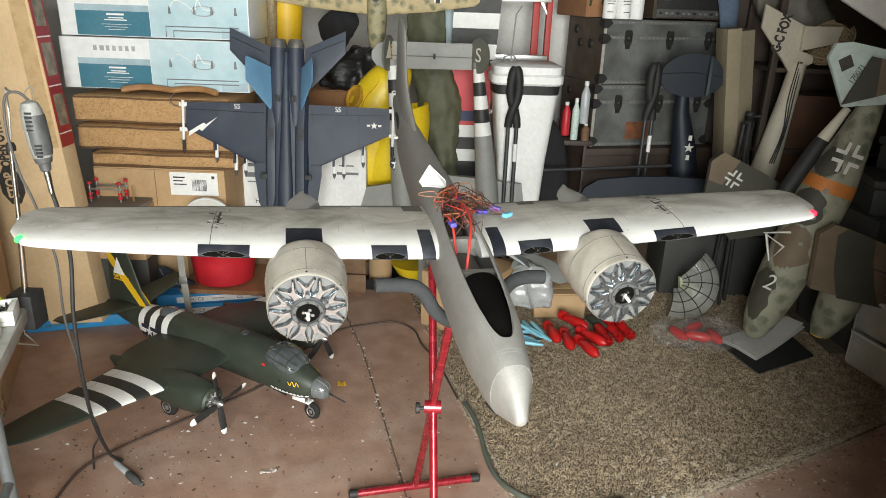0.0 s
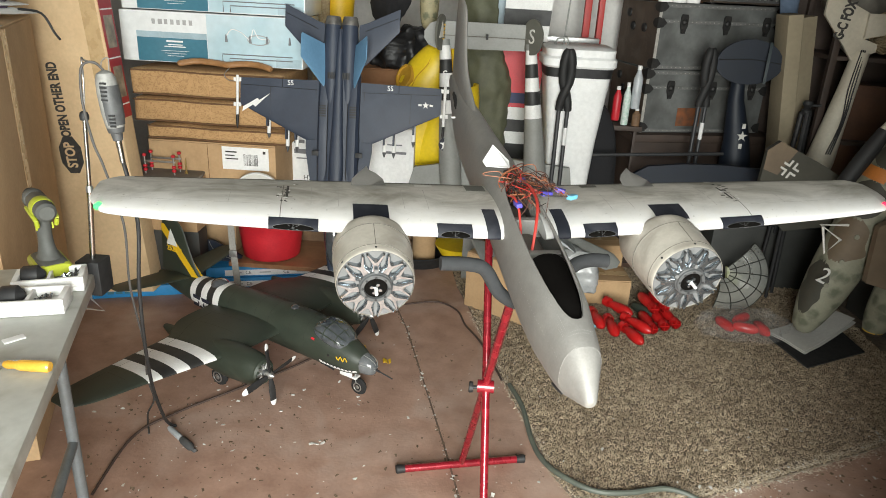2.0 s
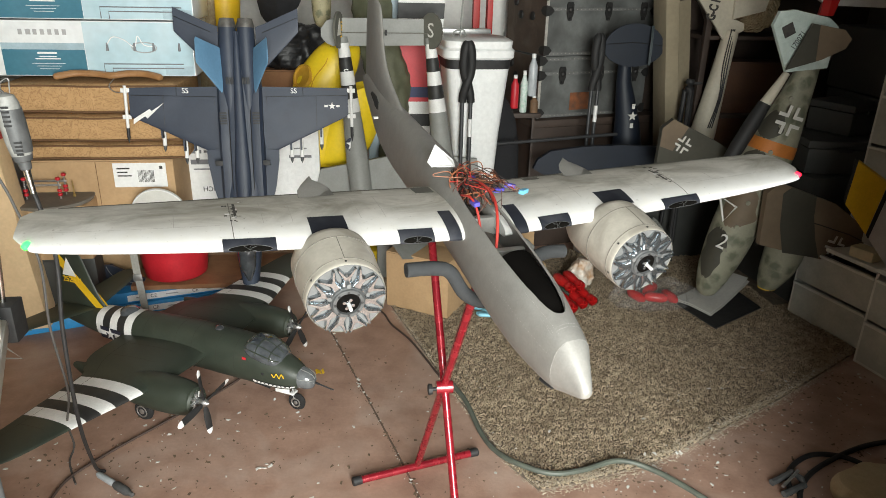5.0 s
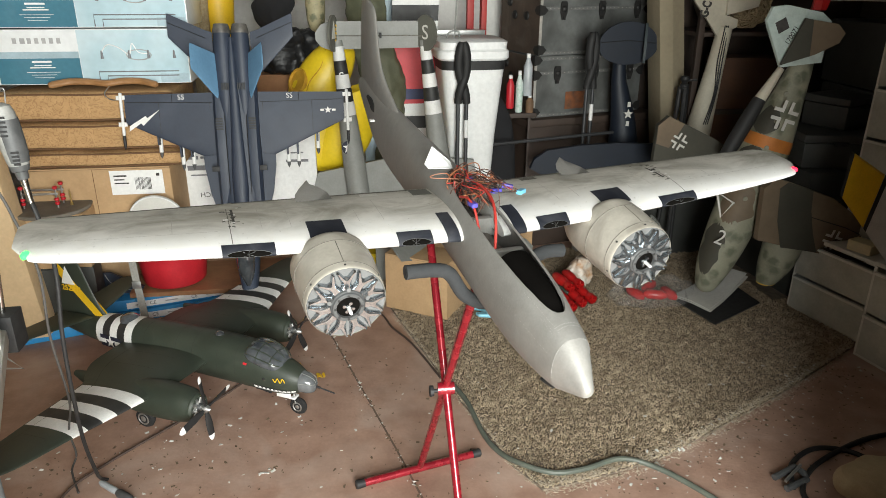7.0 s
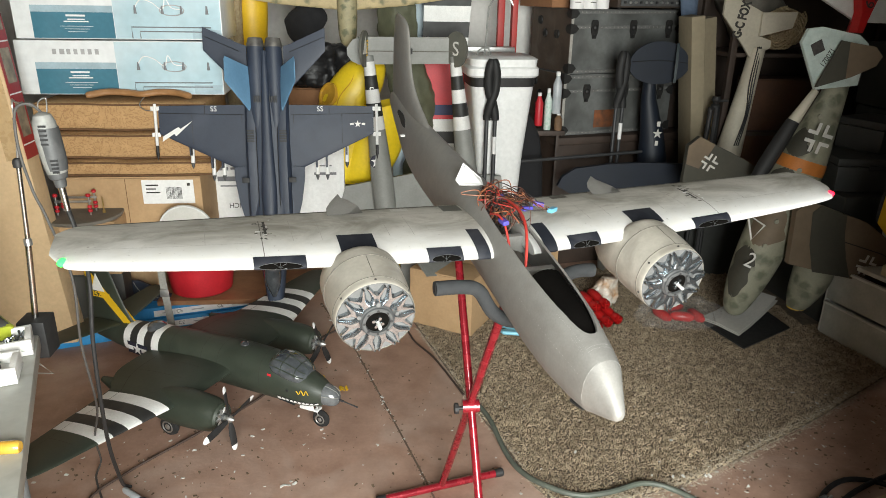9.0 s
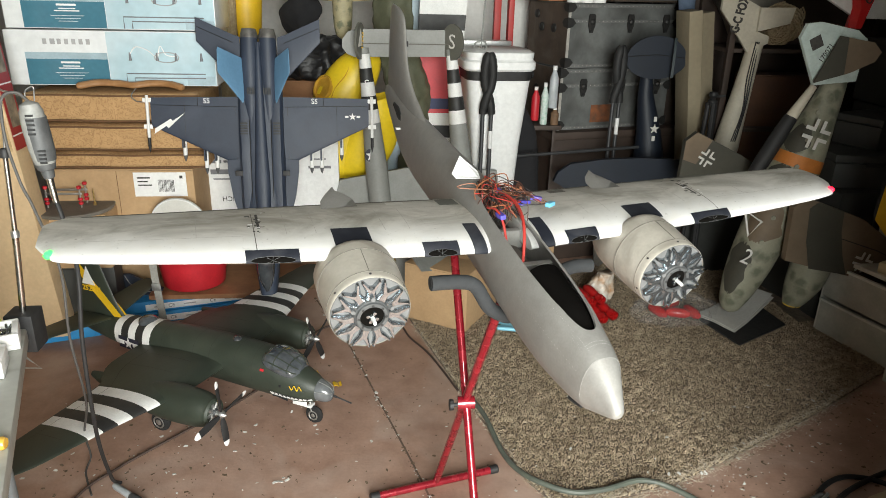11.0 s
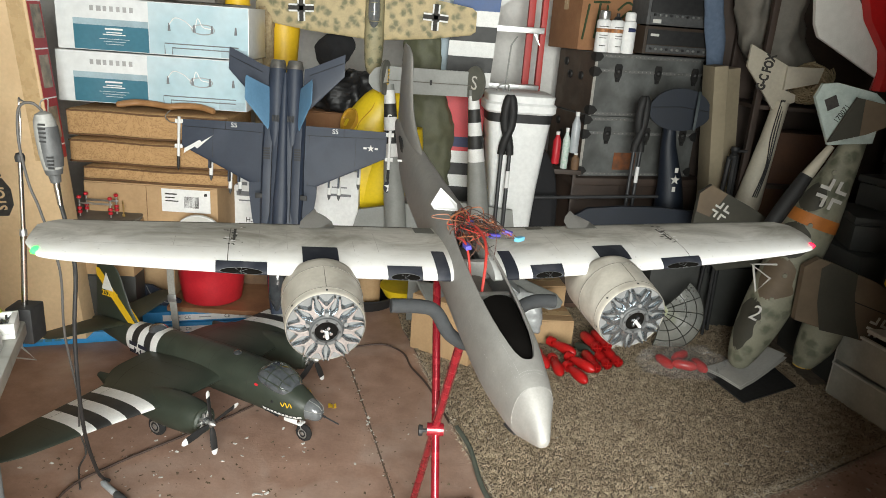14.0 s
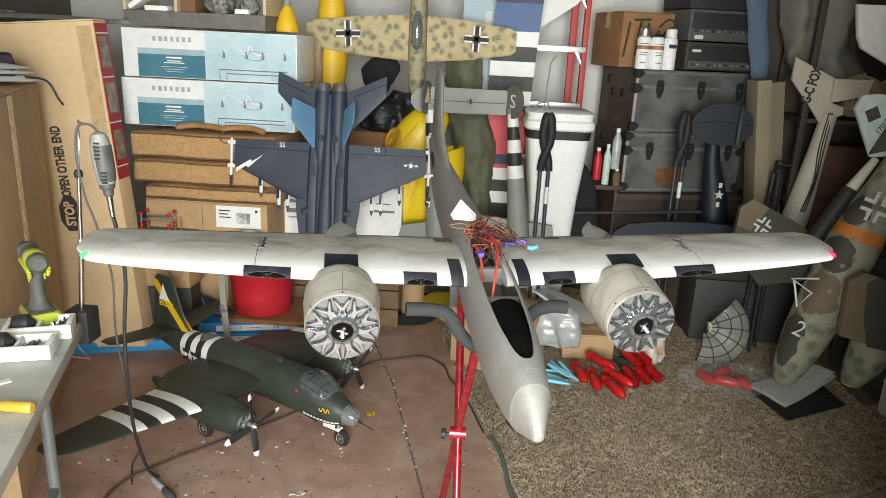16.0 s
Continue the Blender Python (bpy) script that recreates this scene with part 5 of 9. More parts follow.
for sgn in (1, -1):
    w = part("wing", Geo().loft(wing_rings([(sgn * r[0], *r[1:]) for r in JW])), M_JETNAVY, jet, "navy wing")
    part("strake", Geo().prism([(sgn * px_, py_, -0.004) for px_, py_ in ((0.06, 0.17), (0.138, 0.178), (0.137, 0.22), (0.122, 0.32), (0.095, 0.42), (0.062, 0.50), (0.05, 0.50))], (0, 0, 0.012)), M_JETNAVY, jet, "flat navy wing root strake")
    part("intake_trunk", Geo().loft([[(sgn * px_, py_, pz_) for px_, pz_ in ((0.040, zt_), (0.052, zt_ + 0.004), (0.074, zt_ + 0.002), (0.084, zt_ - 0.012), (0.084, 0.0), (0.040, 0.0))] for py_, zt_ in ((0.40, 0.036), (0.28, 0.046), (0.14, 0.047), (0.02, 0.040), (-0.10, 0.022))]), M_JETNAVY, jet, "square-shouldered intake trunk")
    part("trunk_line", Geo().tube([(sgn * 0.0405, 0.40, 0.042), (sgn * 0.0405, 0.28, 0.051), (sgn * 0.0405, 0.14, 0.052), (sgn * 0.0405, 0.02, 0.047)], 0.0016, 5), M_BLACK, jet)
    part("engine_duct", Geo().lathe((sgn * 0.034, 0.2, 0.012), (0, -1, 0), [(0, 0.012), (0.1, 0.027), (0.3, 0.033), (0.44, 0.034), (0.485, 0.032)], 28), M_JETNAVY, jet)
    noz = part("exhaust_nozzle", Geo().lathe((sgn * 0.034, -0.283, 0.008), (0, -1, 0), [(0, 0.034), (0.012, 0.033), (0.036, 0.027), (0.036, 0.024), (0.01, 0.022)], 28, cap=False), M_NOZZLE, jet, "dull metal exhaust nozzle")
    part("tailplane", Geo().loft(wing_rings([(sgn * 0.07, -0.125, 0.0, 0.165, 0.05), (sgn * 0.10, -0.135, 0.0, 0.165, 0.05), (sgn * 0.232, -0.272, 0.0, 0.088, 0.05)])), M_JETNAVY, jet, "swept navy tailplane")
    part("tailplane_line", Geo().tube([(sgn * 0.095, -0.268, 0.0085), (sgn * 0.228, -0.325, 0.0045)], 0.0012, 5), M_BLACK, jet)
    g = Geo()
    g.m = Matrix.Translation((sgn * 0.062, 0, 0.03)) @ Matrix.Rotation(radians(-sgn * 62), 4, "Y")
    part("fin", g.loft(wing_rings([(sgn * 0.0, -0.04, 0, 0.17, 0.06), (sgn * 0.135, -0.145, 0, 0.095, 0.06), (sgn * 0.14, -0.15, 0, 0.08, 0.05)])), M_JETBLUE, jet, "canted light blue fin")
    # control surface lines
    for pts in (((0.09, -0.028), (0.41, -0.034)), ((0.24, -0.032), (0.24, -0.064)), ((0.29, -0.03), (0.29, 0.085)), ((0.10, -0.03), (0.10, 0.18))):
        part("panel_line", Geo().tube([(sgn * x, y, float(wing_point(JW, x, min(max((np.interp(x, [0.08, 0.415], [0.205, 0.046]) - y) / np.interp(x, [0.08, 0.415], [0.272, 0.108]), 0.01), 0.98)).z) + 0.0006) for x, y in pts], 0.0011, 5), M_BLACK, w)
    rail = part("wingtip_rail", Geo().cyl((sgn * 0.428, -0.07, 0.0), (sgn * 0.428, 0.09, 0.0), 0.006, n=12), M_WHITE, jet, "white wingtip missile")
    part("missile_nose", Geo().lathe((sgn * 0.428, 0.09, 0.0), (0, 1, 0), [(0, 0.006), (0.03, 0.006), (0.031, 0.007), (0.045, 0.004), (0.058, 0.0005)], 12), M_BLACK, rail, "black missile nose")
    for y in (-0.06, 0.04):
        part("missile_fin", Geo().box((sgn * 0.428 - 0.016, y, -0.001), (sgn * 0.428 + 0.016, y + 0.016, 0.001)), M_WHITE, rail)
    for x, yy in ((0.185, 0.20), (0.225, 0.20), (0.305, 0.15)):
        ms = part("wing_store", Geo().lathe((sgn * x, yy - 0.14, -0.035), (0, 1, 0), [(0, 0.007), (0.12, 0.008), (0.15, 0.008)], 12), M_WHITE, jet, "white wing store")
        part("store_nose", Geo().lathe((sgn * x, yy + 0.0101, -0.035), (0, 1, 0), [(0, 0.008), (0.012, 0.006), (0.024, 0.001)], 12), M_GUNMETAL, ms)
        part("pylon", Geo().box((sgn * x - 0.003, yy - 0.12, -0.03), (sgn * x + 0.003, yy - 0.02, 0.0)), M_JETNAVY, ms)
    for y in (0.03, 0.04, 0.05, 0.06, 0.07):
        part("vent_slat", Geo().box((sgn * 0.062 - 0.014, y, 0.047), (sgn * 0.062 + 0.014, y + 0.006, 0.050)), M_BLACK, jet)
    for k in range(5):
        part("vent_slat", Geo().box((sgn * 0.03 - 0.014 + 0.006 * k, -0.10, 0.048), (sgn * 0.03 - 0.010 + 0.006 * k, -0.075, 0.052)), M_BLACK, jet)
    part("intake_lip", Geo().box((sgn * 0.09 - 0.016, 0.215, 0.045), (sgn * 0.09 + 0.012, 0.235, 0.053), 0.002), M_BLACK, jet)
    m = Matrix.Translation((sgn * 0.205, -0.05, 0.0072)) @ Matrix.Rotation(math.pi, 4, "Z")
    lettering("wing_letters", "SS", 0.028, m, M_WHITE, w)
part("spine", Geo().loft([oval(*r, 20) for r in spread([(0.48, 0.02, 0.085, 0.03), (0.30, 0.03, 0.072, 0.03), (0.1, 0.022, 0.062, 0.03), (-0.15, 0.014, 0.05, 0.02), (-0.27, 0.008, 0.036, 0.01)], 5)]), M_JETNAVY, jet)
part("canopy", Geo().loft([oval(*r, 24) for r in spread([(0.70, 0.008, 0.05, 0.03), (0.64, 0.03, 0.085, 0.03), (0.56, 0.035, 0.098, 0.03), (0.48, 0.026, 0.088, 0.03), (0.44, 0.008, 0.07, 0.03)], 5)]), M_GLASSDARK, jet)
flat_part("lightning_bolt", [(0.405, 0.075, 0), (0.36, 0.045, 0), (0.352, 0.054, 0), (0.288, -0.005, 0), (0.335, 0.026, 0), (0.342, 0.018, 0), (0.402, 0.055, 0)][::-1], 0.0016, Matrix.Translation((0, 0, 0.0052)), M_WHITE, jet, "white lightning flash")
m = Matrix.Translation((-0.352, 0.008, 0.006)) @ Matrix.Rotation(math.pi, 4, "Z")
flat_part("insignia_star", star_outline(0.015), 0.0014, m, M_WHITE, jet)
for x0 in (-0.03, 0.016):
    flat_part("insignia_bar", rect(x0, -0.004, x0 + 0.014, 0.004), 0.0014, m, M_WHITE, jet)


# ---- boxes, cushions and tools on the left ----
def carton(name, m, size, label, material=M_CARDB, group="", tape=True, flap=0.0):
    """A closed cardboard box: walls, top flaps meeting in a seam, tape. Its base is centred on m."""
    t = thing(name, m, label, "cardboard box", group)
    x, y, z = size[0] / 2, size[1] / 2, size[2]
    part("body", Geo().box((-x, -y, 0), (x, y, z - 0.006), 0.004), material, t)
    for s in (-1, 1):
        part("flap", Geo().box((-x + 0.001, min(s * 0.0015, s * (y - 0.001)), z - 0.0055), (x - 0.001, max(s * 0.0015, s * (y - 0.001)), z), 0.001), material, t)
    if tape:
        part("tape", Geo().box((-x - 0.0015, -0.025, z - 0.08), (-x - 0.0005, 0.025, z)), M_TAPE, t)
        part("tape", Geo().box((-x, -0.025, z), (x, 0.025, z + 0.0008)), M_TAPE, t)
        part("tape", Geo().box((-0.025, -y - 0.0012, z - 0.09), (0.025, -y - 0.0004, z)), M_TAPE, t) if flap else None
    return t


def bars(name, m, rows, material, parent):
    """Unreadable print: plain bars, rows of (x, y, width, height)."""
    for x, y, w_, h in rows:
        g = Geo()
        g.m = m
        g.prism(rect(x, y, x + w_, y + h), (0, 0, 0.0008))
        part(name, g, material, parent)


def facing(x, y, z, turn=0.0):
    """A frame whose x-y plane stands upright and looks towards the camera side (-y)."""
    return Matrix.Translation((x, y, z)) @ Matrix.Rotation(radians(turn), 4, "Z") @ Matrix.Rotation(radians(90), 4, "X")


# tall carton with printed text and a red printed side
tall = carton("tall_carton", pose(-1.718, 2.832, 0.025, 0, -4.5, 0), (0.62, 0.10, 1.385), "tall tan shipping carton with black printed words and red side", M_CARDLT)
lettering("printed_text", "OPEN OTHER END", 0.056, Matrix.Translation((0.078, -0.0515, 0.83)) @ Matrix(((0, -1, 0, 0), (0, 0, -1, 0), (1, 0, 0, 0), (0, 0, 0, 1))), M_INK, tall, squeeze=0.62, bold=0.0022)
oct_ = [(0.05 * math.cos(radians(22.5 + 45 * k)), 0.082 * math.sin(radians(22.5 + 45 * k)), 0) for k in range(8)]
mm = Matrix.Translation((0.078, -0.0509, 0.61)) @ Matrix(((1, 0, 0, 0), (0, 0, -1, 0), (0, 1, 0, 0), (0, 0, 0, 1)))
flat_part("printed_sign", oct_, 0.0008, mm, M_INK, tall, "dark printed octagon")
lettering("printed_text", "STOP", 0.058, Matrix.Translation((0.078, -0.0524, 0.61)) @ Matrix(((0, -1, 0, 0), (0, 0, -1, 0), (1, 0, 0, 0), (0, 0, 0, 1))), M_CARDLT, tall, squeeze=0.75, bold=0.0018)
part("red_print", Geo().box((0.3105, -0.046, 0.75), (0.3118, 0.047, 1.37)), M_REDPRINT, tall, "red printed side panel")
for z in (0.80, 0.98, 1.16, 1.33):
    part("print_line", Geo().box((0.3118, -0.044, z), (0.3124, 0.045, z + 0.005)), M_PAPER, tall)
for z in (0.83, 1.02, 1.20):
    part("print_picture", Geo().box((0.3118, -0.03, z), (0.3124, 0.035, z + 0.12)), M_PRINTPIC, tall)
part("edge_tape", Geo().box((0.24, -0.0512, 0.75), (0.30, -0.0502, 1.36)), M_TAPE, tall)

# tall plain carton beside the table
CA = Matrix.Translation((-1.305, 1.80, 0)) @ Matrix.Rotation(radians(23.3), 4, "Z") @ Matrix.Translation((-0.30, 0.39, 0))
plain = carton("tall_carton", CA, (0.60, 0.94, 1.19), "tall plain brown carton standing behind the table", M_CARDMID)
part("tape", Geo().box((0.3005, -0.03, 0.0), (0.3015, 0.03, 1.18)), M_TAPE, plain)
foam = thing("model_wing_stack", CA @ pose(0.13, 0.30, 1.192), "white foam model parts piled on a carton", "model parts")
for k, (x, y, z, r, L) in enumerate(((0.05, 0.0, 0.005, 8, 0.36), (0.03, 0.03, 0.03, -6, 0.33), (0.0, -0.05, 0.05, 4, 0.38))):
    g = Geo()
    g.m = pose(x, y, z, 0, 0, r)
    part("foam_wing", g.loft(wing_rings([(-L / 2, 0.06, 0.012, 0.16, 0.2), (L / 2 - 0.08, 0.05, 0.012, 0.13, 0.2), (L / 2, 0.01, 0.012, 0.03, 0.15)])), M_WHITE, foam, "white foam wing piece")
part("battery_lead", Geo().tube(smooth_curve([(0.17, -0.02, 0.03), (0.24, -0.05, 0.02), (0.27, -0.05, -0.04), (0.285, -0.06, -0.06)], 5), 0.004, 7), M_BLACK, foam, "black lead with a yellow plug")
g = Geo()
g.m = pose(-0.1, 0.06, 0.075, 0, 0, 12)
part("purple_cloth", g.box((-0.2, -0.12, -0.06), (0.22, 0.1, 0.03), 0.02), M_PURPLE, foam, "folded dark purple cloth")
# camouflaged light wing resting on the tall carton
g = Geo()
light_wing = thing("model_wing", pose(-1.86, 2.96, 1.402, 0, 0, 4), "pale grey-green mottled model wing lying on the carton", "model wing")
part("panel", Geo().loft(wing_rings([(-0.4, 0.14, 0.02, 0.26, 0.14), (0.1, 0.13, 0.02, 0.24, 0.14), (0.36, 0.10, 0.02, 0.17, 0.12)])), M_MOTTLE, light_wing)
for k in range(3):
    part("round_mark", Geo().lathe((-0.22 + 0.05 * k, 0.03, 0.043), (0, 0, 1), [(0, 0.02), (0.003, 0.02)], 16), M_GREYPAINT, light_wing)

# the two printed light-fixture boxes
for k, (z, dx, dy) in enumerate(((0.994, -0.012, 0.0), (1.202, 0.0, 0.008))):
    b = thing("product_box", pose(-1.168 + dx, 3.20 + dy, z), "white and blue printed light fixture box, unopened", "product box", "light fixture boxes")
    part("body", Geo().box((-0.382, -0.15, 0), (0.382, 0.15, 0.203), 0.003), M_BOXWHITE, b)
    part("photo_panel", Geo().box((-0.016, -0.1512, 0.003), (0.379, -0.1503, 0.200)), M_BOXPHOTO, b, "pale blue photo panel")
    part("teal_panel", Geo().box((-0.315, -0.1512, 0.003), (-0.018, -0.1503, 0.098)), M_TEAL, b, "teal printed panel")
    part("grey_band", Geo().box((-0.315, -0.1512, 0.0985), (-0.018, -0.1503, 0.122)), M_BOXGREY, b)
    fm = facing(0, -0.1512, 0)
    bars("print_bar", fm, [(-0.245 + 0.026 * i, 0.152, 0.014 if i != 1 else 0.018, 0.020) for i in range(7)], M_INKPALE, b)
    bars("print_bar", fm, [(-0.19, 0.082, 0.07, 0.007), (-0.185, 0.070, 0.062, 0.004), (-0.20, 0.062, 0.09, 0.004), (-0.215, 0.046, 0.12, 0.0015), (-0.20, 0.036, 0.09, 0.0015), (-0.19, 0.026, 0.07, 0.0015)], M_PAPER, b)
    for x in (0.065, 0.165, 0.235, 0.33):
        part("printed_lamp", Geo().lathe((x, -0.152, 0.095), (0, 0, 1), [(0, 0.006), (0.02, 0.004), (0.03, 0.003)], 8), M_INK2, b)
    part("printed_arm", Geo().tube(smooth_curve([(0.065, -0.1525, 0.118), (0.09, -0.1525, 0.146), (0.13, -0.1525, 0.135), (0.165, -0.1525, 0.11), (0.18, -0.1525, 0.15), (0.20, -0.1525, 0.118), (0.235, -0.1525, 0.112)], 6), 0.0022, 6), M_PAPER, b)
    part("printed_oval", Geo().tube([(0.20 + 0.045 * math.cos(a), -0.1525, 0.108 + 0.019 * math.sin(a)) for a in [2 * math.pi * i / 24 for i in range(25)]], 0.0022, 6), M_INKPALE, b)
    for x0, z0, x1, z1 in ((0.045, 0.004, 0.34, 0.046), (0.075, 0.004, 0.34, 0.03)):
        part("printed_frame", Geo().tube([(x0, -0.1522, z0), (x0, -0.1522, z1), (x1, -0.1522, z1)], 0.0022, 5), M_INK2, b)
    part("corner_print", Geo().box((0.27, -0.1519, 0.004), (0.375, -0.1513, 0.038)), M_BOXGREY, b)
# patterned cushions
for k, (z, h, w_, dx) in enumerate(((0.672, 0.07, 0.62, 0.03), (0.744, 0.108, 0.66, 0.0), (0.856, 0.118, 0.655, 0.0))):
    c = thing("seat_cushion", pose(-1.19 + dx, 3.20, z), "ochre paisley-patterned boxed seat cushion in a stack", "cushion", "cushion stack")
    g = Geo().box((-w_ / 2, -0.205, 0.004), (w_ / 2, 0.205, h - 0.002), 0.022)
    bmesh.ops.subdivide_edges(g.bm, edges=g.bm.edges[:], cuts=3, use_grid_fill=True)
    for v in g.bm.verts:
        v.co += Vector((0, 0, 0.006 * noise.noise(v.co * 7 + Vector((k * 5, 0, 0)))))
        v.co.y += 0.012 * noise.noise(v.co * 5 + Vector((k * 9, 3, 0)))
    part("cover", g, M_PAISLEY, c, sharp=60)
    for zz in (0.012, h - 0.010):
        part("piping", Geo().tube(smooth_curve([(-w_ / 2 + 0.01, -0.19, zz), (-w_ / 2 + 0.02, -0.207, zz), (-w_ / 4, -0.209, zz + 0.002), (0, -0.209, zz - 0.002), (w_ / 4, -0.208, zz), (w_ / 2 - 0.02, -0.207, zz), (w_ / 2 - 0.008, -0.19, zz)], 5), 0.0036, 7), M_PIPING, c, "brown piping")
hanger = thing("coat_hanger", pose(-1.11, 3.03, 0.985), "curved wooden coat hanger lying on the cushions", "coat hanger")
part("bar", Geo().tube(smooth_curve([(-0.20, -0.03, 0.012), (-0.13, 0.0, 0.022), (-0.05, 0.01, 0.018), (0.0, 0.0, 0.014), (0.06, 0.01, 0.02), (0.13, 0.01, 0.018), (0.19, -0.02, 0.008)], 6), [0.008] + [0.013] * 35 + [0.008], 10), M_WOODHANG, hanger)
part("hook", Geo().tube(smooth_curve([(0.01, -0.004, 0.004), (0.0, -0.045, -0.02), (0.02, -0.052, -0.04), (0.05, -0.052, -0.042)], 6), 0.002, 6), M_STEEL, hanger)
# carton with the shipping label
lab = carton("carton", pose(-1.20, 3.22, 0.36, 0, 0, 0), (0.56, 0.40, 0.308), "brown carton with a white shipping label under the cushions", M_CARDB)
part("shipping_label", Geo().box((0.045, -0.2025, 0.195), (0.25, -0.2012, 0.295)), M_PAPER, lab, "white shipping label with bars")
rb = random.Random(2)
bars("code_bar", facing(0, -0.2026, 0), [(0.14 + 0.0045 * i, 0.215, rb.choice((0.0015, 0.0025)), 0.05) for i in range(14)] + [(0.06, 0.27, 0.05, 0.006), (0.06, 0.255, 0.04, 0.005), (0.06, 0.24, 0.055, 0.005), (0.225, 0.27, 0.012, 0.012)], M_INK, lab)
part("seam", Geo().box((-0.02, -0.2018, 0.0), (-0.018, -0.2008, 0.30)), M_PIPING, lab)
carton("carton", pose(-1.36, 3.33, 0.0), (0.40, 0.38, 0.36), "brown carton under the labelled carton", M_CARDB)
carton("carton", pose(-1.38, 2.95, 0.0, 0, 0, 6), (0.27, 0.13, 0.30), "small dark green carton standing on the floor", M_CASEDARK)
# small balancer with red knobs
bal = thing("prop_balancer", pose(-1.385, 2.96, 0.538), "small aluminium balancing stand with four red knobs", "tool")
part("base", Geo().lathe((0.01, 0.0, -0.014), (0, 0, 1), [(0, 0.145), (0.010, 0.150), (0.014, 0.146)], 48), M_TARP, bal, "round brown wooden base")
for x in (-0.075, 0.05):
    for y in (-0.03, 0.03):
        part("post", Geo().cyl((x, y, 0), (x, y, 0.075), 0.0035, n=10), M_STEEL, bal)
        for z in (0.012, 0.028, 0.075):
            part("knob", Geo().lathe((x, y, z), (0, 0, 1), [(0, 0.006), (0.004, 0.009), (0.010, 0.009), (0.013, 0.005)], 12), M_RED, bal, "red knob")
    part("cross_bar", Geo().box((-0.08, -0.033 if x < 0 else 0.027, 0.052), (0.058, -0.027 if x < 0 else 0.033, 0.06), 0.001), M_STEEL, bal)
part("spike", Geo().lathe((0.09, 0, 0), (0, 0, 1), [(0, 0.006), (0.01, 0.006), (0.012, 0.003), (0.06, 0.0025), (0.07, 0.0005)], 10), M_BRASS, bal)
hold = carton("carton", pose(-1.385, 2.965, 0.30), (0.30, 0.17, 0.222), "brown carton with a round printed mark below the balancing stand", M_CARDB)
part("round_mark", Geo().tube([(0.09 + 0.03 * math.cos(a), -0.0865, 0.075 + 0.03 * math.sin(a)) for a in [2 * math.pi * i / 24 for i in range(25)]], 0.0013, 5), M_PIPING, hold)
part("round_mark", Geo().tube([(0.09 + 0.022 * math.cos(a), -0.0865, 0.075 + 0.022 * math.sin(a)) for a in [2 * math.pi * i / 24 for i in range(25)]], 0.0008, 5), M_PIPING, hold)
# pale round tray leaning on the labelled carton
lid = thing("round_tray", pose(-0.985, 2.985, 0.345, 8, 0, 0), "pale grey round plastic tray leaning on the labelled carton", "tray")
part("disc", Geo().lathe((0, 0, 0.11), (0, 1, 0), [(0, 0.100), (0.002, 0.108), (0.010, 0.110), (0.012, 0.106)], 48), M_OFFWHITE, lid)
part("rim", Geo().tube([(0.107 * math.cos(a), 0.0, 0.11 + 0.107 * math.sin(a)) for a in [2 * math.pi * i / 48 for i in range(49)]], 0.003, 6), M_BINWHITE, lid)
# red bucket
bucket = thing("bucket", pose(-0.985, 3.125, 0.128), "glossy red plastic tub on the stacked boxes", "bucket")
part("tub", Geo().lathe((0, 0, 0), (0, 0, 1), [(0, 0.118), (0.008, 0.130), (0.10, 0.143), (0.20, 0.152), (0.21, 0.158), (0.215, 0.152), (0.20, 0.148), (0.05, 0.12)], 40), M_RED, bucket)
board = thing("wooden_board", pose(-0.83, 3.165, 0.0), "glossy orange-brown wooden shelf board under the red tub", "shelf board")
part("board", Geo().loft([[(-0.32, y, 0.104 + z), (0.32, y, 0.104 + z), (0.32, y, 0.124 + z), (-0.32, y, 0.124 + z)] for y, z in ((-0.17, -0.002), (-0.155, 0.0), (0.0, 0.002), (0.14, 0.01))]), M_SHELFWOOD, board)
for x in (-0.28, 0.24):
    part("foot", Geo().box((x, 0.10, 0.0), (x + 0.04, 0.135, 0.105), 0.003), M_WOODMID, board)
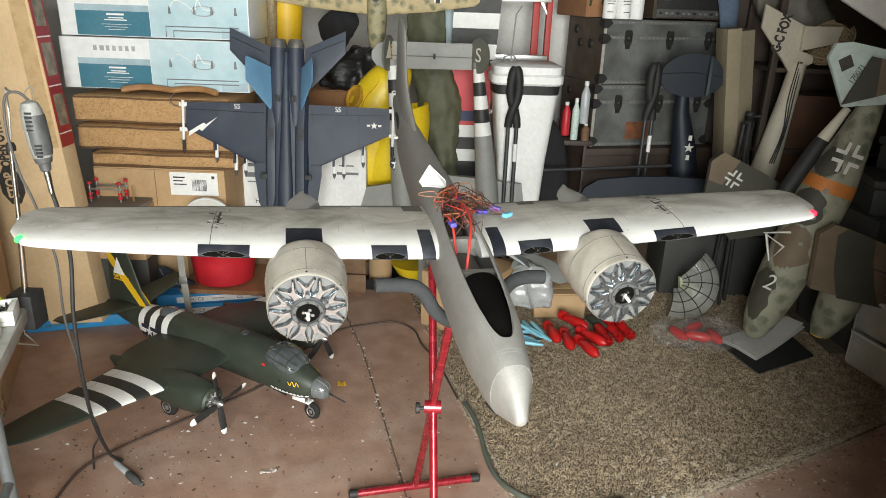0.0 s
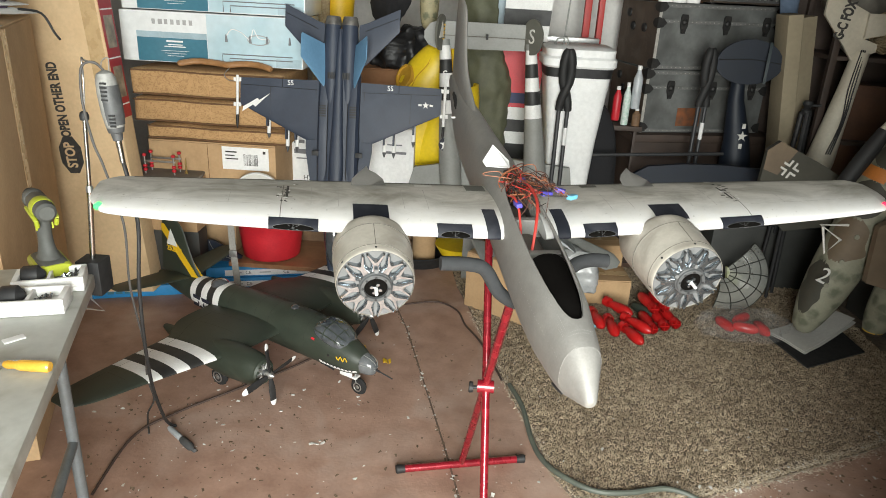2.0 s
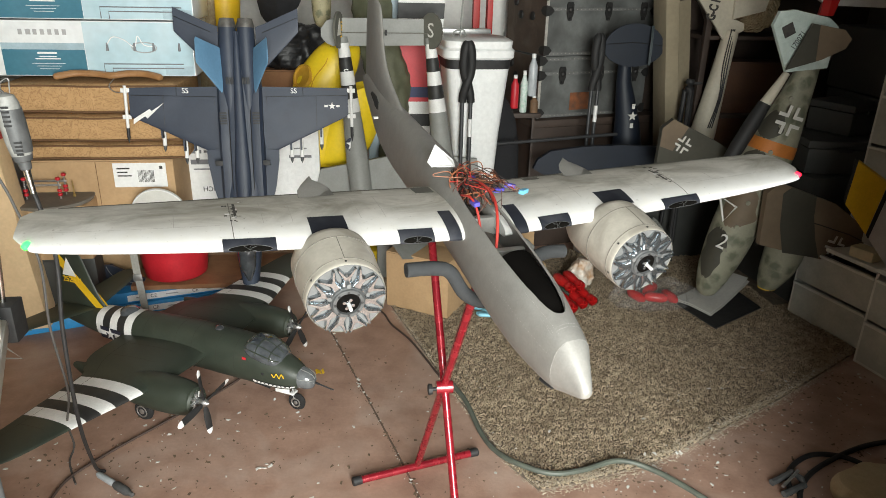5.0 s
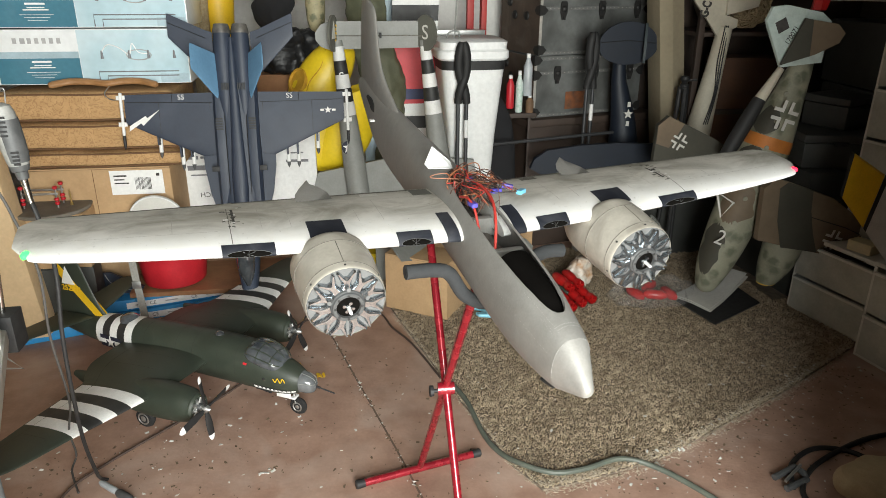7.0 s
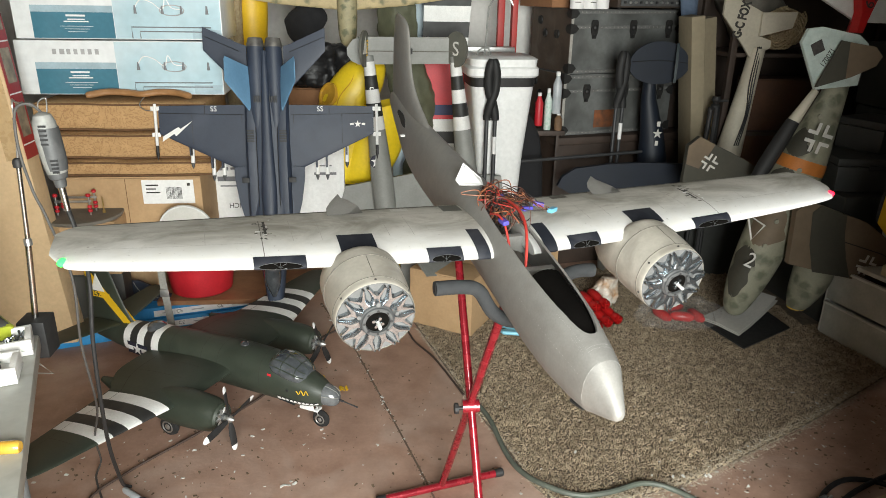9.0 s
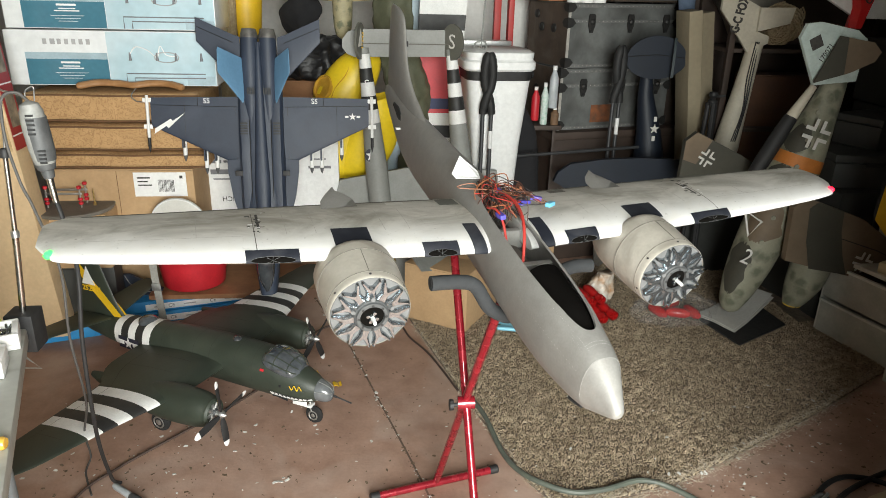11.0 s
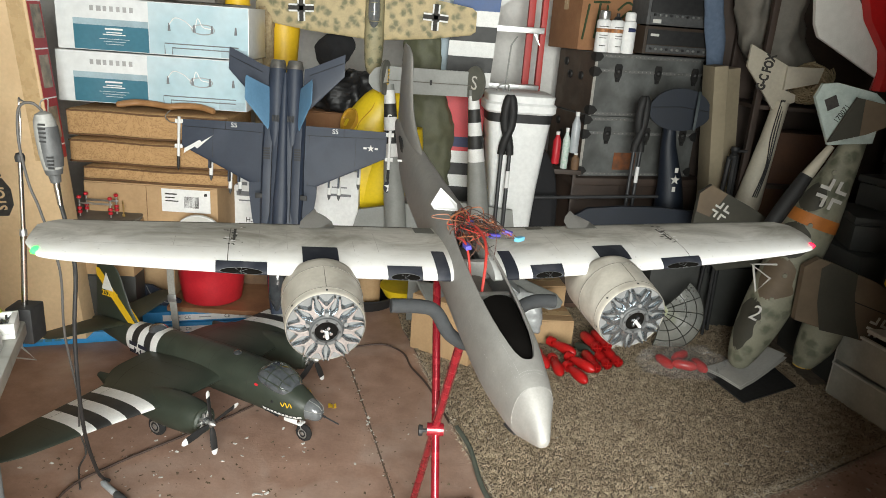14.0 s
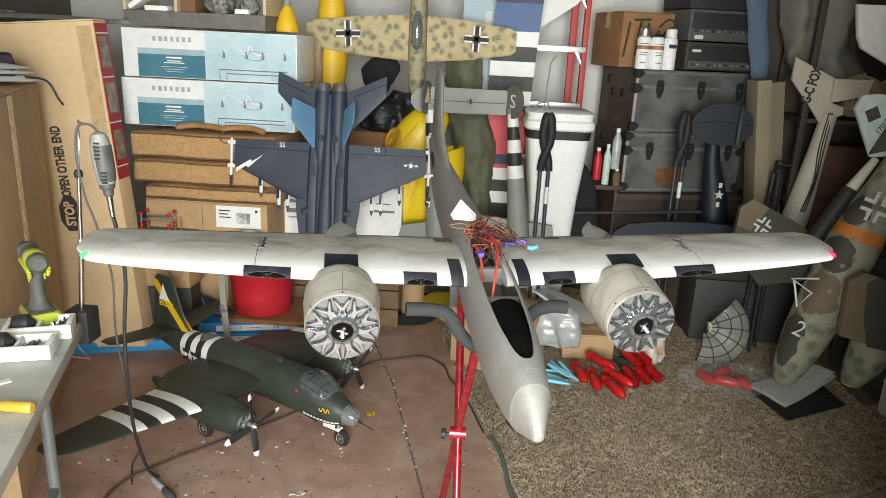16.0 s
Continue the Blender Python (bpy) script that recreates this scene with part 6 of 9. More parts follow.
# long flat blue boxes and orange board behind the bomber
for k, (a, b_, z, w_, mat_, lab_) in enumerate((((-1.75, 2.84), (-1.335, 2.968), 0.0, 0.09, M_BLUEBOX, "flat bright blue cardboard box on the floor"), ((-1.31, 3.013), (-0.75, 3.157), 0.0, 0.08, M_BLUEBOX, "flat blue and white cardboard box on the floor"), ((-1.30, 3.022), (-0.77, 3.160), 0.051, 0.075, M_BLUEBOX, "flat blue and white cardboard box on the floor"))):
    a, b_ = Vector((*a, z)), Vector((*b_, z))
    L = (b_ - a).length
    t = thing("flat_box", Matrix.Translation((a + b_) / 2) @ Matrix.Rotation(math.atan2((b_ - a).y, (b_ - a).x), 4, "Z"), lab_, "flat box", "flat boxes")
    part("body", Geo().box((-L / 2, -w_, 0), (L / 2, w_, 0.048), 0.002), mat_, t)
    if k:
        part("side_panel", Geo().box((-L / 2 + 0.12, -w_ - 0.001, 0.006), (L / 2 - 0.03, -w_ - 0.0003, 0.034)), M_PAPER, t, "white printed side")
        for x in (-0.05, 0.12):
            lettering("mark", "CE", 0.022, facing(x, -w_ - 0.0012, 0.02), M_INK2, t)
        bars("print_bar", facing(0, -w_ - 0.0012, 0.018), [(0.0, 0.0, 0.05, 0.005), (0.17, 0.0, 0.05, 0.005), (-0.12, 0.0, 0.04, 0.005)], M_INKPALE, t)
    else:
        bars("print_bar", facing(0, -w_ - 0.0012, 0.024), [(-0.18 + 0.035 * i, -0.006, 0.026, 0.012) for i in range(6)], M_TEAL, t)
navy = thing("model_wing", pose(-1.47, 3.05, 0.0), "dark navy model wing with an orange roundel behind the boxes", "model wing")
g = Geo()
g.m = facing(0, 0, 0.0, 0)
part("panel", g.prism([(-0.36, 0.0, 0), (0.11, 0.0, 0), (0.11, 0.108, 0), (0.36, 0.108, 0), (0.37, 0.135, 0), (0.24, 0.205, 0), (0.08, 0.20, 0), (-0.36, 0.165, 0)], (0, 0, 0.014)), M_JETNAVY, navy)
g = Geo()
g.m = facing(-0.075, -0.0145, 0.115, 0)
part("roundel", g.prism([(0.085 * math.cos(a), 0.062 * math.sin(a), 0) for a in [2 * math.pi * i / 36 for i in range(36)]], (0, 0, 0.002)), M_ORANGEWOOD, navy, "orange-brown oval roundel")
part("pale_line", Geo().tube([(-0.075 + 0.09 * math.cos(a), -0.0155, 0.115 + 0.066 * math.sin(a)) for a in [math.pi * (-0.15 + 1.0 * i / 20) for i in range(21)]], 0.0016, 5), M_GREYPAINT, navy)
part("pale_line", Geo().tube(smooth_curve([(0.22, -0.0155, 0.20), (0.24, -0.0155, 0.16), (0.29, -0.0155, 0.13), (0.36, -0.0155, 0.115)], 6), 0.002, 5), M_GREYPAINT, navy)
strap = thing("strap", pose(0, 0, 0), "grey webbing strap with a metal buckle hanging down", "strap")
g = Geo()
pts = smooth_curve([(-1.058, 2.805, 0.42), (-1.055, 2.80, 0.3), (-1.047, 2.795, 0.2), (-1.044, 2.80, 0.127), (-1.04, 2.81, 0.006)], 6)
g.loft([[p + Vector((-0.014, 0, 0)), p + Vector((0.014, 0, 0)), p + Vector((0.014, 0.003, 0)), p + Vector((-0.014, 0.003, 0))] for p in pts])
part("webbing", g, M_STRAP, strap)
part("buckle", Geo().box((-1.068, 2.789, 0.235), (-1.034, 2.795, 0.265), 0.002), M_STEEL, strap, "bright metal buckle")

# ---- the white table ----
TH = 0.66
TABLE = Matrix.Translation((-0.98, 1.65, 0)) @ Matrix.Rotation(radians(19.8), 4, "Z")
table = thing("folding_table", TABLE, "white folding table with a stained, worn top", "table")
part("tabletop", Geo().box((-0.75, -1.5, TH - 0.035), (0, 0.06, TH), 0.006), M_TABLE, table, "white laminate top")
for x, y in ((-0.08, -0.12), (-0.68, -0.12), (-0.08, -1.2), (-0.68, -1.2)):
    part("leg", Geo().cyl((x, y, 0), (x, y, TH - 0.035), 0.014, n=14), M_LEGGREY, table, "grey tube leg")
part("leg_brace", Geo().cyl((-0.08, -0.12, 0.25), (-0.08, -1.2, 0.25), 0.012, n=12), M_LEGGREY, table)
for k, (x, y, r) in enumerate(((-0.081, -0.072, 3), (-0.098, -0.185, -2))):
    tr = thing("foam_tray", TABLE @ pose(x, y, TH + 0.001, 0, 0, r), "white foam tray holding black and metal motor parts", "parts tray", "motor trays")
    g = Geo().box((-0.075, -0.042, 0), (0.075, 0.042, 0.012), 0.003)
    part("tray_base", g, M_FOAMWHITE, tr)
    for lo, hi in (((-0.075, -0.042, 0.012), (0.075, -0.032, 0.036)), ((-0.075, 0.032, 0.012), (0.075, 0.042, 0.036)), ((-0.075, -0.032, 0.012), (-0.062, 0.032, 0.036)), ((0.062, -0.032, 0.012), (0.075, 0.032, 0.036)), ((-0.004, -0.032, 0.012), (0.004, 0.032, 0.034))):
        part("tray_wall", Geo().box(lo, hi, 0.003), M_FOAMWHITE, tr)
    part("motor", Geo().lathe((-0.058, 0, 0.034), (1, 0, 0), [(0, 0.018), (0.006, 0.022), (0.035, 0.022), (0.04, 0.016), (0.05, 0.006)], 20), M_BLACK, tr, "black motor")
    g = Geo()
    rq = random.Random(k)
    for i in range(9):
        p = (rq.uniform(0.015, 0.055), rq.uniform(-0.02, 0.02), 0.018)
        part("metal_fitting", Geo().lathe(p, (rq.uniform(-1, 1), rq.uniform(-1, 1), 0.6), [(0, 0.006), (0.004, 0.006), (0.005, 0.003), (0.018, 0.003)], 8), M_CHROME, tr, "bright metal fitting")
# cordless drill standing on its battery
drill = thing("cordless_drill", TABLE @ pose(-0.095, 0.0, TH + 0.001, 0, 0, 25) @ Matrix.Scale(0.9, 4), "lime green and grey cordless drill standing on its battery", "drill")
part("battery", Geo().loft([oval(*r, 28, 3.5) for r in ((0.058, 0.034, 0.052, 0.006), (0.05, 0.04, 0.056, 0.002), (-0.05, 0.04, 0.056, 0.002), (-0.058, 0.034, 0.052, 0.006))]), M_DRILLGREY, drill, "dark grey battery")
part("battery_band", Geo().loft([oval(*r, 28, 3.5) for r in ((0.061, 0.037, 0.050, 0.018), (0.053, 0.043, 0.053, 0.014), (-0.053, 0.043, 0.053, 0.014), (-0.061, 0.037, 0.050, 0.018))]), M_LIME, drill, "lime green battery band")
gr = lambda z, cy, hx, hy: [(hx * math.cos(a), cy + hy * math.sin(a), z) for a in [2 * math.pi * i / 20 for i in range(20)]]
part("grip", Geo().loft([gr(*r) for r in spread([(0.055, 0.0, 0.03, 0.04), (0.075, 0.004, 0.022, 0.03), (0.11, 0.006, 0.018, 0.023), (0.15, 0.0, 0.019, 0.026), (0.175, -0.004, 0.024, 0.034)], 5)]), M_DRILLGREY, drill, "rubbery grey grip")
part("motor_housing", Geo().lathe((0, -0.065, 0.195), (0, 1, 0.05), [(0, 0.018), (0.008, 0.025), (0.05, 0.028), (0.1, 0.0275), (0.115, 0.024)], 26), M_DRILLGREY, drill, "dark grey motor housing")
part("housing_cap", Geo().lathe((0, -0.066, 0.195), (0, 1, 0.05), [(0.034, 0.0275), (0.037, 0.0292), (0.062, 0.0298), (0.066, 0.0285)], 26), M_LIME, drill, "lime green collar")
for s in (-1, 1):
    part("lime_strip", Geo().tube(smooth_curve([(s * 0.027, 0.03, 0.19), (s * 0.0275, -0.01, 0.185), (s * 0.025, -0.045, 0.175), (s * 0.022, -0.04, 0.155)], 5), 0.006, 8), M_LIME, drill, "lime green side strip")
part("clutch_ring", Geo().lathe((0, 0.05, 0.2), (0, 1, 0.05), [(0, 0.026), (0.004, 0.028), (0.024, 0.027), (0.028, 0.022)], 20), M_DRILLGREY, drill)
part("chuck", Geo().lathe((0, 0.078, 0.2015), (0, 1, 0.05), [(0, 0.02), (0.02, 0.021), (0.034, 0.016), (0.05, 0.008), (0.052, 0.004)], 20), M_BLACK, drill, "black chuck")
for s in (-1, 1):
    for z in (0.135, 0.165):
        part("lime_inlay", Geo().box((s * 0.0195 - 0.002, -0.012, z), (s * 0.0195 + 0.002, -0.004, z + 0.018), 0.001), M_LIME, drill)
# screwdriver, yellow strap, oddments on the table
scr = thing("screwdriver", TABLE @ pose(-0.055, -0.46, TH + 0.012, 0, 0, -18), "screwdriver with a clear amber handle", "screwdriver")
part("handle", Geo().lathe((0.055, 0, 0), (-1, 0, 0), [(0, 0.009), (0.004, 0.0115), (0.055, 0.0115), (0.065, 0.008), (0.08, 0.009), (0.088, 0.006)], 12), M_AMBER, scr, "amber plastic handle")
part("shank", Geo().cyl((-0.032, 0, 0), (-0.15, 0, 0), 0.0032, n=10), M_STEEL, scr)
for x, y, L, W, H, r, mt, nm, lb in ((-0.2, -0.30, 0.12, 0.03, 0.012, 10, M_BLACK, "tool_piece", "small black tool piece lying on the table"), (-0.1, -0.27, 0.04, 0.02, 0.003, 30, M_PAPER, "paper_scrap", "scrap of white paper on the table"), (-0.25, -0.46, 0.2, 0.02, 0.004, 4, M_CREAM, "ruler", "cream plastic ruler with worn print"), (-0.16, -0.52, 0.16, 0.03, 0.004, -6, M_CREAM, "ruler", "cream plastic strip with worn print"), (-0.28, -0.2, 0.1, 0.05, 0.03, 25, M_WBROWN, "tool_piece", "brown tool pouch lying on the table"), (-0.3, -0.1, 0.12, 0.06, 0.035, -20, M_GUNMETAL, "tool_piece", "grey metal tool lying on the table")):
    ob = part(nm, Geo().box((-L / 2, -W / 2, 0), (L / 2, W / 2, H), min(H * 0.3, 0.004)), mt)
    ob.matrix_world = TABLE @ pose(x, y - 0.06, TH + 0.0005, 0, 0, r)
    tagged(ob, lb, nm.replace("_", " "))
rt = random.Random(21)
for k in range(26):
    x, y = rt.uniform(-0.5, -0.03), rt.uniform(-0.95, 0.0)
    if x > -0.2 and y > -0.24:
        continue
    kind = k % 4
    if kind == 0:
        g = Geo().cyl((-0.035, 0, 0.004), (0.035, 0, 0.004), 0.004, 0.003, 8)
        nm, mt, lb = "screwdriver_bit", M_STEEL, "steel driver bit lying on the worn table"
    elif kind == 1:
        g = Geo().lathe((0, 0, 0), (0, 0, 1), [(0, 0.008), (0.006, 0.008), (0.006, 0.004), (0.0, 0.004)], 10)
        nm, mt, lb = "washer", M_GUNMETAL, "small dark washer on the worn table"
    elif kind == 2:
        g = Geo().prism([(-0.03, -0.012, 0), (0.02, -0.014, 0), (0.03, 0.01, 0), (-0.02, 0.015, 0)], (0, 0, 0.002))
        nm, mt, lb = "plastic_offcut", rt.choice((M_OLIVE2, M_CREAM, M_GREYPAINT)), "thin plastic offcut lying on the table"
    else:
        g = Geo().tube(smooth_curve([(-0.05, 0, 0.003), (-0.02, 0.02, 0.003), (0.02, -0.01, 0.003), (0.05, 0.015, 0.003)], 5), 0.0018, 6)
        nm, mt, lb = "wire_piece", rt.choice((M_WRED, M_WBLACK, M_WBROWN)), "short piece of insulated wire on the table"
    ob = part(nm, g, mt)
    ob.matrix_world = TABLE @ pose(x, y, TH + 0.0008, 0, 0, rt.uniform(0, 360))
    tagged(ob, lb, nm.replace("_", " "), "table oddments")
# rotary tool hanging from a clamped pole
PX, PY = -0.992, 1.67
hangar = thing("rotary_tool_stand", pose(PX, PY, 0), "chrome telescopic pole clamped to the table edge", "tool stand")
part("clamp", Geo().box((-0.03, -0.03, 0.60), (0.03, 0.03, 0.69), 0.004), M_BLACK, hangar, "black plastic table clamp")
part("clamp_screw", Geo().tube([(-0.005, -0.02, 0.60), (-0.005, -0.02, 0.585), (0.03, -0.03, 0.56), (-0.02, -0.03, 0.563)], 0.0025, 6), M_STEEL, hangar)
part("pole_lower", Geo().cyl((0, 0, 0.68), (0.018, 0.0, 0.875), 0.007, n=14), M_CHROMEP, hangar, "chrome pole")
part("pole_collar", Geo().lathe((0.018, 0, 0.865), (0, 0, 1), [(0, 0.0085), (0.012, 0.0085), (0.016, 0.0065)], 14), M_STEEL, hangar)
part("pole_upper", Geo().cyl((0.018, 0, 0.87), (0.03, 0, 1.05), 0.0052, n=14), M_CHROMEP, hangar)
part("pole_cap", Geo().lathe((0.03, 0, 1.04), (0, 0, 1), [(0, 0.010), (0.010, 0.011), (0.018, 0.008), (0.02, 0.003)], 14), M_BLACK, hangar, "black pole cap")
part("hook_wire", Geo().tube(smooth_curve([(0.03, 0, 1.05), (0.04, 0.0, 1.13), (0.042, 0.0, 1.178), (0.06, -0.02, 1.178), (0.10, -0.035, 1.172), (0.108, -0.04, 1.165)], 6), 0.0022, 7), M_STEEL, hangar)
rot = thing("rotary_tool", pose(-0.868, 1.63, 0, 0, 0, 0), "grey rotary tool hanging from a wire hook with black flexible shaft", "rotary tool")
ax = Vector((0.09, 0.0, -1)).normalized()
top = Vector((-0.012, 0, 1.162))
part("body", Geo().lathe(top, ax, [(0, 0.006), (0.006, 0.017), (0.02, 0.022), (0.05, 0.024), (0.09, 0.0235), (0.115, 0.021), (0.125, 0.0195)], 22), M_TOOLGREY, rot, "pale grey moulded body")
part("body_grip", Geo().loft([[tuple(top + ax * d + Vector((r * math.cos(a), r * math.sin(a), 0))) for a in [radians(v) for v in range(-100, 61, 10)]] for d, r in ((0.03, 0.0246), (0.06, 0.0252), (0.10, 0.0245), (0.118, 0.022))], cap=False, closed=False), M_GUNMETAL, rot, "dark rubber grip inlay")
part("nose_ring", Geo().lathe(top + ax * 0.125, ax, [(0, 0.0195), (0.012, 0.017), (0.014, 0.013), (0.03, 0.011), (0.032, 0.008)], 20), M_GUNMETAL, rot, "dark nose ring")
part("shaft_ferrule", Geo().lathe(top + ax * 0.157, ax, [(0, 0.0075), (0.03, 0.0065), (0.05, 0.006)], 14), M_CHROMEP, rot, "bright ferrule")
for k in range(5):
    part("vent", Geo().box((-0.012, -0.0252, 1.135 - 0.009 * k), (0.002, -0.0225, 1.139 - 0.009 * k)), M_BLACK, rot)
for k in range(4):
    part("vent", Geo().box((-0.001 + 0.0005 * k, -0.0245, 1.065 - 0.008 * k), (0.013, -0.0215, 1.069 - 0.008 * k)), M_BLACK, rot)
part("hanging_loop", Geo().tube(smooth_curve([top + Vector((-0.004, 0, 0)), top + Vector((0.0, -0.004, 0.02)), top + Vector((0.016, -0.005, 0.028)), top + Vector((0.012, 0, 0.0))], 5), 0.0014, 6), M_STEEL, rot)
part("power_cord", Geo().tube(smooth_curve([top + Vector((0, 0, 0.0)), top + Vector((-0.016, -0.01, 0.018)), top + Vector((-0.042, -0.015, 0.004)), top + Vector((-0.046, -0.02, -0.07)), top + Vector((-0.034, -0.02, -0.16)), top + Vector((-0.022, -0.01, -0.22)), (-0.01, 0.0, 0.80), (-0.03, 0.03, 0.62), (-0.06, 0.12, 0.4), (-0.16, 0.3, 0.18), (-0.2, 0.4, 0.03), (-0.2, 0.35, 0.006), (-0.15, 0.25, 0.005)], 8), 0.003, 7), M_CORDGREY, rot, "grey power cord")
tip0 = top + ax * 0.2
flex = smooth_curve([tip0, tip0 + Vector((0.01, 0.0, -0.06)), (0.025, 0.0, 0.80), (0.01, 0.0, 0.65), (-0.005, 0.02, 0.48), (-0.03, 0.08, 0.30), (-0.06, 0.18, 0.13), (-0.09, 0.27, 0.035), (-0.08, 0.29, 0.012)], 8)
part("flexible_shaft", Geo().tube(flex, 0.0048, 9), M_BLACK, rot, "black flexible shaft")
h0 = Vector((-0.095, 0.275, 0.016))
hd = Vector((0.75, -0.62, 0)).normalized()
part("handpiece", Geo().lathe(h0, hd, [(0, 0.006), (0.01, 0.0095), (0.07, 0.0095), (0.08, 0.008)], 14), M_CLEARISH, rot, "bright handpiece")
part("handpiece_grip", Geo().lathe(h0 + hd * 0.08, hd, [(0, 0.009), (0.01, 0.0125), (0.055, 0.012), (0.066, 0.007), (0.08, 0.006)], 14), M_GUNMETAL, rot)


# ---- clutter along the back wall ----
def cross_mark(m, size, parent, dark=True):
    """A plain straight-armed cross with pale edges."""
    s = size
    if dark:
        for x0, y0, x1, y1 in ((-0.30, -1, 0.30, 1), (-1, -0.30, 1, 0.30)):
            flat_part("cross_edge", rect(x0 * s, y0 * s, x1 * s, y1 * s), 0.0012, m, M_WHITE, parent)
        for x0, y0, x1, y1 in ((-0.17, -1.03, 0.17, 1.03), (-1.03, -0.17, 1.03, 0.17)):
            flat_part("cross_bar", rect(x0 * s, y0 * s, x1 * s, y1 * s), 0.002, m, M_INK, parent)
    else:
        for sx in (-1, 1):
            for sy in (-1, 1):
                o = [(0.18, 0.18), (0.18, 1.0), (0.42, 1.0), (0.42, 0.42), (1.0, 0.42), (1.0, 0.18)]
                flat_part("cross_angle", [(sx * x * s, sy * y * s, 0) for x, y in o], 0.0015, m, M_OFFWHITE, parent)


# shelf plank with stones on top of the printed boxes
shelf = thing("wooden_tray", pose(-1.22, 3.2, 1.415, 0, 0, -1.5), "grey weathered wooden tray with upright dividers", "tray")
part("tray_board", Geo().box((-0.31, -0.15, 0.0), (0.31, 0.15, 0.062), 0.003), M_GREYWOOD, shelf)
for x in (-0.31, -0.085, 0.3):
    part("divider", Geo().box((x, -0.148, 0.0625), (x + 0.014, 0.15, 0.30), 0.002), M_PALEWOOD, shelf)
part("brown_book", Geo().box((-0.065, -0.13, 0.063), (0.0, 0.1, 0.26), 0.003), M_BROWNCARD, shelf)
for k, (x, y, r) in enumerate(((0.09, -0.07, 0.075), (0.215, -0.08, 0.045), (0.05, 0.04, 0.06))):
    g = Geo()
    bmesh.ops.create_icosphere(g.bm, subdivisions=3, radius=r)
    for v in g.bm.verts:
        v.co *= 1 + 0.28 * noise.noise(v.co * 22 + Vector((k * 7, 0, 0)))
    ob = part("stone", g, M_STONE, None)
    ob.matrix_world = pose(-1.22 + x, 3.2 + y, 1.48 + r * 0.82)
    tagged(ob, "rough dark speckled stone on the wooden tray", "stone", "stones")
for k, (x, r, w_) in enumerate(((-0.255, 34, 0.07), (-0.17, 3, 0.10), (0.2, 2, 0.06))):
    ob = part("white_card", Geo().box((-w_ / 2, -0.04, 0), (w_ / 2, 0.04, 0.02), 0.002), M_PAPER)
    ob.matrix_world = pose(-1.22 + x, 3.1, 1.4785 if k else 1.50, 0, -r if k == 0 else 0, 0)
    tagged(ob, "white printed card pack on the wooden tray", "card pack")
cone = thing("yellow_cone", pose(-0.865, 3.2, 1.416), "yellow plastic nose cone standing on the boxes", "cone")
part("shell", Geo().lathe((0, 0, 0), (0, 0, 1), [(0, 0.052), (0.03, 0.048), (0.075, 0.034), (0.105, 0.018), (0.112, 0.014)], 28), M_YELLOW, cone)
part("cap", Geo().lathe((0, 0, 0.108), (0, 0, 1), [(0, 0.016), (0.02, 0.016), (0.05, 0.008)], 16), M_GREYPAINT, cone)
# yellow fuselage nose hanging behind the jet
yn = thing("model_fuselage", pose(-0.755, 3.60, 1.13), "yellow model fuselage standing behind the jet", "model fuselage")
part("tube", Geo().loft([[(hw * math.cos(a), hd * math.sin(a), z) for a in [2 * math.pi * i / 28 for i in range(28)]] for z, hw, hd in spread([(-0.4, 0.05, 0.05), (0.0, 0.065, 0.06), (0.25, 0.078, 0.07), (0.5, 0.055, 0.05)], 5)]), M_YELLOW, yn)
part("base", Geo().cyl((0, 0, -1.13), (0, 0, -0.4), 0.03), M_YELLOW, yn)
# yellow open cowl, flesh-coloured peg
yc = thing("model_cowl", pose(-0.262, 3.45, 0.0), "large bright yellow model fuselage shell with open rim", "model fuselage")
ell = lambda cx, hw, hd, z, tilt=0.0, n=40: [(cx + hw * math.cos(a), hd * math.sin(a), z + tilt * math.cos(a)) for a in [2 * math.pi * i / n for i in range(n)]]
cup = [ell(*r) for r in spread([(-0.03, 0.05, 0.05, 0.52, 0.0), (-0.01, 0.12, 0.09, 0.56, 0.0), (0.03, 0.15, 0.11, 0.66, 0.01), (0.06, 0.145, 0.115, 0.78, 0.03), (0.072, 0.125, 0.11, 0.89, 0.03)], 6)]
part("shell", Geo().loft(cup + [ell(0.072, 0.118, 0.103, 0.892, 0.03), ell(0.06, 0.13, 0.105, 0.78, 0.03), ell(0.03, 0.135, 0.1, 0.66, 0.01)], cap=False), M_YELLOWB, yc)
part("shell_upper", Geo().loft([ell(*r) for r in spread([(-0.08, 0.10, 0.07, 0.53, 0.0), (-0.085, 0.135, 0.09, 0.60, 0.0), (-0.075, 0.14, 0.10, 0.76, 0.0), (-0.06, 0.135, 0.10, 0.90, 0.0), (-0.02, 0.125, 0.09, 0.99, 0.0), (0.015, 0.10, 0.07, 1.06, 0.0), (0.03, 0.06, 0.04, 1.10, 0.0)], 5)]), M_YELLOWB, yc)
for d_ in (-0.05, 0.06):
    part("shell_seam", Geo().tube(smooth_curve([(d_ * 1.6 - 0.05, -0.093, 0.80), (d_ * 1.4 - 0.03, -0.097, 0.93), (d_ + 0.01, -0.084, 1.01), (d_ * 0.7 + 0.02, -0.05, 1.08)], 6), 0.0022, 5), M_AMBER, yc)
g = Geo()
g.m = Matrix.Translation((-0.145, -0.062, 0.945)) @ Matrix.Rotation(radians(-50), 4, "Z") @ Matrix.Rotation(radians(68), 4, "X")
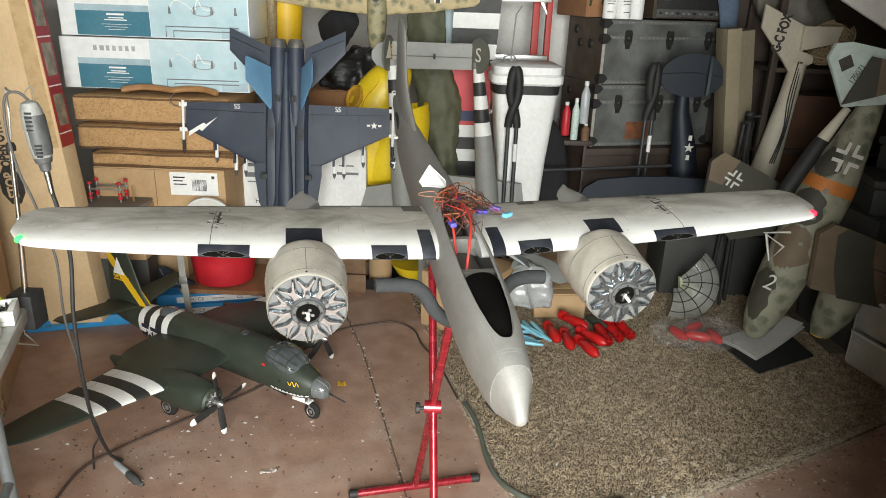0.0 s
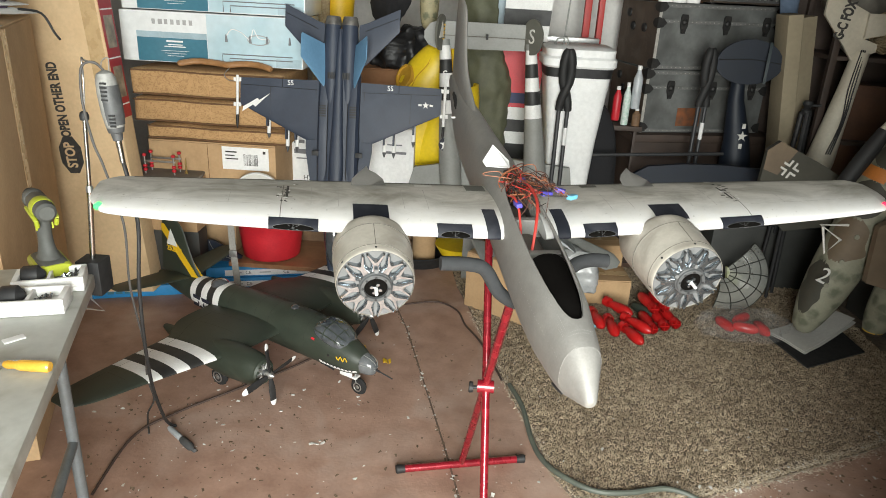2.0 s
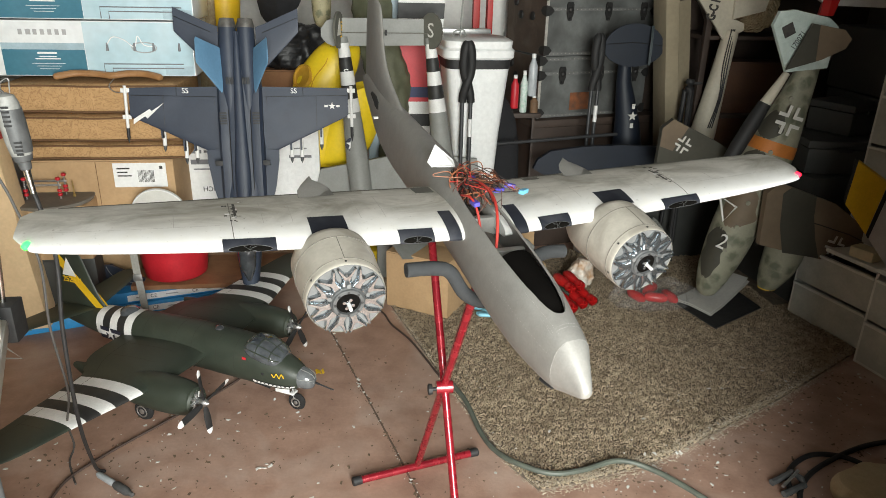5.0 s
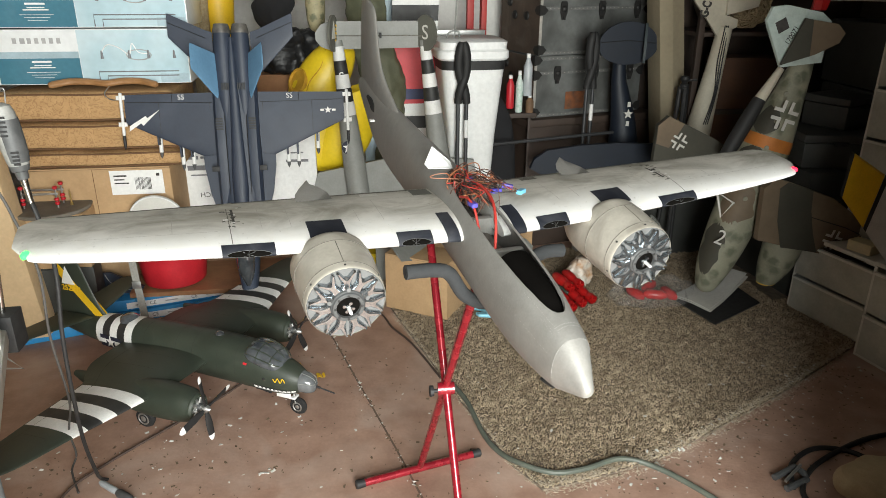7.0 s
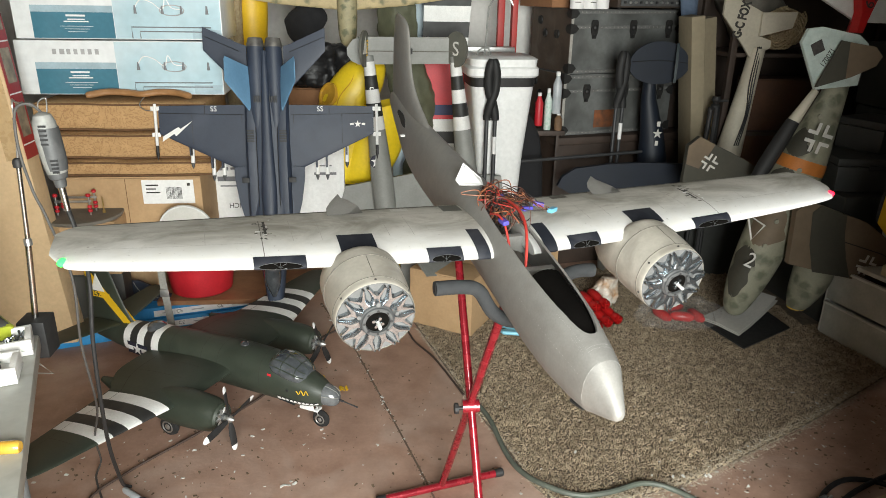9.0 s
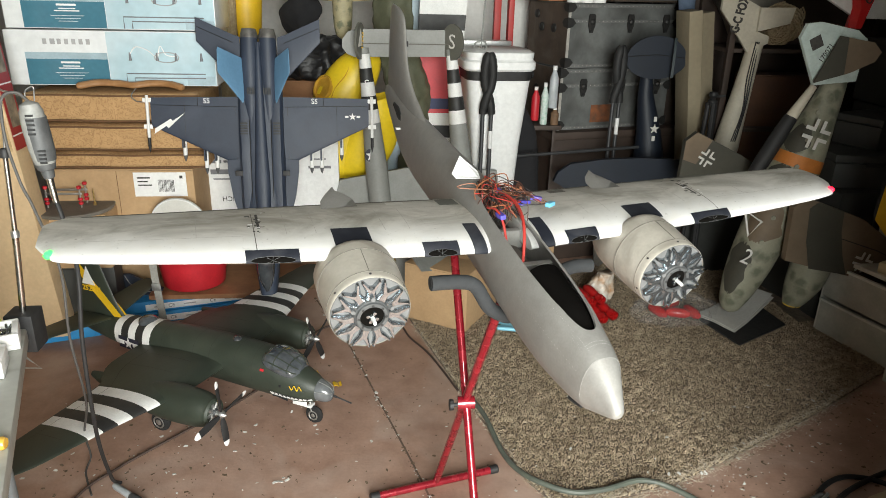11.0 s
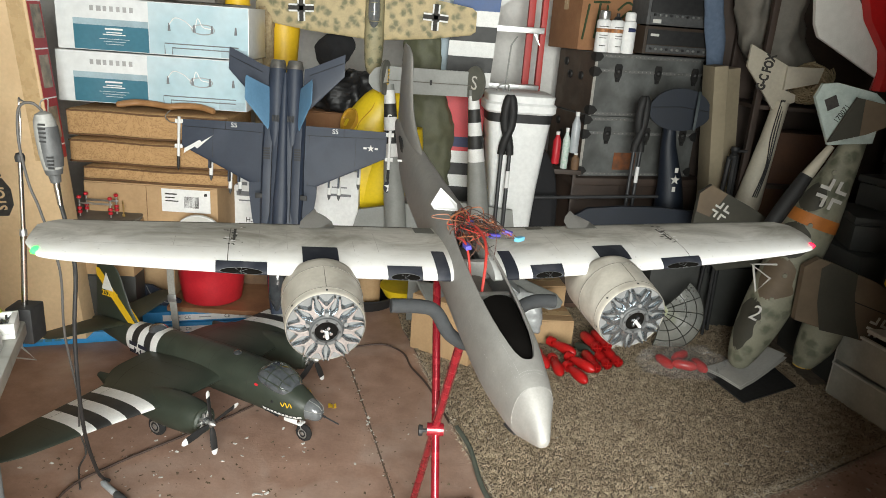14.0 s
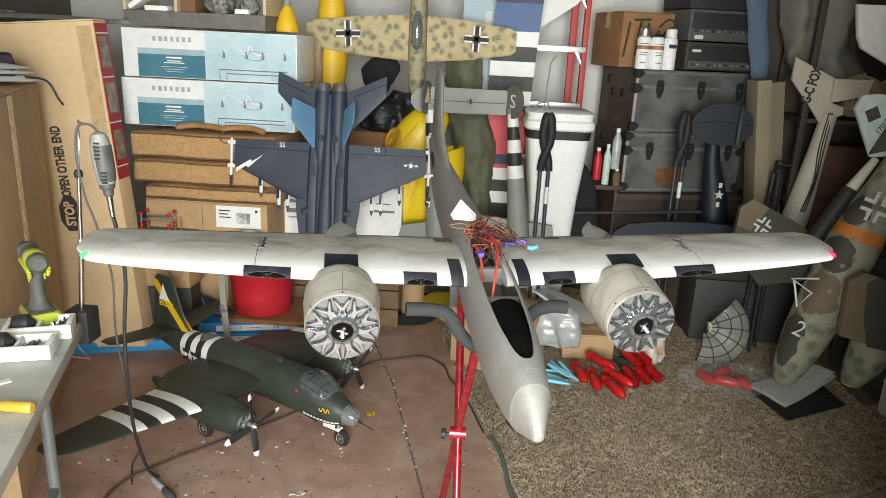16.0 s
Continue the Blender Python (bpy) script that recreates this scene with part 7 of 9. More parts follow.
# Amber colour stands in for the shaded yellow inside the opening.
part("side_opening", g.lathe((0, 0, 0), (0, 0, 1), [(0.0, 0.058), (0.010, 0.056), (0.010, 0.050), (-0.03, 0.046), (-0.035, 0.005)], 30), M_AMBER, yc, "open amber cup in the shell's side, inner shade put into its colour")
part("base_block", Geo().lathe((-0.03, 0, 0.0), (0, 0, 1), [(0, 0.06), (0.42, 0.06), (0.5, 0.1)], 24), M_CARDB, yc)
part("wing_stub", Geo().loft([[(-0.10 + x, -0.10, z) for x, z in ((-0.04, 0.72), (0.05, 0.74), (0.05, 0.78), (-0.04, 0.77))], [(-0.10 + x, -0.03, z) for x, z in ((-0.05, 0.70), (0.06, 0.72), (0.06, 0.8), (-0.05, 0.79))]]), M_FLESHCARD, yc)


def cloth(name, m, rows, material, label, category, amp=0.02, freq=9.0, seed=0):
    """A soft hanging or slumped thing lofted through rows of (z, x, half width, half depth)."""
    g = Geo()
    n = 54
    rings = []
    for z, cx, hw, hd in spread(rows, 9):
        rings.append([(cx + hw * math.cos(a), hd * math.sin(a), z) for a in [2 * math.pi * i / n for i in range(n)]])
    g.loft(rings)
    for v in g.bm.verts:
        q = v.co * freq + Vector((seed, seed * 2, 0))
        q.z *= 0.35
        v.co += Vector((noise.noise(q), noise.noise(q + Vector((9, 0, 0))), 0.3 * noise.noise(q + Vector((0, 9, 0))))) * amp
        q = v.co * freq * 2.7 + Vector((seed, 0, seed))
        v.co += Vector((noise.noise(q), noise.noise(q + Vector((5, 0, 0))), noise.noise(q + Vector((0, 5, 0))))) * amp * 0.22
    ob = part(name, g, material, sharp=80)
    ob.matrix_world = m
    return tagged(ob, label, category)


cloth("wader_suit", pose(0.0, 3.56, 0), [(0.02, 0.0, 0.09, 0.05), (0.4, 0.0, 0.085, 0.06), (0.64, 0.0, 0.075, 0.06), (0.80, -0.005, 0.085, 0.06), (0.92, -0.02, 0.10, 0.065), (1.04, -0.065, 0.105, 0.06), (1.15, -0.09, 0.09, 0.05), (1.29, -0.095, 0.095, 0.05), (1.34, -0.095, 0.09, 0.03)], M_OLIVECLOTH, "dark olive rubberised cloth waders hanging down", "waders", 0.045, 9, 3)
carton("carton", pose(-0.48, 3.665, 0), (0.34, 0.26, 0.955), "tall brown carton behind the jet and the yellow shell", M_CARDDK, tape=False)
cloth("bin_bag", pose(-0.47, 3.57, 0), [(0.962, 0.0, 0.08, 0.06), (0.98, 0.02, 0.14, 0.09), (1.03, 0.05, 0.16, 0.10), (1.08, 0.07, 0.14, 0.09), (1.13, 0.08, 0.09, 0.06), (1.155, 0.08, 0.04, 0.03)], M_BAGBLACK, "crumpled glossy black plastic bin bag", "plastic bag", 0.034, 21, 7)
cloth("black_cloth", pose(-0.52, 3.60, 0), [(0.965, 0.0, 0.03, 0.03), (1.12, 0.0, 0.05, 0.04), (1.19, 0.0, 0.075, 0.05), (1.27, 0.01, 0.085, 0.05), (1.32, 0.02, 0.05, 0.03)], M_BLACKCLOTH, "black cloth bundle behind the bin bag", "cloth bundle", 0.03, 12, 11)
cloth("straw_roll", pose(-0.83, 3.52, 0), [(0.0, 0.0, 0.04, 0.04), (1.15, 0.0, 0.045, 0.045), (1.35, 0.0, 0.05, 0.05), (1.42, 0.0, 0.03, 0.03)], M_STRAW, "pale woven straw roll", "woven roll", 0.008, 40, 2)
cloth("black_backpack", pose(0.56, 3.50, 0), [(0.0, 0.0, 0.09, 0.07), (0.4, 0.0, 0.085, 0.07), (0.65, -0.02, 0.075, 0.06), (0.80, -0.04, 0.05, 0.045), (0.86, -0.045, 0.02, 0.02)], M_BLACKCLOTH, "slumped black fabric bag beside the white bin", "bag", 0.02, 10, 5)
cloth("denim_cloth", pose(1.30, 3.66, 0), [(1.14, 0.10, 0.012, 0.012), (1.25, 0.075, 0.035, 0.02), (1.42, 0.045, 0.05, 0.03), (1.60, 0.0, 0.05, 0.03), (1.9, -0.03, 0.06, 0.03)], M_DENIM, "faded blue denim garment hanging from above", "clothing", 0.012, 14, 8)

# spotted wing model high on the wall
spot = thing("model_airplane", pose(-0.315, 3.5, 1.42, -90, 0, 180) , "tan model plane with green mottled camouflage and black crosses", "model airplane")
SW = [(0.04, 0.112, 0.0, 0.215, 0.09), (0.30, 0.092, 0.0, 0.178, 0.09), (0.52, 0.062, 0.0, 0.120, 0.09), (0.545, 0.045, 0.0, 0.085, 0.08)]
for s in (1, -1):
    w = part("wing", Geo().loft(wing_rings([(s * (r[0] if s > 0 else r[0] * 0.86), *r[1:]) for r in SW])), M_TANSPOT, spot, "tan wing with green mottling")
    m = Matrix.Translation((s * (0.335 if s > 0 else 0.28), -0.005, 0.021)) @ Matrix.Rotation(radians(2 * s), 4, "Z")
    cross_mark(m, 0.057, spot)
part("fuselage", Geo().loft([oval(*r, 28) for r in spread([(0.27, 0.012, 0.03, -0.02), (0.24, 0.036, 0.05, -0.04), (0.12, 0.045, 0.06, -0.05), (-0.1, 0.042, 0.06, -0.05), (-0.35, 0.03, 0.05, -0.03), (-0.6, 0.012, 0.04, -0.01)], 5)]), M_TANSPOTG, spot, "mottled green and tan fuselage")
part("canopy", Geo().loft([oval(*r, 20) for r in spread([(0.06, 0.01, 0.06, 0.03), (0.02, 0.026, 0.085, 0.03), (-0.06, 0.026, 0.088, 0.03), (-0.12, 0.01, 0.065, 0.03)], 4)]), M_GLASSGREY, spot, "clear framed canopy")
for y in (0.03, -0.01, -0.05, -0.09):
    part("canopy_frame", Geo().tube([(0.027 * math.cos(a), y, 0.055 + 0.034 * math.sin(a)) for a in [math.pi * i / 10 for i in range(11)]], 0.002, 5), M_TANSPOTG, spot)
part("hanging_wire", Geo().cyl((0, -0.3, 0.0), (0, -0.9, 0.02), 0.002, n=6), M_STEEL, spot)

# grey twin-boom model with invasion stripes, tail up
tb = thing("model_airplane", pose(-0.04, 3.27, 0), "grey twin-boom model plane with black and white stripes, standing tail-up", "model airplane")
g = Geo()
g.m = facing(0, 0, 1.15)
part("tailplane", g.prism([(-0.225, -0.058, 0), (0.19, -0.052, 0), (0.22, -0.03, 0), (0.22, 0.04, 0), (0.18, 0.056, 0), (-0.21, 0.058, 0), (-0.25, 0.045, 0), (-0.275, 0.012, 0), (-0.275, -0.018, 0), (-0.255, -0.045, 0)], (0, 0, -0.014)), M_GREYPAINT, tb, "light grey tailplane")
part("elevator_line", Geo().box((-0.2, -0.0165, 1.148), (0.18, -0.0145, 1.151)), M_GRIME, tb)
part("elevator_horn", Geo().box((-0.005, -0.03, 1.14), (0.004, -0.014, 1.162), 0.001), M_BLACK, tb)
for s, xt, xb in ((-1, -0.185, -0.105), (1, 0.19, 0.29)):
    top_, bot = Vector((xt, 0.0, 1.13)), Vector((xb, -0.05, 0.30))
    g = Geo()
    fins = facing(xt + (0.0 if s > 0 else -0.01), -0.03, 1.16, -48 if s > 0 else 72)
    g.m = fins
    part("fin", g.prism([(0.060 * math.cos(a), 0.075 * math.sin(a), 0) for a in [2 * math.pi * i / 28 for i in range(28)]], (0, 0, -0.01)), M_OLIVE2, tb, "rounded dark fin")
    if s > 0:
        lettering("code_letter", "S", 0.085, fins @ Matrix.Translation((0, 0, 0.001)), M_OFFWHITE, tb)
    else:
        flat_part("white_triangle", [(-0.035, -0.02, 0), (0.02, -0.02, 0), (0.0, 0.05, 0)], 0.001, fins, M_OFFWHITE, tb)
        lettering("tail_number", "67543", 0.03, fins @ pose(0.02, 0.0, 0.001, 0, 0, 80), M_YELLOW, tb)
    n = 14
    cuts = [0.0, 0.03, 0.10, 0.17, 0.24, 0.31, 0.38, 1.0]
    rad = lambda t_: 0.022 + 0.028 * min(t_ * 1.6, 1)
    for k in range(7):
        t0, t1 = cuts[k], cuts[k + 1]
        mt = (M_GREYPAINT, M_WHITE, M_STRIPEBLK, M_WHITE, M_STRIPEBLK, M_WHITE, M_GREYPAINT)[k]
        steps = [t0 + (t1 - t0) * j / 5 for j in range(6)]
        boom = part("boom_section", Geo().tube([top_.lerp(bot, t_) for t_ in steps], [rad(t_) for t_ in steps], 20), mt, tb, ("", "white stripe on the boom", "black stripe on the boom", "white stripe on the boom", "black stripe on the boom", "white stripe on the boom", "grey tail boom")[k])
    if s < 0:
        st = facing(xt + 0.028, -0.065, 0.68, 10)
        flat_part("insignia_disc", [(0.03 * math.cos(a), 0.03 * math.sin(a), 0) for a in [2 * math.pi * i / 24 for i in range(24)]], 0.001, st, M_NAVYDECAL, tb)
        flat_part("insignia_star", star_outline(0.028), 0.002, st, M_WHITE, tb)
        lettering("code_letter", "S", 0.05, facing(xt + 0.012, -0.055, 0.985, 5), M_WHITE, tb)
g = Geo()
g.m = facing(0.06, 0.02, 0.45, 0)
part("wing", g.loft([[(-0.42, -0.10, z), (0.40, -0.10, z), (0.36, 0.14, z), (0.02, 0.17, z), (-0.36, 0.10, z)] for z in (0.0, 0.02)]), M_GREYPAINT, tb, "light grey wing centre section")
part("support", Geo().box((-0.05, -0.02, 0.0), (0.05, 0.03, 0.36), 0.004), M_GREYPAINT, tb)

# striped blue and white wing behind
bw = thing("model_wing", pose(0.13, 3.56, 0), "white and blue model wing with broad black stripes standing upright", "model wing")
bands = [(0.55, 0.625, M_STRIPEBLK), (0.625, 0.685, M_WHITE), (0.685, 0.745, M_STRIPEBLK), (0.745, 0.805, M_WHITE), (0.805, 0.825, M_RED), (0.825, 0.875, M_NAVYB), (0.875, 1.09, M_RED), (1.09, 1.12, M_STRIPEBLK), (1.12, 1.19, M_WHITE), (1.19, 1.26, M_STRIPEBLK), (1.26, 1.33, M_WHITE), (1.33, 1.40, M_STRIPEBLK), (1.40, 1.47, M_WHITE), (1.47, 1.60, M_BLUEPAINT), (1.60, 1.75, M_NAVYB)]
for z0, z1, mt in bands:
    xa, xb = -0.11 - 0.02 * (1 - z0), 0.10 + 0.04 * (z0 - 0.9)
    part("wing_band", Geo().loft([[(-0.11 + 0.04 * (z - 0.9), 0, z), (0.10 + 0.06 * (z - 0.9), -0.004, z), (0.10 + 0.06 * (z - 0.9), 0.018, z), (-0.11 + 0.04 * (z - 0.9), 0.026, z)] for z in (z0, z1)]), mt, bw)
part("lower_panel", Geo().loft([[(-0.11, 0, z), (0.08, -0.004, z), (0.08, 0.018, z), (-0.11, 0.026, z)] for z in (0.0, 0.55)]), M_GREYPAINT, bw)
sk = thing("model_wing", pose(-0.02, 3.66, 0), "pale blue sky-coloured model wing standing behind", "model wing")
part("panel", Geo().loft([[(-0.09, 0, z), (0.09, 0, z), (0.09, 0.02, z), (-0.09, 0.02, z)] for z in (0.0, 1.75)]), M_SKYBLUE, sk)
part("cross_edge", Geo().box((0.02, -0.002, 1.47), (0.05, 0.0, 1.56)), M_OFFWHITE, sk)
# white pennant-shaped wing tip hanging
wt = thing("model_wing", pose(0.29, 3.82, 0), "white pointed model wing tip hanging down", "model wing")
g = Geo()
g.m = facing(0, 0, 0)
part("panel", g.prism([(-0.22, 1.80, 0), (0.30, 1.80, 0), (0.17, 1.62, 0), (-0.02, 1.49, 0), (-0.06, 1.485, 0), (-0.16, 1.60, 0)], (0, 0, 0.012)), M_WHITE, wt)
part("hanging_line", Geo().cyl((0.04, 0.0, 1.8), (0.04, 0.02, 2.6), 0.0015, n=5), M_STRAP, wt)

# red step ladder
lad = thing("step_ladder", pose(0.52, 3.84, 0, 0, 0, 0), "red fibreglass step ladder with aluminium steps against the wall", "ladder")
for x in (-0.31, 0.0):
    part("rail", Geo().box((x - 0.014, -0.02, 0), (x + 0.014, 0.035, 2.1), 0.003), M_LADRED, lad, "red ladder rail")
part("rail", Geo().box((-0.075, 0.05, 0), (-0.04, 0.09, 2.1), 0.003), M_LADRED, lad, "red ladder rail")
for z in (0.5, 0.82, 1.10, 1.385, 1.66):
    part("step", Geo().box((-0.30, -0.06, z), (0.0, 0.02, z + 0.03), 0.003), M_STEEL, lad, "aluminium step")
    part("brace", Geo().prism([(-0.05, -0.03, z), (-0.014, -0.03, z - 0.06), (-0.014, -0.03, z - 0.05), (-0.035, -0.03, z)], (0, 0.004, 0)), M_STEEL, lad)
# white bin with swing lid
binn = thing("waste_bin", pose(0.375, 3.42, 0, 0, 0, 2), "tall white plastic bin with a white lid and black band", "bin")
sq = lambda hw, hd, z, n=40: [(hw * math.copysign(abs(math.cos(a)) ** 0.35, math.cos(a)), hd * math.copysign(abs(math.sin(a)) ** 0.35, math.sin(a)), z) for a in [2 * math.pi * i / n for i in range(n)]]
part("body", Geo().loft([sq(0.085, 0.09, 0.0), sq(0.09, 0.095, 0.3), sq(0.115, 0.115, 0.7), sq(0.148, 0.13, 1.01)]), M_BINWHITE, binn)
part("band", Geo().loft([sq(0.149, 0.131, 0.995), sq(0.153, 0.135, 1.035)]), M_BLACK, binn, "black band under the lid")
part("lid", Geo().loft([sq(0.156, 0.138, 1.036), sq(0.166, 0.146, 1.045), sq(0.166, 0.146, 1.075), sq(0.155, 0.138, 1.085), sq(0.158, 0.14, 1.115), sq(0.14, 0.12, 1.125)]), M_BINWHITE, binn, "white lid")
part("lid_clip", Geo().tube(smooth_curve([(-0.11, -0.02, 1.12), (-0.10, -0.03, 1.15), (-0.06, -0.03, 1.155), (-0.05, -0.02, 1.125)], 5), 0.004, 7), M_GREYPAINT, binn)
part("lid_frame", Geo().tube([(-0.07, 0.0, 1.12), (-0.055, 0.02, 1.33), (-0.03, 0.02, 1.37)], 0.004, 8), M_GREYPAINT, binn)


def loppers(m, label):
    """Long-handled cutters standing upright: two padded grips crossing over two rods."""
    t = thing("garden_loppers", m, label, "loppers", "loppers")
    for s in (-1, 1):
        part("grip", Geo().tube(smooth_curve([(s * 0.004, 0, 1.12), (s * 0.016, 0.0, 1.06), (s * 0.015, 0, 0.99), (-s * 0.005, -0.006 * s, 0.93), (-s * 0.017, 0, 0.88), (-s * 0.019, 0, 0.855)], 5), [0.012, 0.017, 0.02, 0.021, 0.021, 0.021] + [0.02] * 14 + [0.018] * 6, 12), M_RUBBER, t, "black rubber grip")
        part("rod", Geo().cyl((-s * 0.019, 0, 0.86), (-s * 0.019, 0, 0.12), 0.009, n=12), M_RODGREY, t, "dark steel rod")
    part("label", Geo().cyl((0.019, 0, 0.70), (0.019, 0, 0.78), 0.0098, n=12), M_PAPER, t)
    part("blade", Geo().prism([(-0.04, -0.006, 0.14), (0.04, -0.006, 0.14), (0.03, -0.006, 0.02), (0.0, -0.006, 0.0), (-0.03, -0.006, 0.02)], (0, 0.012, 0)), M_STEEL, t)
    return t


loppers(pose(0.318, 3.255, 0, 0, 0, 0), "black long-handled loppers leaning before the white bin")
loppers(pose(0.985, 3.47, 0.02, 0, 0, 20), "black long-handled loppers before the trunks")
rod = thing("curtain_rod", pose(0, 0, 0), "thin grey metal rod lying across the clutter", "rod")
part("tube", Geo().cyl((0.33, 3.33, 0.635), (1.12, 3.46, 0.66), 0.008, n=10), M_RODGREY, rod)
# bottles beside the trunk
for k, (x, z0, h, r, mt, lb) in enumerate(((0.60, 0.80, 0.16, 0.02, M_RED, "red plastic tube among bottles"), (0.645, 0.78, 0.2, 0.018, M_MINT, "white bottle with green print"), (0.685, 0.86, 0.2, 0.022, M_CLEARISH, "translucent plastic bottle"), (0.70, 0.77, 0.09, 0.02, M_WOODMID, "amber plastic bottle"))):
    t = thing("bottle", pose(x, 3.52, z0 - 0.02), lb + " in a rack", "bottle", "bottles")
    part("bottle_body", Geo().lathe((0, 0, 0), (0, 0, 1), [(0, r * 0.9), (0.006, r), (h * 0.7, r), (h * 0.85, r * 0.5), (h * 0.9, r * 0.42)], 16), mt, t)
    part("cap", Geo().lathe((0, 0, h * 0.9), (0, 0, 1), [(0, r * 0.5), (h * 0.1, r * 0.48)], 12), M_WHITE, t)
rack = thing("bottle_shelf", pose(0.645, 3.53, 0), "dark narrow shelf board holding bottles", "shelf")
part("board", Geo().box((-0.075, -0.04, 0.735), (0.085, 0.06, 0.758), 0.002), M_BROWNWOOD, rack)
for x in (-0.07, 0.07):
    part("leg", Geo().box((x - 0.008, 0.03, 0), (x + 0.008, 0.05, 0.735), 0.002), M_BROWNWOOD, rack)


# steamer trunks
def trunk(m, label, w_=0.66, d=0.40, h=0.31):
    t = thing("steamer_trunk", m, label, "trunk", "trunks")
    x, y = w_ / 2, d / 2
    part("box_lower", Geo().box((-x, -y, 0), (x, y, h * 0.72), 0.004), M_TRUNK, t)
    part("box_lid", Geo().box((-x - 0.001, -y - 0.001, h * 0.725), (x + 0.001, y + 0.001, h), 0.005), M_TRUNK, t, "grey trunk lid")
    part("side_panel", Geo().box((-x - 0.0022, -y + 0.004, 0.004), (-x - 0.0004, y - 0.004, h - 0.004)), M_TRUNKSIDE, t, "brown end panel")
    for z in (0.012, h * 0.725, h - 0.014):
        part("binding", Geo().box((-x - 0.0025, -y - 0.0035, z - 0.008), (x + 0.0025, -y - 0.0005, z + 0.008), 0.001), M_TRUNKBAND, t, "riveted edge binding")
    part("binding", Geo().box((-x - 0.003, -y - 0.003, 0), (-x + 0.012, -y - 0.0006, h), 0.001), M_TRUNKPALE, t, "pale corner binding")
    for px in (-0.20, 0.03, 0.25):
        zc = h * 0.70
        lt = part("latch", Geo().prism([(px + ax_, -y - 0.004, zc + az_) for ax_, az_ in ((-0.013, 0.042), (0.013, 0.042), (0.019, 0.030), (0.019, -0.012), (0.012, -0.030), (0.009, -0.046), (-0.009, -0.046), (-0.012, -0.030), (-0.019, -0.012), (-0.019, 0.030))], (0, -0.008, 0)), M_IRON, t, "black iron latch")
        part("latch_boss", Geo().lathe((px, -y - 0.011, zc + 0.006), (0, -1, 0), [(0, 0.014), (0.008, 0.013), (0.013, 0.008), (0.014, 0.003)], 14), M_IRON, lt)
        part("latch_hasp", Geo().lathe((px, -y - 0.011, zc - 0.034), (0, -1, 0), [(0, 0.008), (0.006, 0.007)], 10), M_IRON, lt)
    for z in (0.028, h * 0.70, h - 0.02):
        for xs in (-1, 1):
            part("corner_iron", Geo().prism([(xs * (x + 0.005), -y - 0.0045, z + 0.026), (xs * (x + 0.005), -y - 0.0045, z - 0.026), (xs * (x - 0.022), -y - 0.0045, z - 0.020), (xs * (x - 0.040), -y - 0.0045, z), (xs * (x - 0.022), -y - 0.0045, z + 0.020)], (0, -0.003, 0)), M_IRON, t, "black iron corner")
        part("corner_iron", Geo().prism([(-x - 0.0035, -y - 0.006, z + 0.026), (-x - 0.0035, -y - 0.006, z - 0.026), (-x - 0.0035, -y + 0.03, z - 0.018), (-x - 0.0035, -y + 0.045, z), (-x - 0.0035, -y + 0.03, z + 0.018)], (-0.003, 0, 0)), M_IRON, t, "black iron corner")
    for yy, z in ((-0.075, h * 0.60), (0.045, h * 0.60), (0.10, h * 0.80)):
        part("end_handle", Geo().lathe((-x - 0.002, yy, z), (-1, 0, 0), [(0, 0.022), (0.008, 0.02), (0.012, 0.01)], 14), M_IRON, t, "round iron fitting")
    g = Geo()
    for k in range(26):
        for z in (0.012, h * 0.725, h - 0.014):
            g.lathe((-x + 0.03 + k * (w_ - 0.06) / 25, -y - 0.003, z), (0, -1, 0), [(0, 0.0024), (0.002, 0.0018)], 6)
    part("rivets", g, M_TRUNKPALE, t)["kind"] = "stuff"
    return t


trunk(pose(1.022, 3.935, 0.70, 0, 0, 15), "grey fibre steamer trunk with black iron fittings, lower one")
trunk(pose(1.030, 3.935, 1.012, 0, 0, 16), "grey fibre steamer trunk with black iron fittings, upper one")
st = part("rust_label", Geo().box((-0.14, -0.2025, 0.035), (-0.01, -0.2012, 0.125)), M_RUST)
st.matrix_world = pose(1.022, 3.935, 0.70, 0, 0, 15)
tagged(st, "torn rust-orange label stuck on the lower trunk", "label")
chest = thing("wooden_chest", pose(1.04, 3.93, 0, 0, 0, 12), "dark brown wooden chest under the trunks", "chest")
part("carcass", Geo().box((-0.38, -0.25, 0.0), (0.38, 0.22, 0.66), 0.006), M_BROWNWOOD, chest)
part("chest_lid", Geo().box((-0.39, -0.26, 0.661), (0.39, 0.225, 0.70), 0.006), M_BROWNWOOD, chest, "overhanging lid")
# on top of the trunks
kb = carton("carton", pose(0.80, 3.94, 1.325, 0, 0, 16), (0.34, 0.34, 0.27), "brown carton painted with green brush strokes", M_CARDDK)
for pts in (((-0.15, 0.05), (-0.13, 0.22)), ((-0.11, 0.23), (-0.02, 0.235)), ((-0.07, 0.23), (-0.085, 0.06)), ((-0.03, 0.22), (-0.02, 0.04)), ((0.03, 0.2), (0.08, 0.24), (0.13, 0.22)), ((0.03, 0.06), (0.09, 0.12), (0.15, 0.16)), ((0.05, 0.16), (0.1, 0.2), (0.15, 0.19))):
    part("brush_stroke", Geo().tube(smooth_curve([(x, -0.1708, z) for x, z in pts], 5), 0.006, 6), M_GREENPAINT, kb)
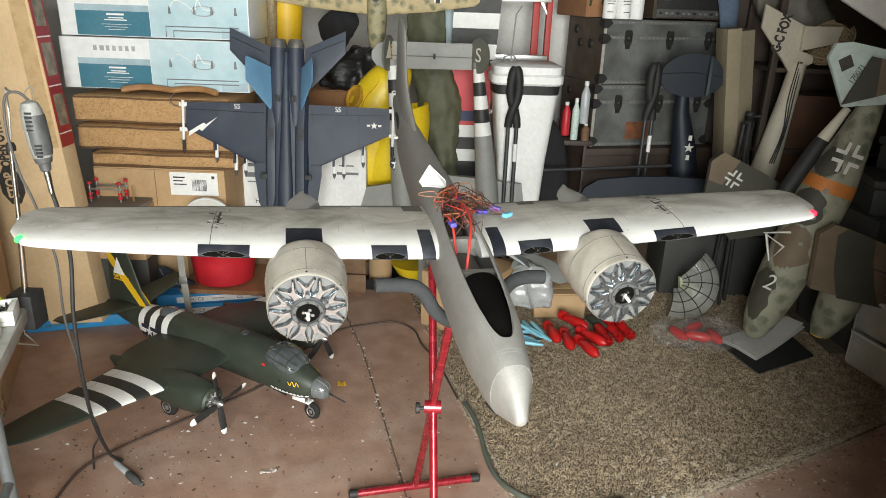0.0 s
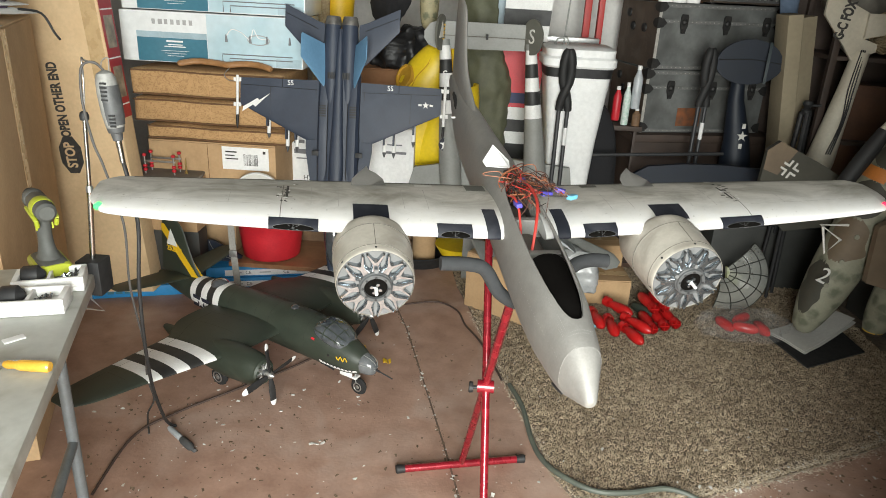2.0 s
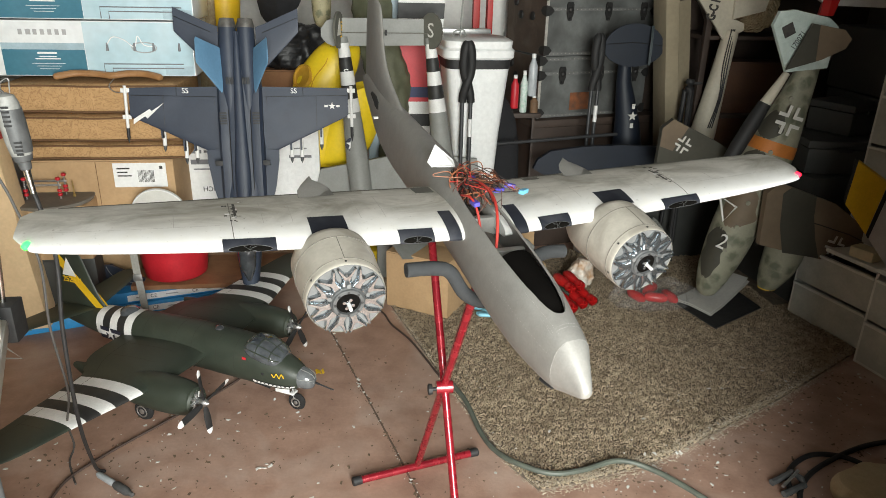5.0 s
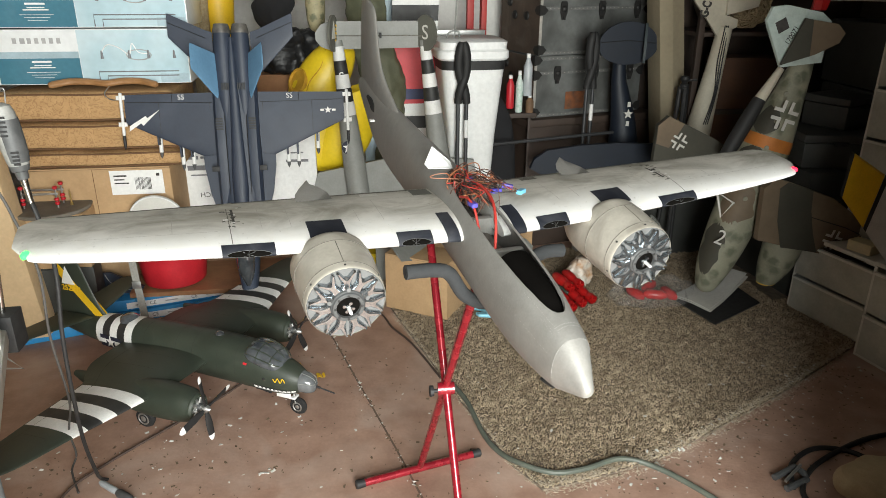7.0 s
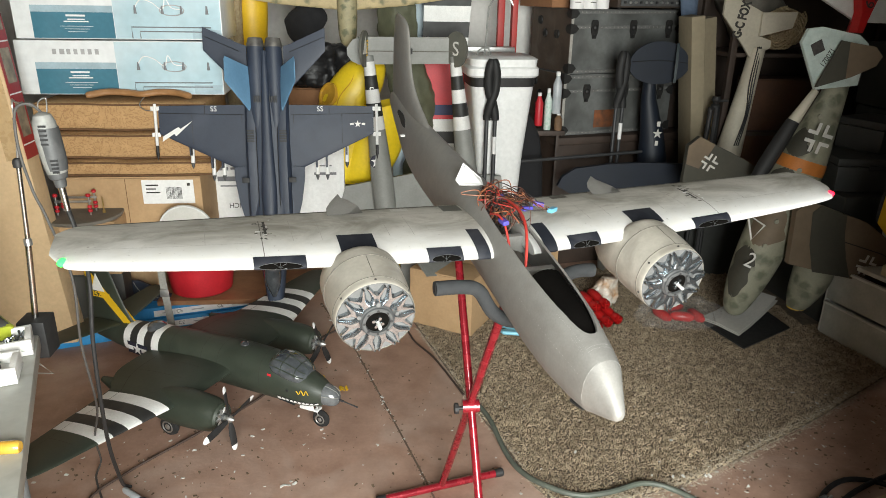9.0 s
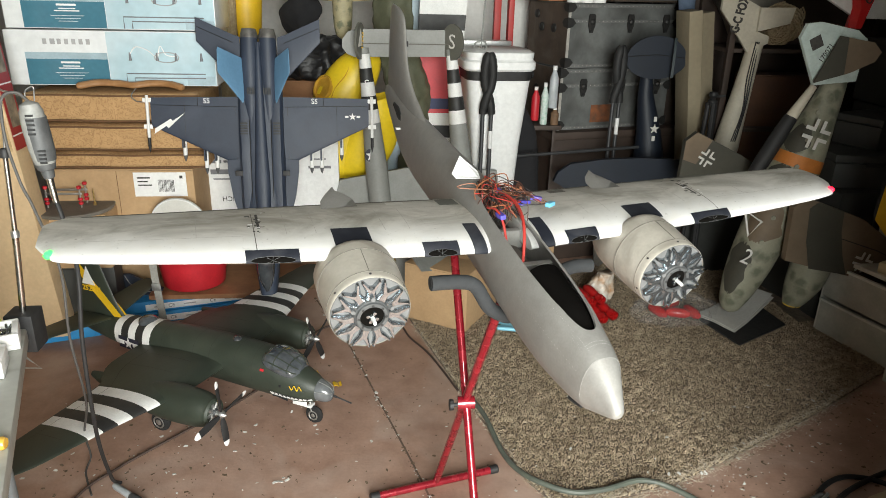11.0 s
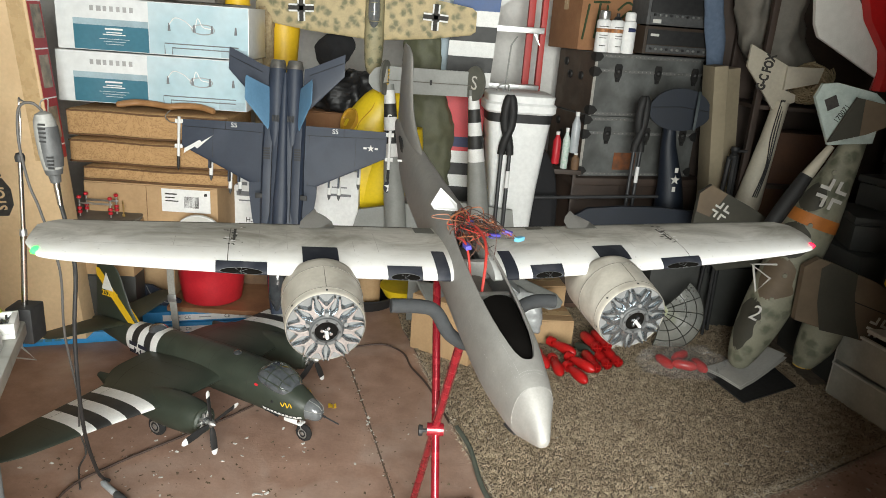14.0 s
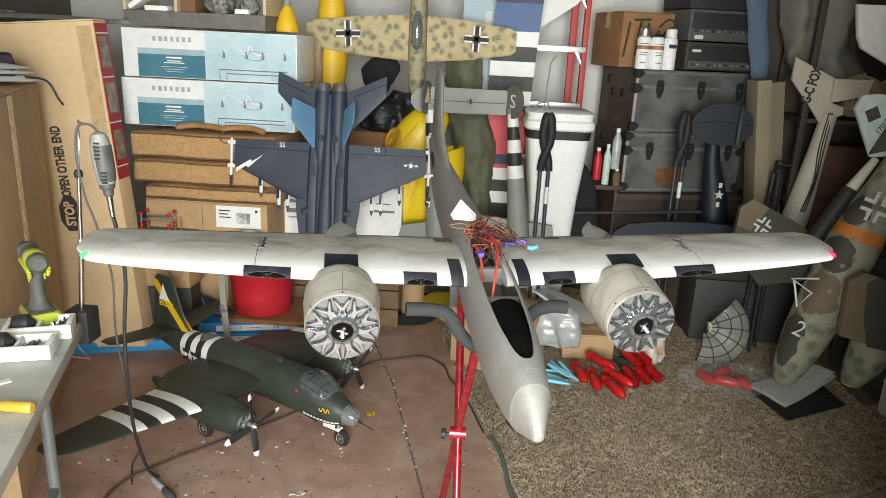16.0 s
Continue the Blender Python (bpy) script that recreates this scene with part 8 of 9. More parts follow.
for k, (x, y, capm) in enumerate(((0.775, 3.615, M_STEEL), (0.838, 3.61, M_BLACK), (0.905, 3.63, M_WHITE))):
    c = thing("spray_can", pose(x, y, 1.324, 0, 0, 20 * k), "white spray paint can with printed label" if k < 2 else "white spray paint can with blue print", "spray can", "spray cans")
    part("can_body", Geo().lathe((0, 0, 0), (0, 0, 1), [(0, 0.031), (0.004, 0.033), (0.14, 0.033), (0.148, 0.030), (0.152, 0.024)], 28), M_PAPER, c)
    part("cap", Geo().lathe((0, 0, 0.152), (0, 0, 1), [(0, 0.026), (0.002, 0.027), (0.034, 0.026), (0.04, 0.02)], 24) if k != 1 else Geo().lathe((0, 0, 0.152), (0, 0, 1), [(0, 0.022), (0.012, 0.014), (0.014, 0.009), (0.03, 0.008)], 20), capm, c)
    if k < 2:
        part("label_band", Geo().lathe((0, 0, 0.092), (0, 0, 1), [(0, 0.0333), (0.018, 0.0333)], 28), M_ORANGELAB, c, "orange label band")
        for z, a0, a1 in ((0.118, -140, -40), (0.078, -130, -50), (0.066, -125, -60), (0.03, -120, -60)):
            part("print_line", Geo().tube([(0.0334 * math.cos(radians(a)), 0.0334 * math.sin(radians(a)), z) for a in range(a0, a1, 10)], 0.0016, 5), M_INK, c)
    else:
        part("label_patch", Geo().tube([(0.033 * math.cos(radians(a)), 0.033 * math.sin(radians(a)), 0.11) for a in range(-150, -90, 8)], 0.010, 6), M_NAVYB, c)
for k, (z, h, lb) in enumerate(((1.327, 0.135, "dark amplifier unit with a row of small knobs"), (1.464, 0.15, "dark audio unit with a sloped control panel"))):
    a = thing("audio_unit", pose(1.15, 3.84, z, 0, 0, 13), lb, "audio unit", "audio units")
    part("case", Geo().box((-0.20, -0.15, 0.004), (0.20, 0.15, h), 0.006), M_AMPBROWN if k == 0 else M_GUNMETAL, a)
    part("face", Geo().box((-0.185, -0.156, 0.05 if k == 0 else 0.06), (0.185, -0.1505, h - 0.015), 0.001), M_BLACK, a, "black front panel")
    part("control_strip", Geo().box((-0.185, -0.158, 0.012), (0.185, -0.1505, 0.046), 0.001), M_GUNMETAL, a, "grey control strip")
    for i in range(12):
        part("control_knob", Geo().lathe((-0.165 + 0.03 * i, -0.158, 0.029 if k == 0 else 0.05), (0, -1, 0), [(0, 0.0065), (0.008, 0.006), (0.009, 0.003)], 10), M_STEEL if (i % 3) else M_BLACK, a)
    part("badge", Geo().box((-0.17, -0.1585, 0.088 if k == 0 else 0.012), (-0.125, -0.1562, 0.1 if k == 0 else 0.03)), M_OFFWHITE, a)
    for x in (-0.17, 0.17):
        for y in (-0.12, 0.12):
            part("foot", Geo().cyl((x, y, 0), (x, y, 0.005), 0.012, n=10), M_BLACK, a)
top_unit = thing("audio_unit", pose(1.15, 3.86, 1.615, 0, 0, 12), "dark audio unit stacked on top", "audio unit", "audio units")
part("case", Geo().box((-0.2, -0.15, 0.002), (0.2, 0.15, 0.12), 0.005), M_BLACK, top_unit)


# ---- the dark right side ----
post = thing("corrugated_panel", pose(1.50, 3.5, 0, 0, -7.5, 0), "tan folded cardboard sheet standing upright", "cardboard sheet")
part("face", Geo().box((-0.045, -0.05, 0.0), (0.02, 0.10, 1.315), 0.002), M_TANCARD, post)
part("fold", Geo().prism([(0.0205, -0.05, 0.0), (0.09, -0.02, 0.0), (0.09, 0.09, 0.0), (0.0205, 0.10, 0.0)], (0, 0, 1.30)), M_TANCARD, post, "folded cardboard edge")

fox = thing("model_glider", pose(0, 3.46, 0), "cream model glider standing on its nose, lettered fin uppermost", "model glider")
g = Geo()
g.m = facing(0, 0, 0)
foxfin = part("fin", g.prism([(1.434, 1.31, 0), (1.435, 1.411, 0), (1.625, 1.326, 0), (1.63, 1.216, 0), (1.689, 1.197, 0), (1.692, 1.163, 0), (1.595, 1.119, 0), (1.547, 1.18, 0)][::-1], (0, 0, 0.016)), M_CREAMPAINT, fox, "cream fin with black letters")
lettering("fin_letters", "G-C FOX", 0.062, facing(1.526, -0.0185, 1.29) @ Matrix.Rotation(radians(80), 4, "Z"), M_INK, foxfin, squeeze=0.66, bold=0.0028)
g = Geo()
g.m = facing(0, -0.02, 0)
part("tailplane", g.prism([(1.617, 1.324, 0), (1.619, 1.217, 0), (1.775, 1.255, 0), (1.79, 1.327, 0)], (0, 0, 0.014)), M_CREAMPAINT, fox, "cream tailplane")
part("boom", Geo().tube([(1.638, 0.0, 1.16), (1.615, 0, 0.98), (1.594, 0, 0.822), (1.574, 0, 0.667), (1.55, 0, 0.50), (1.545, 0, 0.445)], [0.036, 0.042, 0.052, 0.062, 0.06, 0.04], 20), M_CREAMPAINT, fox, "long cream tail boom")
for k in range(3):
    part("control_cable", Geo().tube(smooth_curve([(1.622 + 0.008 * k, -0.03, 1.17), (1.60 + 0.012 * k, -0.045, 1.0), (1.60 + 0.006 * k, -0.055, 0.85), (1.565 + 0.01 * k, -0.06, 0.7)], 5), 0.003, 6), M_BLACK, fox, "black control cable")
nest = thing("raffia_ball", pose(1.835, 3.60, 1.245), "loose ball of straw-coloured raffia on the shelf", "raffia")
rn = random.Random(9)
for k in range(64):
    n_ = Vector((rn.gauss(0, 1), rn.gauss(0, 1), rn.gauss(0, 1))).normalized()
    a_ = n_.orthogonal().normalized()
    b_ = n_.cross(a_)
    R, off = rn.uniform(0.075, 0.112), rn.uniform(-0.04, 0.04)
    part("raffia_strand", Geo().tube([n_ * off + a_ * R * math.cos(t_) + b_ * R * 0.85 * math.sin(t_) for t_ in [2 * math.pi * i / 20 for i in range(18)]], 0.004, 5), M_STRAW, nest)
sh = thing("storage_shelf", pose(2.0, 3.72, 0), "dark brown shelf unit in the shadowed corner", "shelf")
for z in (0.35, 0.72, 1.11):
    part("shelf_board", Geo().box((-0.45, -0.18, z), (0.6, 0.2, z + 0.02), 0.003), M_BROWNWOOD, sh)
for x in (-0.44, 0.58):
    for y in (-0.17, 0.18):
        part("upright", Geo().box((x - 0.015, y - 0.015, 0), (x + 0.015, y + 0.015, 2.0), 0.002), M_BROWNWOOD, sh)
# Added board that hides the pale wall and darkens the corner.
part("back_board", Geo().box((-0.70, 0.205, 0.0), (0.7, 0.22, 2.1), 0.002), M_BROWNWOOD, sh, "dark brown board added to darken the wall behind")
carton("carton", pose(1.88, 3.66, 0, 0, 0, -4), (0.34, 0.16, 1.0), "dim red-brown carton standing upright in the corner", M_REDBROWN, tape=False)
cloth("tarpaulin", pose(1.82, 3.76, 0), [(1.14, 0.0, 0.12, 0.08), (1.30, -0.08, 0.16, 0.10), (1.48, -0.17, 0.19, 0.11), (1.70, -0.20, 0.20, 0.11), (1.95, -0.12, 0.2, 0.1)], M_TARP, "crumpled grey-brown tarpaulin on the shelf", "tarpaulin", 0.06, 7, 21)
# The last, low black case is added to fill a deeply shaded corner.
for k, (x, y, z, sx, sy, sz, r, lb) in enumerate(((1.98, 3.05, 0.0, 0.42, 0.4, 0.60, 6, "large black plastic storage case"), (1.96, 3.02, 0.602, 0.30, 0.3, 0.15, -12, "grey plastic tool case on the black case"), (2.05, 3.08, 0.753, 0.22, 0.22, 0.14, 20, "grey plastic box on the tool case"), (2.4, 3.2, 0.0, 0.4, 0.5, 1.2, 0, "stack of dark storage boxes by the wall"), (1.44, 3.545, 0.0, 0.62, 0.28, 0.44, 0, "low black case added to stand in for the corner's deep shade"))):
    c = thing("storage_case", pose(x, y, z, 0, 0, r), lb, "storage case", "storage cases")
    part("shell", Geo().box((-sx / 2, -sy / 2, 0), (sx / 2, sy / 2, sz * 0.75), 0.012), M_CASEDARK, c)
    part("case_lid", Geo().box((-sx / 2 - 0.008, -sy / 2 - 0.008, sz * 0.755), (sx / 2 + 0.008, sy / 2 + 0.008, sz), 0.012), M_CASEDARK, c)
    part("catch", Geo().box((-0.03, -sy / 2 - 0.016, sz * 0.68), (0.03, -sy / 2 - 0.008, sz * 0.82), 0.003), M_BLACK, c)

# navy blue tail-up model before the trunks
nb = thing("model_airplane", pose(1.2, 3.56, 0), "dark navy blue propeller model standing tail-up in shadow", "model airplane")
part("fuselage", Geo().tube([(-0.045, 0, 1.03), (-0.035, 0, 0.9), (0.0, -0.01, 0.72), (0.02, -0.02, 0.5), (0.022, -0.02, 0.445)], [0.028, 0.038, 0.06, 0.085, 0.07], 22), M_NAVYMODEL, nb, "dark blue fuselage")
g = Geo()
g.m = facing(-0.03, -0.06, 1.075)
part("tailplane", g.prism([(0.15 * math.cos(a), 0.112 * math.sin(a) * (0.8 if math.sin(a) < 0 else 1), 0) for a in [2 * math.pi * i / 40 for i in range(40)]], (0, 0, 0.012)), M_NAVYMODEL, nb, "rounded dark blue tailplane")
part("elevator_gap", Geo().tube([(-0.17, -0.074, 1.09), (-0.03, -0.075, 1.10), (0.11, -0.074, 1.085)], 0.002, 5), M_BLACK, nb)
g = Geo()
g.m = facing(0.05, -0.09, 1.09, 70)
part("fin", g.prism([(-0.05, -0.09, 0), (0.05, -0.09, 0), (0.08, 0.0, 0), (0.04, 0.085, 0), (-0.02, 0.09, 0), (-0.06, 0.0, 0)], (0, 0, -0.012)), M_TEALDARK, nb, "dark teal fin")
part("tail_wire", Geo().tube([(-0.06, -0.05, 1.02), (0.0, -0.06, 1.14)], 0.003, 6), M_OFFWHITE, nb)
g = Geo()
g.m = facing(-1.2, -0.26, 0)
part("wing", g.prism([(0.66, 0.53, 0), (0.68, 0.575, 0), (0.74, 0.615, 0), (0.90, 0.635, 0), (1.09, 0.642, 0), (1.31, 0.63, 0), (1.36, 0.46, 0), (0.80, 0.45, 0)][::-1], (0, 0, -0.025)), M_NAVYMODEL, nb, "dark blue wing")
sm = facing(0.0, -0.078, 0.745, 0)
flat_part("insignia_star", star_outline(0.026), 0.002, sm, M_OFFWHITE, nb)
for y0 in (-0.06, 0.036):
    flat_part("insignia_bar", rect(-0.008, y0, 0.008, y0 + 0.024), 0.002, sm, M_OFFWHITE, nb)
tri = thing("camera_tripod", pose(1.40, 3.325, 0), "folded black camera tripod standing in the corner", "tripod")
part("head", Geo().lathe((0, 0, 0.89), (0, 0, 1), [(0, 0.02), (0.02, 0.022), (0.03, 0.012), (0.045, 0.022), (0.06, 0.018)], 16), M_BLACK, tri)
part("pan_handle", Geo().cyl((0, 0, 0.93), (0.05, -0.02, 0.935), 0.006, n=8), M_BLACK, tri)
for k in range(3):
    a = 2 * math.pi * k / 3 + 0.4
    part("leg", Geo().cyl((0.018 * math.cos(a), 0.018 * math.sin(a), 0.9), (0.05 * math.cos(a), 0.05 * math.sin(a), 0.0), 0.012, 0.008, 10), M_BLACK, tri)

# camouflaged jet model standing on its nose
CF = Matrix.Translation((1.426, 2.80, 0.357)) @ Matrix(((0, -0.27, -0.963, 0), (1, 0, 0, 0), (0, -0.963, 0.27, 0), (0, 0, 0, 1)))
camo = thing("model_airplane", CF, "green and brown camouflaged model jet standing on its nose", "model airplane")
CB = spread([(0.288, 0.02, 0.02, -0.02), (0.258, 0.045, 0.045, -0.045), (0.15, 0.072, 0.074, -0.072), (0.0, 0.09, 0.09, -0.09), (-0.2, 0.095, 0.095, -0.095), (-0.41, 0.088, 0.095, -0.092), (-0.6, 0.058, 0.062, -0.065), (-0.72, 0.038, 0.045, -0.048), (-0.82, 0.016, 0.02, -0.03)], 6)
part("fuselage", Geo().loft([oval(*r, 36) for r in CB]), M_CAMO, camo, "green and tan camouflaged fuselage")
part("orange_band", body_patch(CB, -0.385, -0.435, 0, 360, 0.0015, 3, 60), M_ORANGEBAND, camo, "orange fuselage band")
W = CF.inverted()
g = Geo()
g.m = W @ facing(0, 2.665, 0)
part("fin", g.prism([(1.348, 1.242, 0), (1.435, 1.074, 0), (1.60, 1.09, 0), (1.61, 1.24, 0), (1.568, 1.271, 0), (1.422, 1.298, 0), (1.366, 1.291, 0)], (0, 0, 0.016)), M_PALEMINT, camo, "pale mottled green fin")
flat_part("dark_emblem", rect(-0.022, -0.022, 0.022, 0.022), 0.0012, W @ facing(1.412, 2.648, 1.226) @ Matrix.Rotation(0.5, 4, "Z"), M_INK, camo, "plain dark square mark")
lettering("serial_number", "170071", 0.03, W @ facing(1.458, 2.647, 1.19) @ Matrix.Rotation(radians(62), 4, "Z"), M_INK, camo, squeeze=0.8)
g = Geo()
g.m = W @ facing(0, 2.63, 0)
part("tailplane", g.prism([(1.486, 1.253, 0), (1.416, 1.087, 0), (1.525, 1.117, 0), (1.515, 1.248, 0)], (0, 0, 0.012)), M_CAMODARK, camo, "dark green tailplane")
part("tailplane_tip", Geo().prism([W @ Vector((x, 2.63, z)) for x, z in ((1.5155, 1.248), (1.5255, 1.117), (1.55, 1.125), (1.635, 1.164), (1.653, 1.199), (1.618, 1.232))], W.to_3x3() @ Vector((0, -0.012, 0))), M_CAMO2, camo, "brown tailplane tip")
def camo_area(y0, y1, a0, a1, ny=18, na=16):
    """A sprayed area on the fuselage skin with a wavering outline."""
    g = Geo()
    grid = []
    for i in range(ny + 1):
        f = i / ny
        y = y0 + (y1 - y0) * f
        pinch = 1 - (abs(2 * f - 1)) ** 3.5
        mid, hw_ = (a0 + a1) / 2 + 9 * noise.noise((y * 14, 3, 1)), (a1 - a0) / 2 * (0.35 + 0.65 * pinch) * (1 + 0.35 * noise.noise((y * 22, 7, 2)))
        row = []
        for j in range(na + 1):
            p = Vector(fuselage_point(CB, y + 0.012 * noise.noise((j * 0.4, y0 * 9, 5)), radians(mid - hw_ + 2 * hw_ * j / na)))
            row.append(g._v(p + Vector((p.x, 0, p.z)).normalized() * 0.0014))
        grid.append(row)
    for i in range(ny):
        for j in range(na):
            g.bm.faces.new((grid[i][j], grid[i][j + 1], grid[i + 1][j + 1], grid[i + 1][j]))
    return g


for y0, y1, a0, a1 in ((-0.24, -0.383, 85, 168), (-0.437, -0.55, 85, 158), (0.20, -0.03, 80, 150)):
    part("camo_patch", camo_area(y0, y1, a0, a1), M_CAMODARK, camo, "dark green camouflage patch")
part("camo_patch", camo_area(-0.05, -0.23, 92, 178), M_CAMO2, camo, "brown camouflage patch")
cm = CF.inverted() @ facing(1.528, 2.707, 0.878, 4) @ Matrix.Rotation(radians(-16), 4, "Z")
cross_mark(cm, 0.058, camo, False)
lettering("code_number", "2", 0.092, W @ facing(1.335, 2.703, 0.367, 0) @ Matrix.Rotation(radians(-24), 4, "Z"), M_OFFWHITE, camo)


def wing_plate(name, y, d, pts, material, label):
    return part(name, Geo().prism([W @ Vector((x, y, z)) for x, z in pts], W.to_3x3() @ Vector((0, d, 0))), material, camo, label)


wing_plate("wing", 2.63, 0.03, [(1.457, 0.38), (1.447, 0.603), (1.50, 0.64), (1.548, 0.626), (1.76, 0.55), (1.983, 0.398), (2.024, 0.241), (1.649, 0.329)], M_CAMO2, "brown camouflaged wing")
wing_plate("camo_band", 2.629, -0.0015, [(1.565, 0.343), (1.53, 0.46), (1.515, 0.60), (1.548, 0.625), (1.664, 0.585), (1.672, 0.50), (1.70, 0.40), (1.735, 0.312)], M_CAMODARK, "dark green camouflage patch")
cross_mark(W @ facing(1.797, 2.628, 0.366, 0) @ Matrix.Rotation(radians(-18), 4, "Z"), 0.042, camo, False)
part("wing_line", Geo().tube([W @ Vector(p) for p in ((1.68, 2.628, 0.47), (1.85, 2.628, 0.415), (2.0, 2.628, 0.345))], 0.002, 5), M_BLACK, camo)
nb2 = part("jet_nacelle", Geo().loft([[tuple(W @ Vector((cx + r * math.cos(a), 2.72 + r * math.sin(a), z))) for a in [2 * math.pi * i / 28 for i in range(28)]] for cx, z, r in spread([(1.655, 0.48, 0.070), (1.64, 0.32, 0.080), (1.622, 0.23, 0.072), (1.602, 0.17, 0.052), (1.592, 0.14, 0.036), (1.592, 0.145, 0.024)], 5)]), M_CAMO, camo, "mottled engine nacelle with yellow ring")
part("yellow_ring", Geo().tube([W @ Vector((1.592 + 0.034 * math.cos(a), 2.72 + 0.034 * math.sin(a), 0.143)) for a in [2 * math.pi * i / 24 for i in range(25)]], 0.005, 6), M_YELLOW, nb2)
wing_plate("wing", 2.95, 0.025, [(1.117, 0.799), (1.163, 0.837), (1.361, 0.745), (1.442, 0.70), (1.463, 0.50), (1.25, 0.46), (1.11, 0.62)], M_CAMODARK, "dark camouflaged wing")
wing_plate("wing_tip", 2.949, -0.002, [(1.117, 0.799), (1.163, 0.837), (1.235, 0.803), (1.175, 0.70), (1.116, 0.72)], M_CAMO2, "brown wing tip")
cross_mark(W @ facing(1.218, 2.945, 0.727, 0) @ Matrix.Rotation(radians(-28), 4, "Z"), 0.036, camo, False)
for k in range(7):
    y = 0.05 - 0.11 * k
    hw, zt, zb = body_rows_at(CB, y)
    part("panel_hatch", Geo().lathe((-hw * 0.93, y, (zt + zb) / 2 + 0.05), (-1, 0, 0.3), [(0, 0.010), (0.004, 0.009)], 12), M_CAMOPALE, camo)
part("canopy_frame", Geo().tube([CF.inverted() @ Vector(p) for p in ((1.24, 2.62, 0.60), (1.26, 2.6, 0.5), (1.30, 2.59, 0.56), (1.22, 2.6, 0.61), (1.32, 2.6, 0.615))], 0.005, 6), M_OFFWHITE, camo)
part("rudder_strut", Geo().tube([W @ Vector(p) for p in ((1.538, 2.80, 1.051), (1.468, 2.80, 0.927))], [0.014, 0.024], 12), M_CREAMPAINT, camo, "pale brown strut")
part("padded_strut", Geo().tube([W @ Vector(p) for p in ((1.468, 2.80, 0.930), (1.43, 2.80, 0.85), (1.382, 2.80, 0.75), (1.35, 2.80, 0.68))], [0.026, 0.031, 0.031, 0.026], 12), M_RUBBER, camo, "dark padded strut")

# red and white model hanging high
rw = thing("model_airplane", pose(0, 3.02, 0), "red and white model plane hanging nose-down on the wall side", "model airplane")
g = Geo()
g.m = facing(0, 0, 0)
part("wing", g.prism([(1.46, 1.62, 0), (1.485, 1.50, 0), (1.51, 1.455, 0), (1.80, 1.305, 0), (1.83, 1.33, 0), (1.81, 1.40, 0), (1.63, 1.62, 0)], (0, 0, -0.02)), M_OFFWHITE, rw, "white wing half")
g = Geo()
g.m = facing(0, 0, 0)
part("wing", g.prism([(1.835, 1.325, 0), (1.86, 1.30, 0), (2.30, 1.29, 0), (2.34, 1.62, 0), (1.97, 1.62, 0), (1.86, 1.40, 0)], (0, 0, -0.02)), M_OFFWHITE, rw, "white wing half")
g = Geo()
g.m = facing(0, -0.012, 0)
part("fuselage", g.loft([[(x, z, d) for x, d in ((xa, 0.0), (xa + 0.01, 0.04), (xb - 0.01, 0.04), (xb, 0.0), ((xa + xb) / 2, -0.05))] for z, xa, xb in ((1.66, 1.62, 1.98), (1.53, 1.67, 1.90), (1.42, 1.755, 1.86), (1.34, 1.775, 1.835), (1.262, 1.77, 1.815))]), M_REDGLOSS, rw, "glossy red fuselage")
lettering("number", "627", 0.06, facing(1.82, -0.056, 1.40, 0) @ Matrix.Rotation(radians(65), 4, "Z"), M_INK, rw)
for z in (1.40, 1.44):
    part("wing_bar", Geo().box((2.05, -0.004, z - 0.006), (2.2, -0.0008, z + 0.006)), M_INK, rw)
part("hanging_line", Geo().cyl((1.8, 0, 1.65), (1.8, 0.05, 2.6), 0.002, n=5), M_STRAP, rw)

# clear plastic drawers on the floor
def drawer_unit(m, w_, d, h, n, label):
    """A drawer tower; its front looks along -y of m."""
    t = thing("drawer_unit", m, label, "plastic drawers", "drawer units")
    part("top", Geo().box((-w_ / 2, -d / 2, h - 0.018), (w_ / 2, d / 2, h), 0.004), M_MILKFRAME, t)
    part("base", Geo().box((-w_ / 2, -d / 2, 0.0), (w_ / 2, d / 2, 0.015), 0.003), M_MILKFRAME, t)
    for x in (-w_ / 2, w_ / 2 - 0.014):
        part("side", Geo().box((x, -d / 2, 0.015), (x + 0.014, d / 2, h - 0.018), 0.002), M_MILKFRAME, t, "milky plastic side")
    part("back", Geo().box((-w_ / 2 + 0.014, d / 2 - 0.008, 0.015), (w_ / 2 - 0.014, d / 2, h - 0.018)), M_MILKFRAME, t)
    dh = (h - 0.04) / n
    rr = random.Random(n)
    for k in range(n):
        z0 = 0.018 + k * dh
        dr = part("drawer", Geo().box((-w_ / 2 + 0.018, -d / 2 - 0.012, z0), (w_ / 2 - 0.018, -d / 2 - 0.006, z0 + dh - 0.016), 0.002), M_MILKY, t, "translucent drawer front")
        part("drawer_rim", Geo().box((-w_ / 2 + 0.016, -d / 2 - 0.022, z0 + dh - 0.022), (w_ / 2 - 0.016, -d / 2 - 0.004, z0 + dh - 0.012), 0.002), M_MILKFRAME, dr)
        part("drawer_floor", Geo().box((-w_ / 2 + 0.02, -d / 2, z0), (w_ / 2 - 0.02, d / 2 - 0.02, z0 + 0.006)), M_MILKY, dr)
        for j in range(3):
            cx, s = rr.uniform(-w_ / 2 + 0.07, w_ / 2 - 0.07), rr.uniform(0.03, 0.055)
            part("contents", Geo().box((cx - s, -d / 2 + 0.02, z0 + 0.008), (cx + s, -d / 2 + 0.02 + 1.6 * s, z0 + 0.008 + min(s * 1.3, dh * 0.6)), 0.004), rr.choice((M_RED, M_CREAM, M_GREYPAINT, M_BROWNWOOD, M_BLACK)), dr)
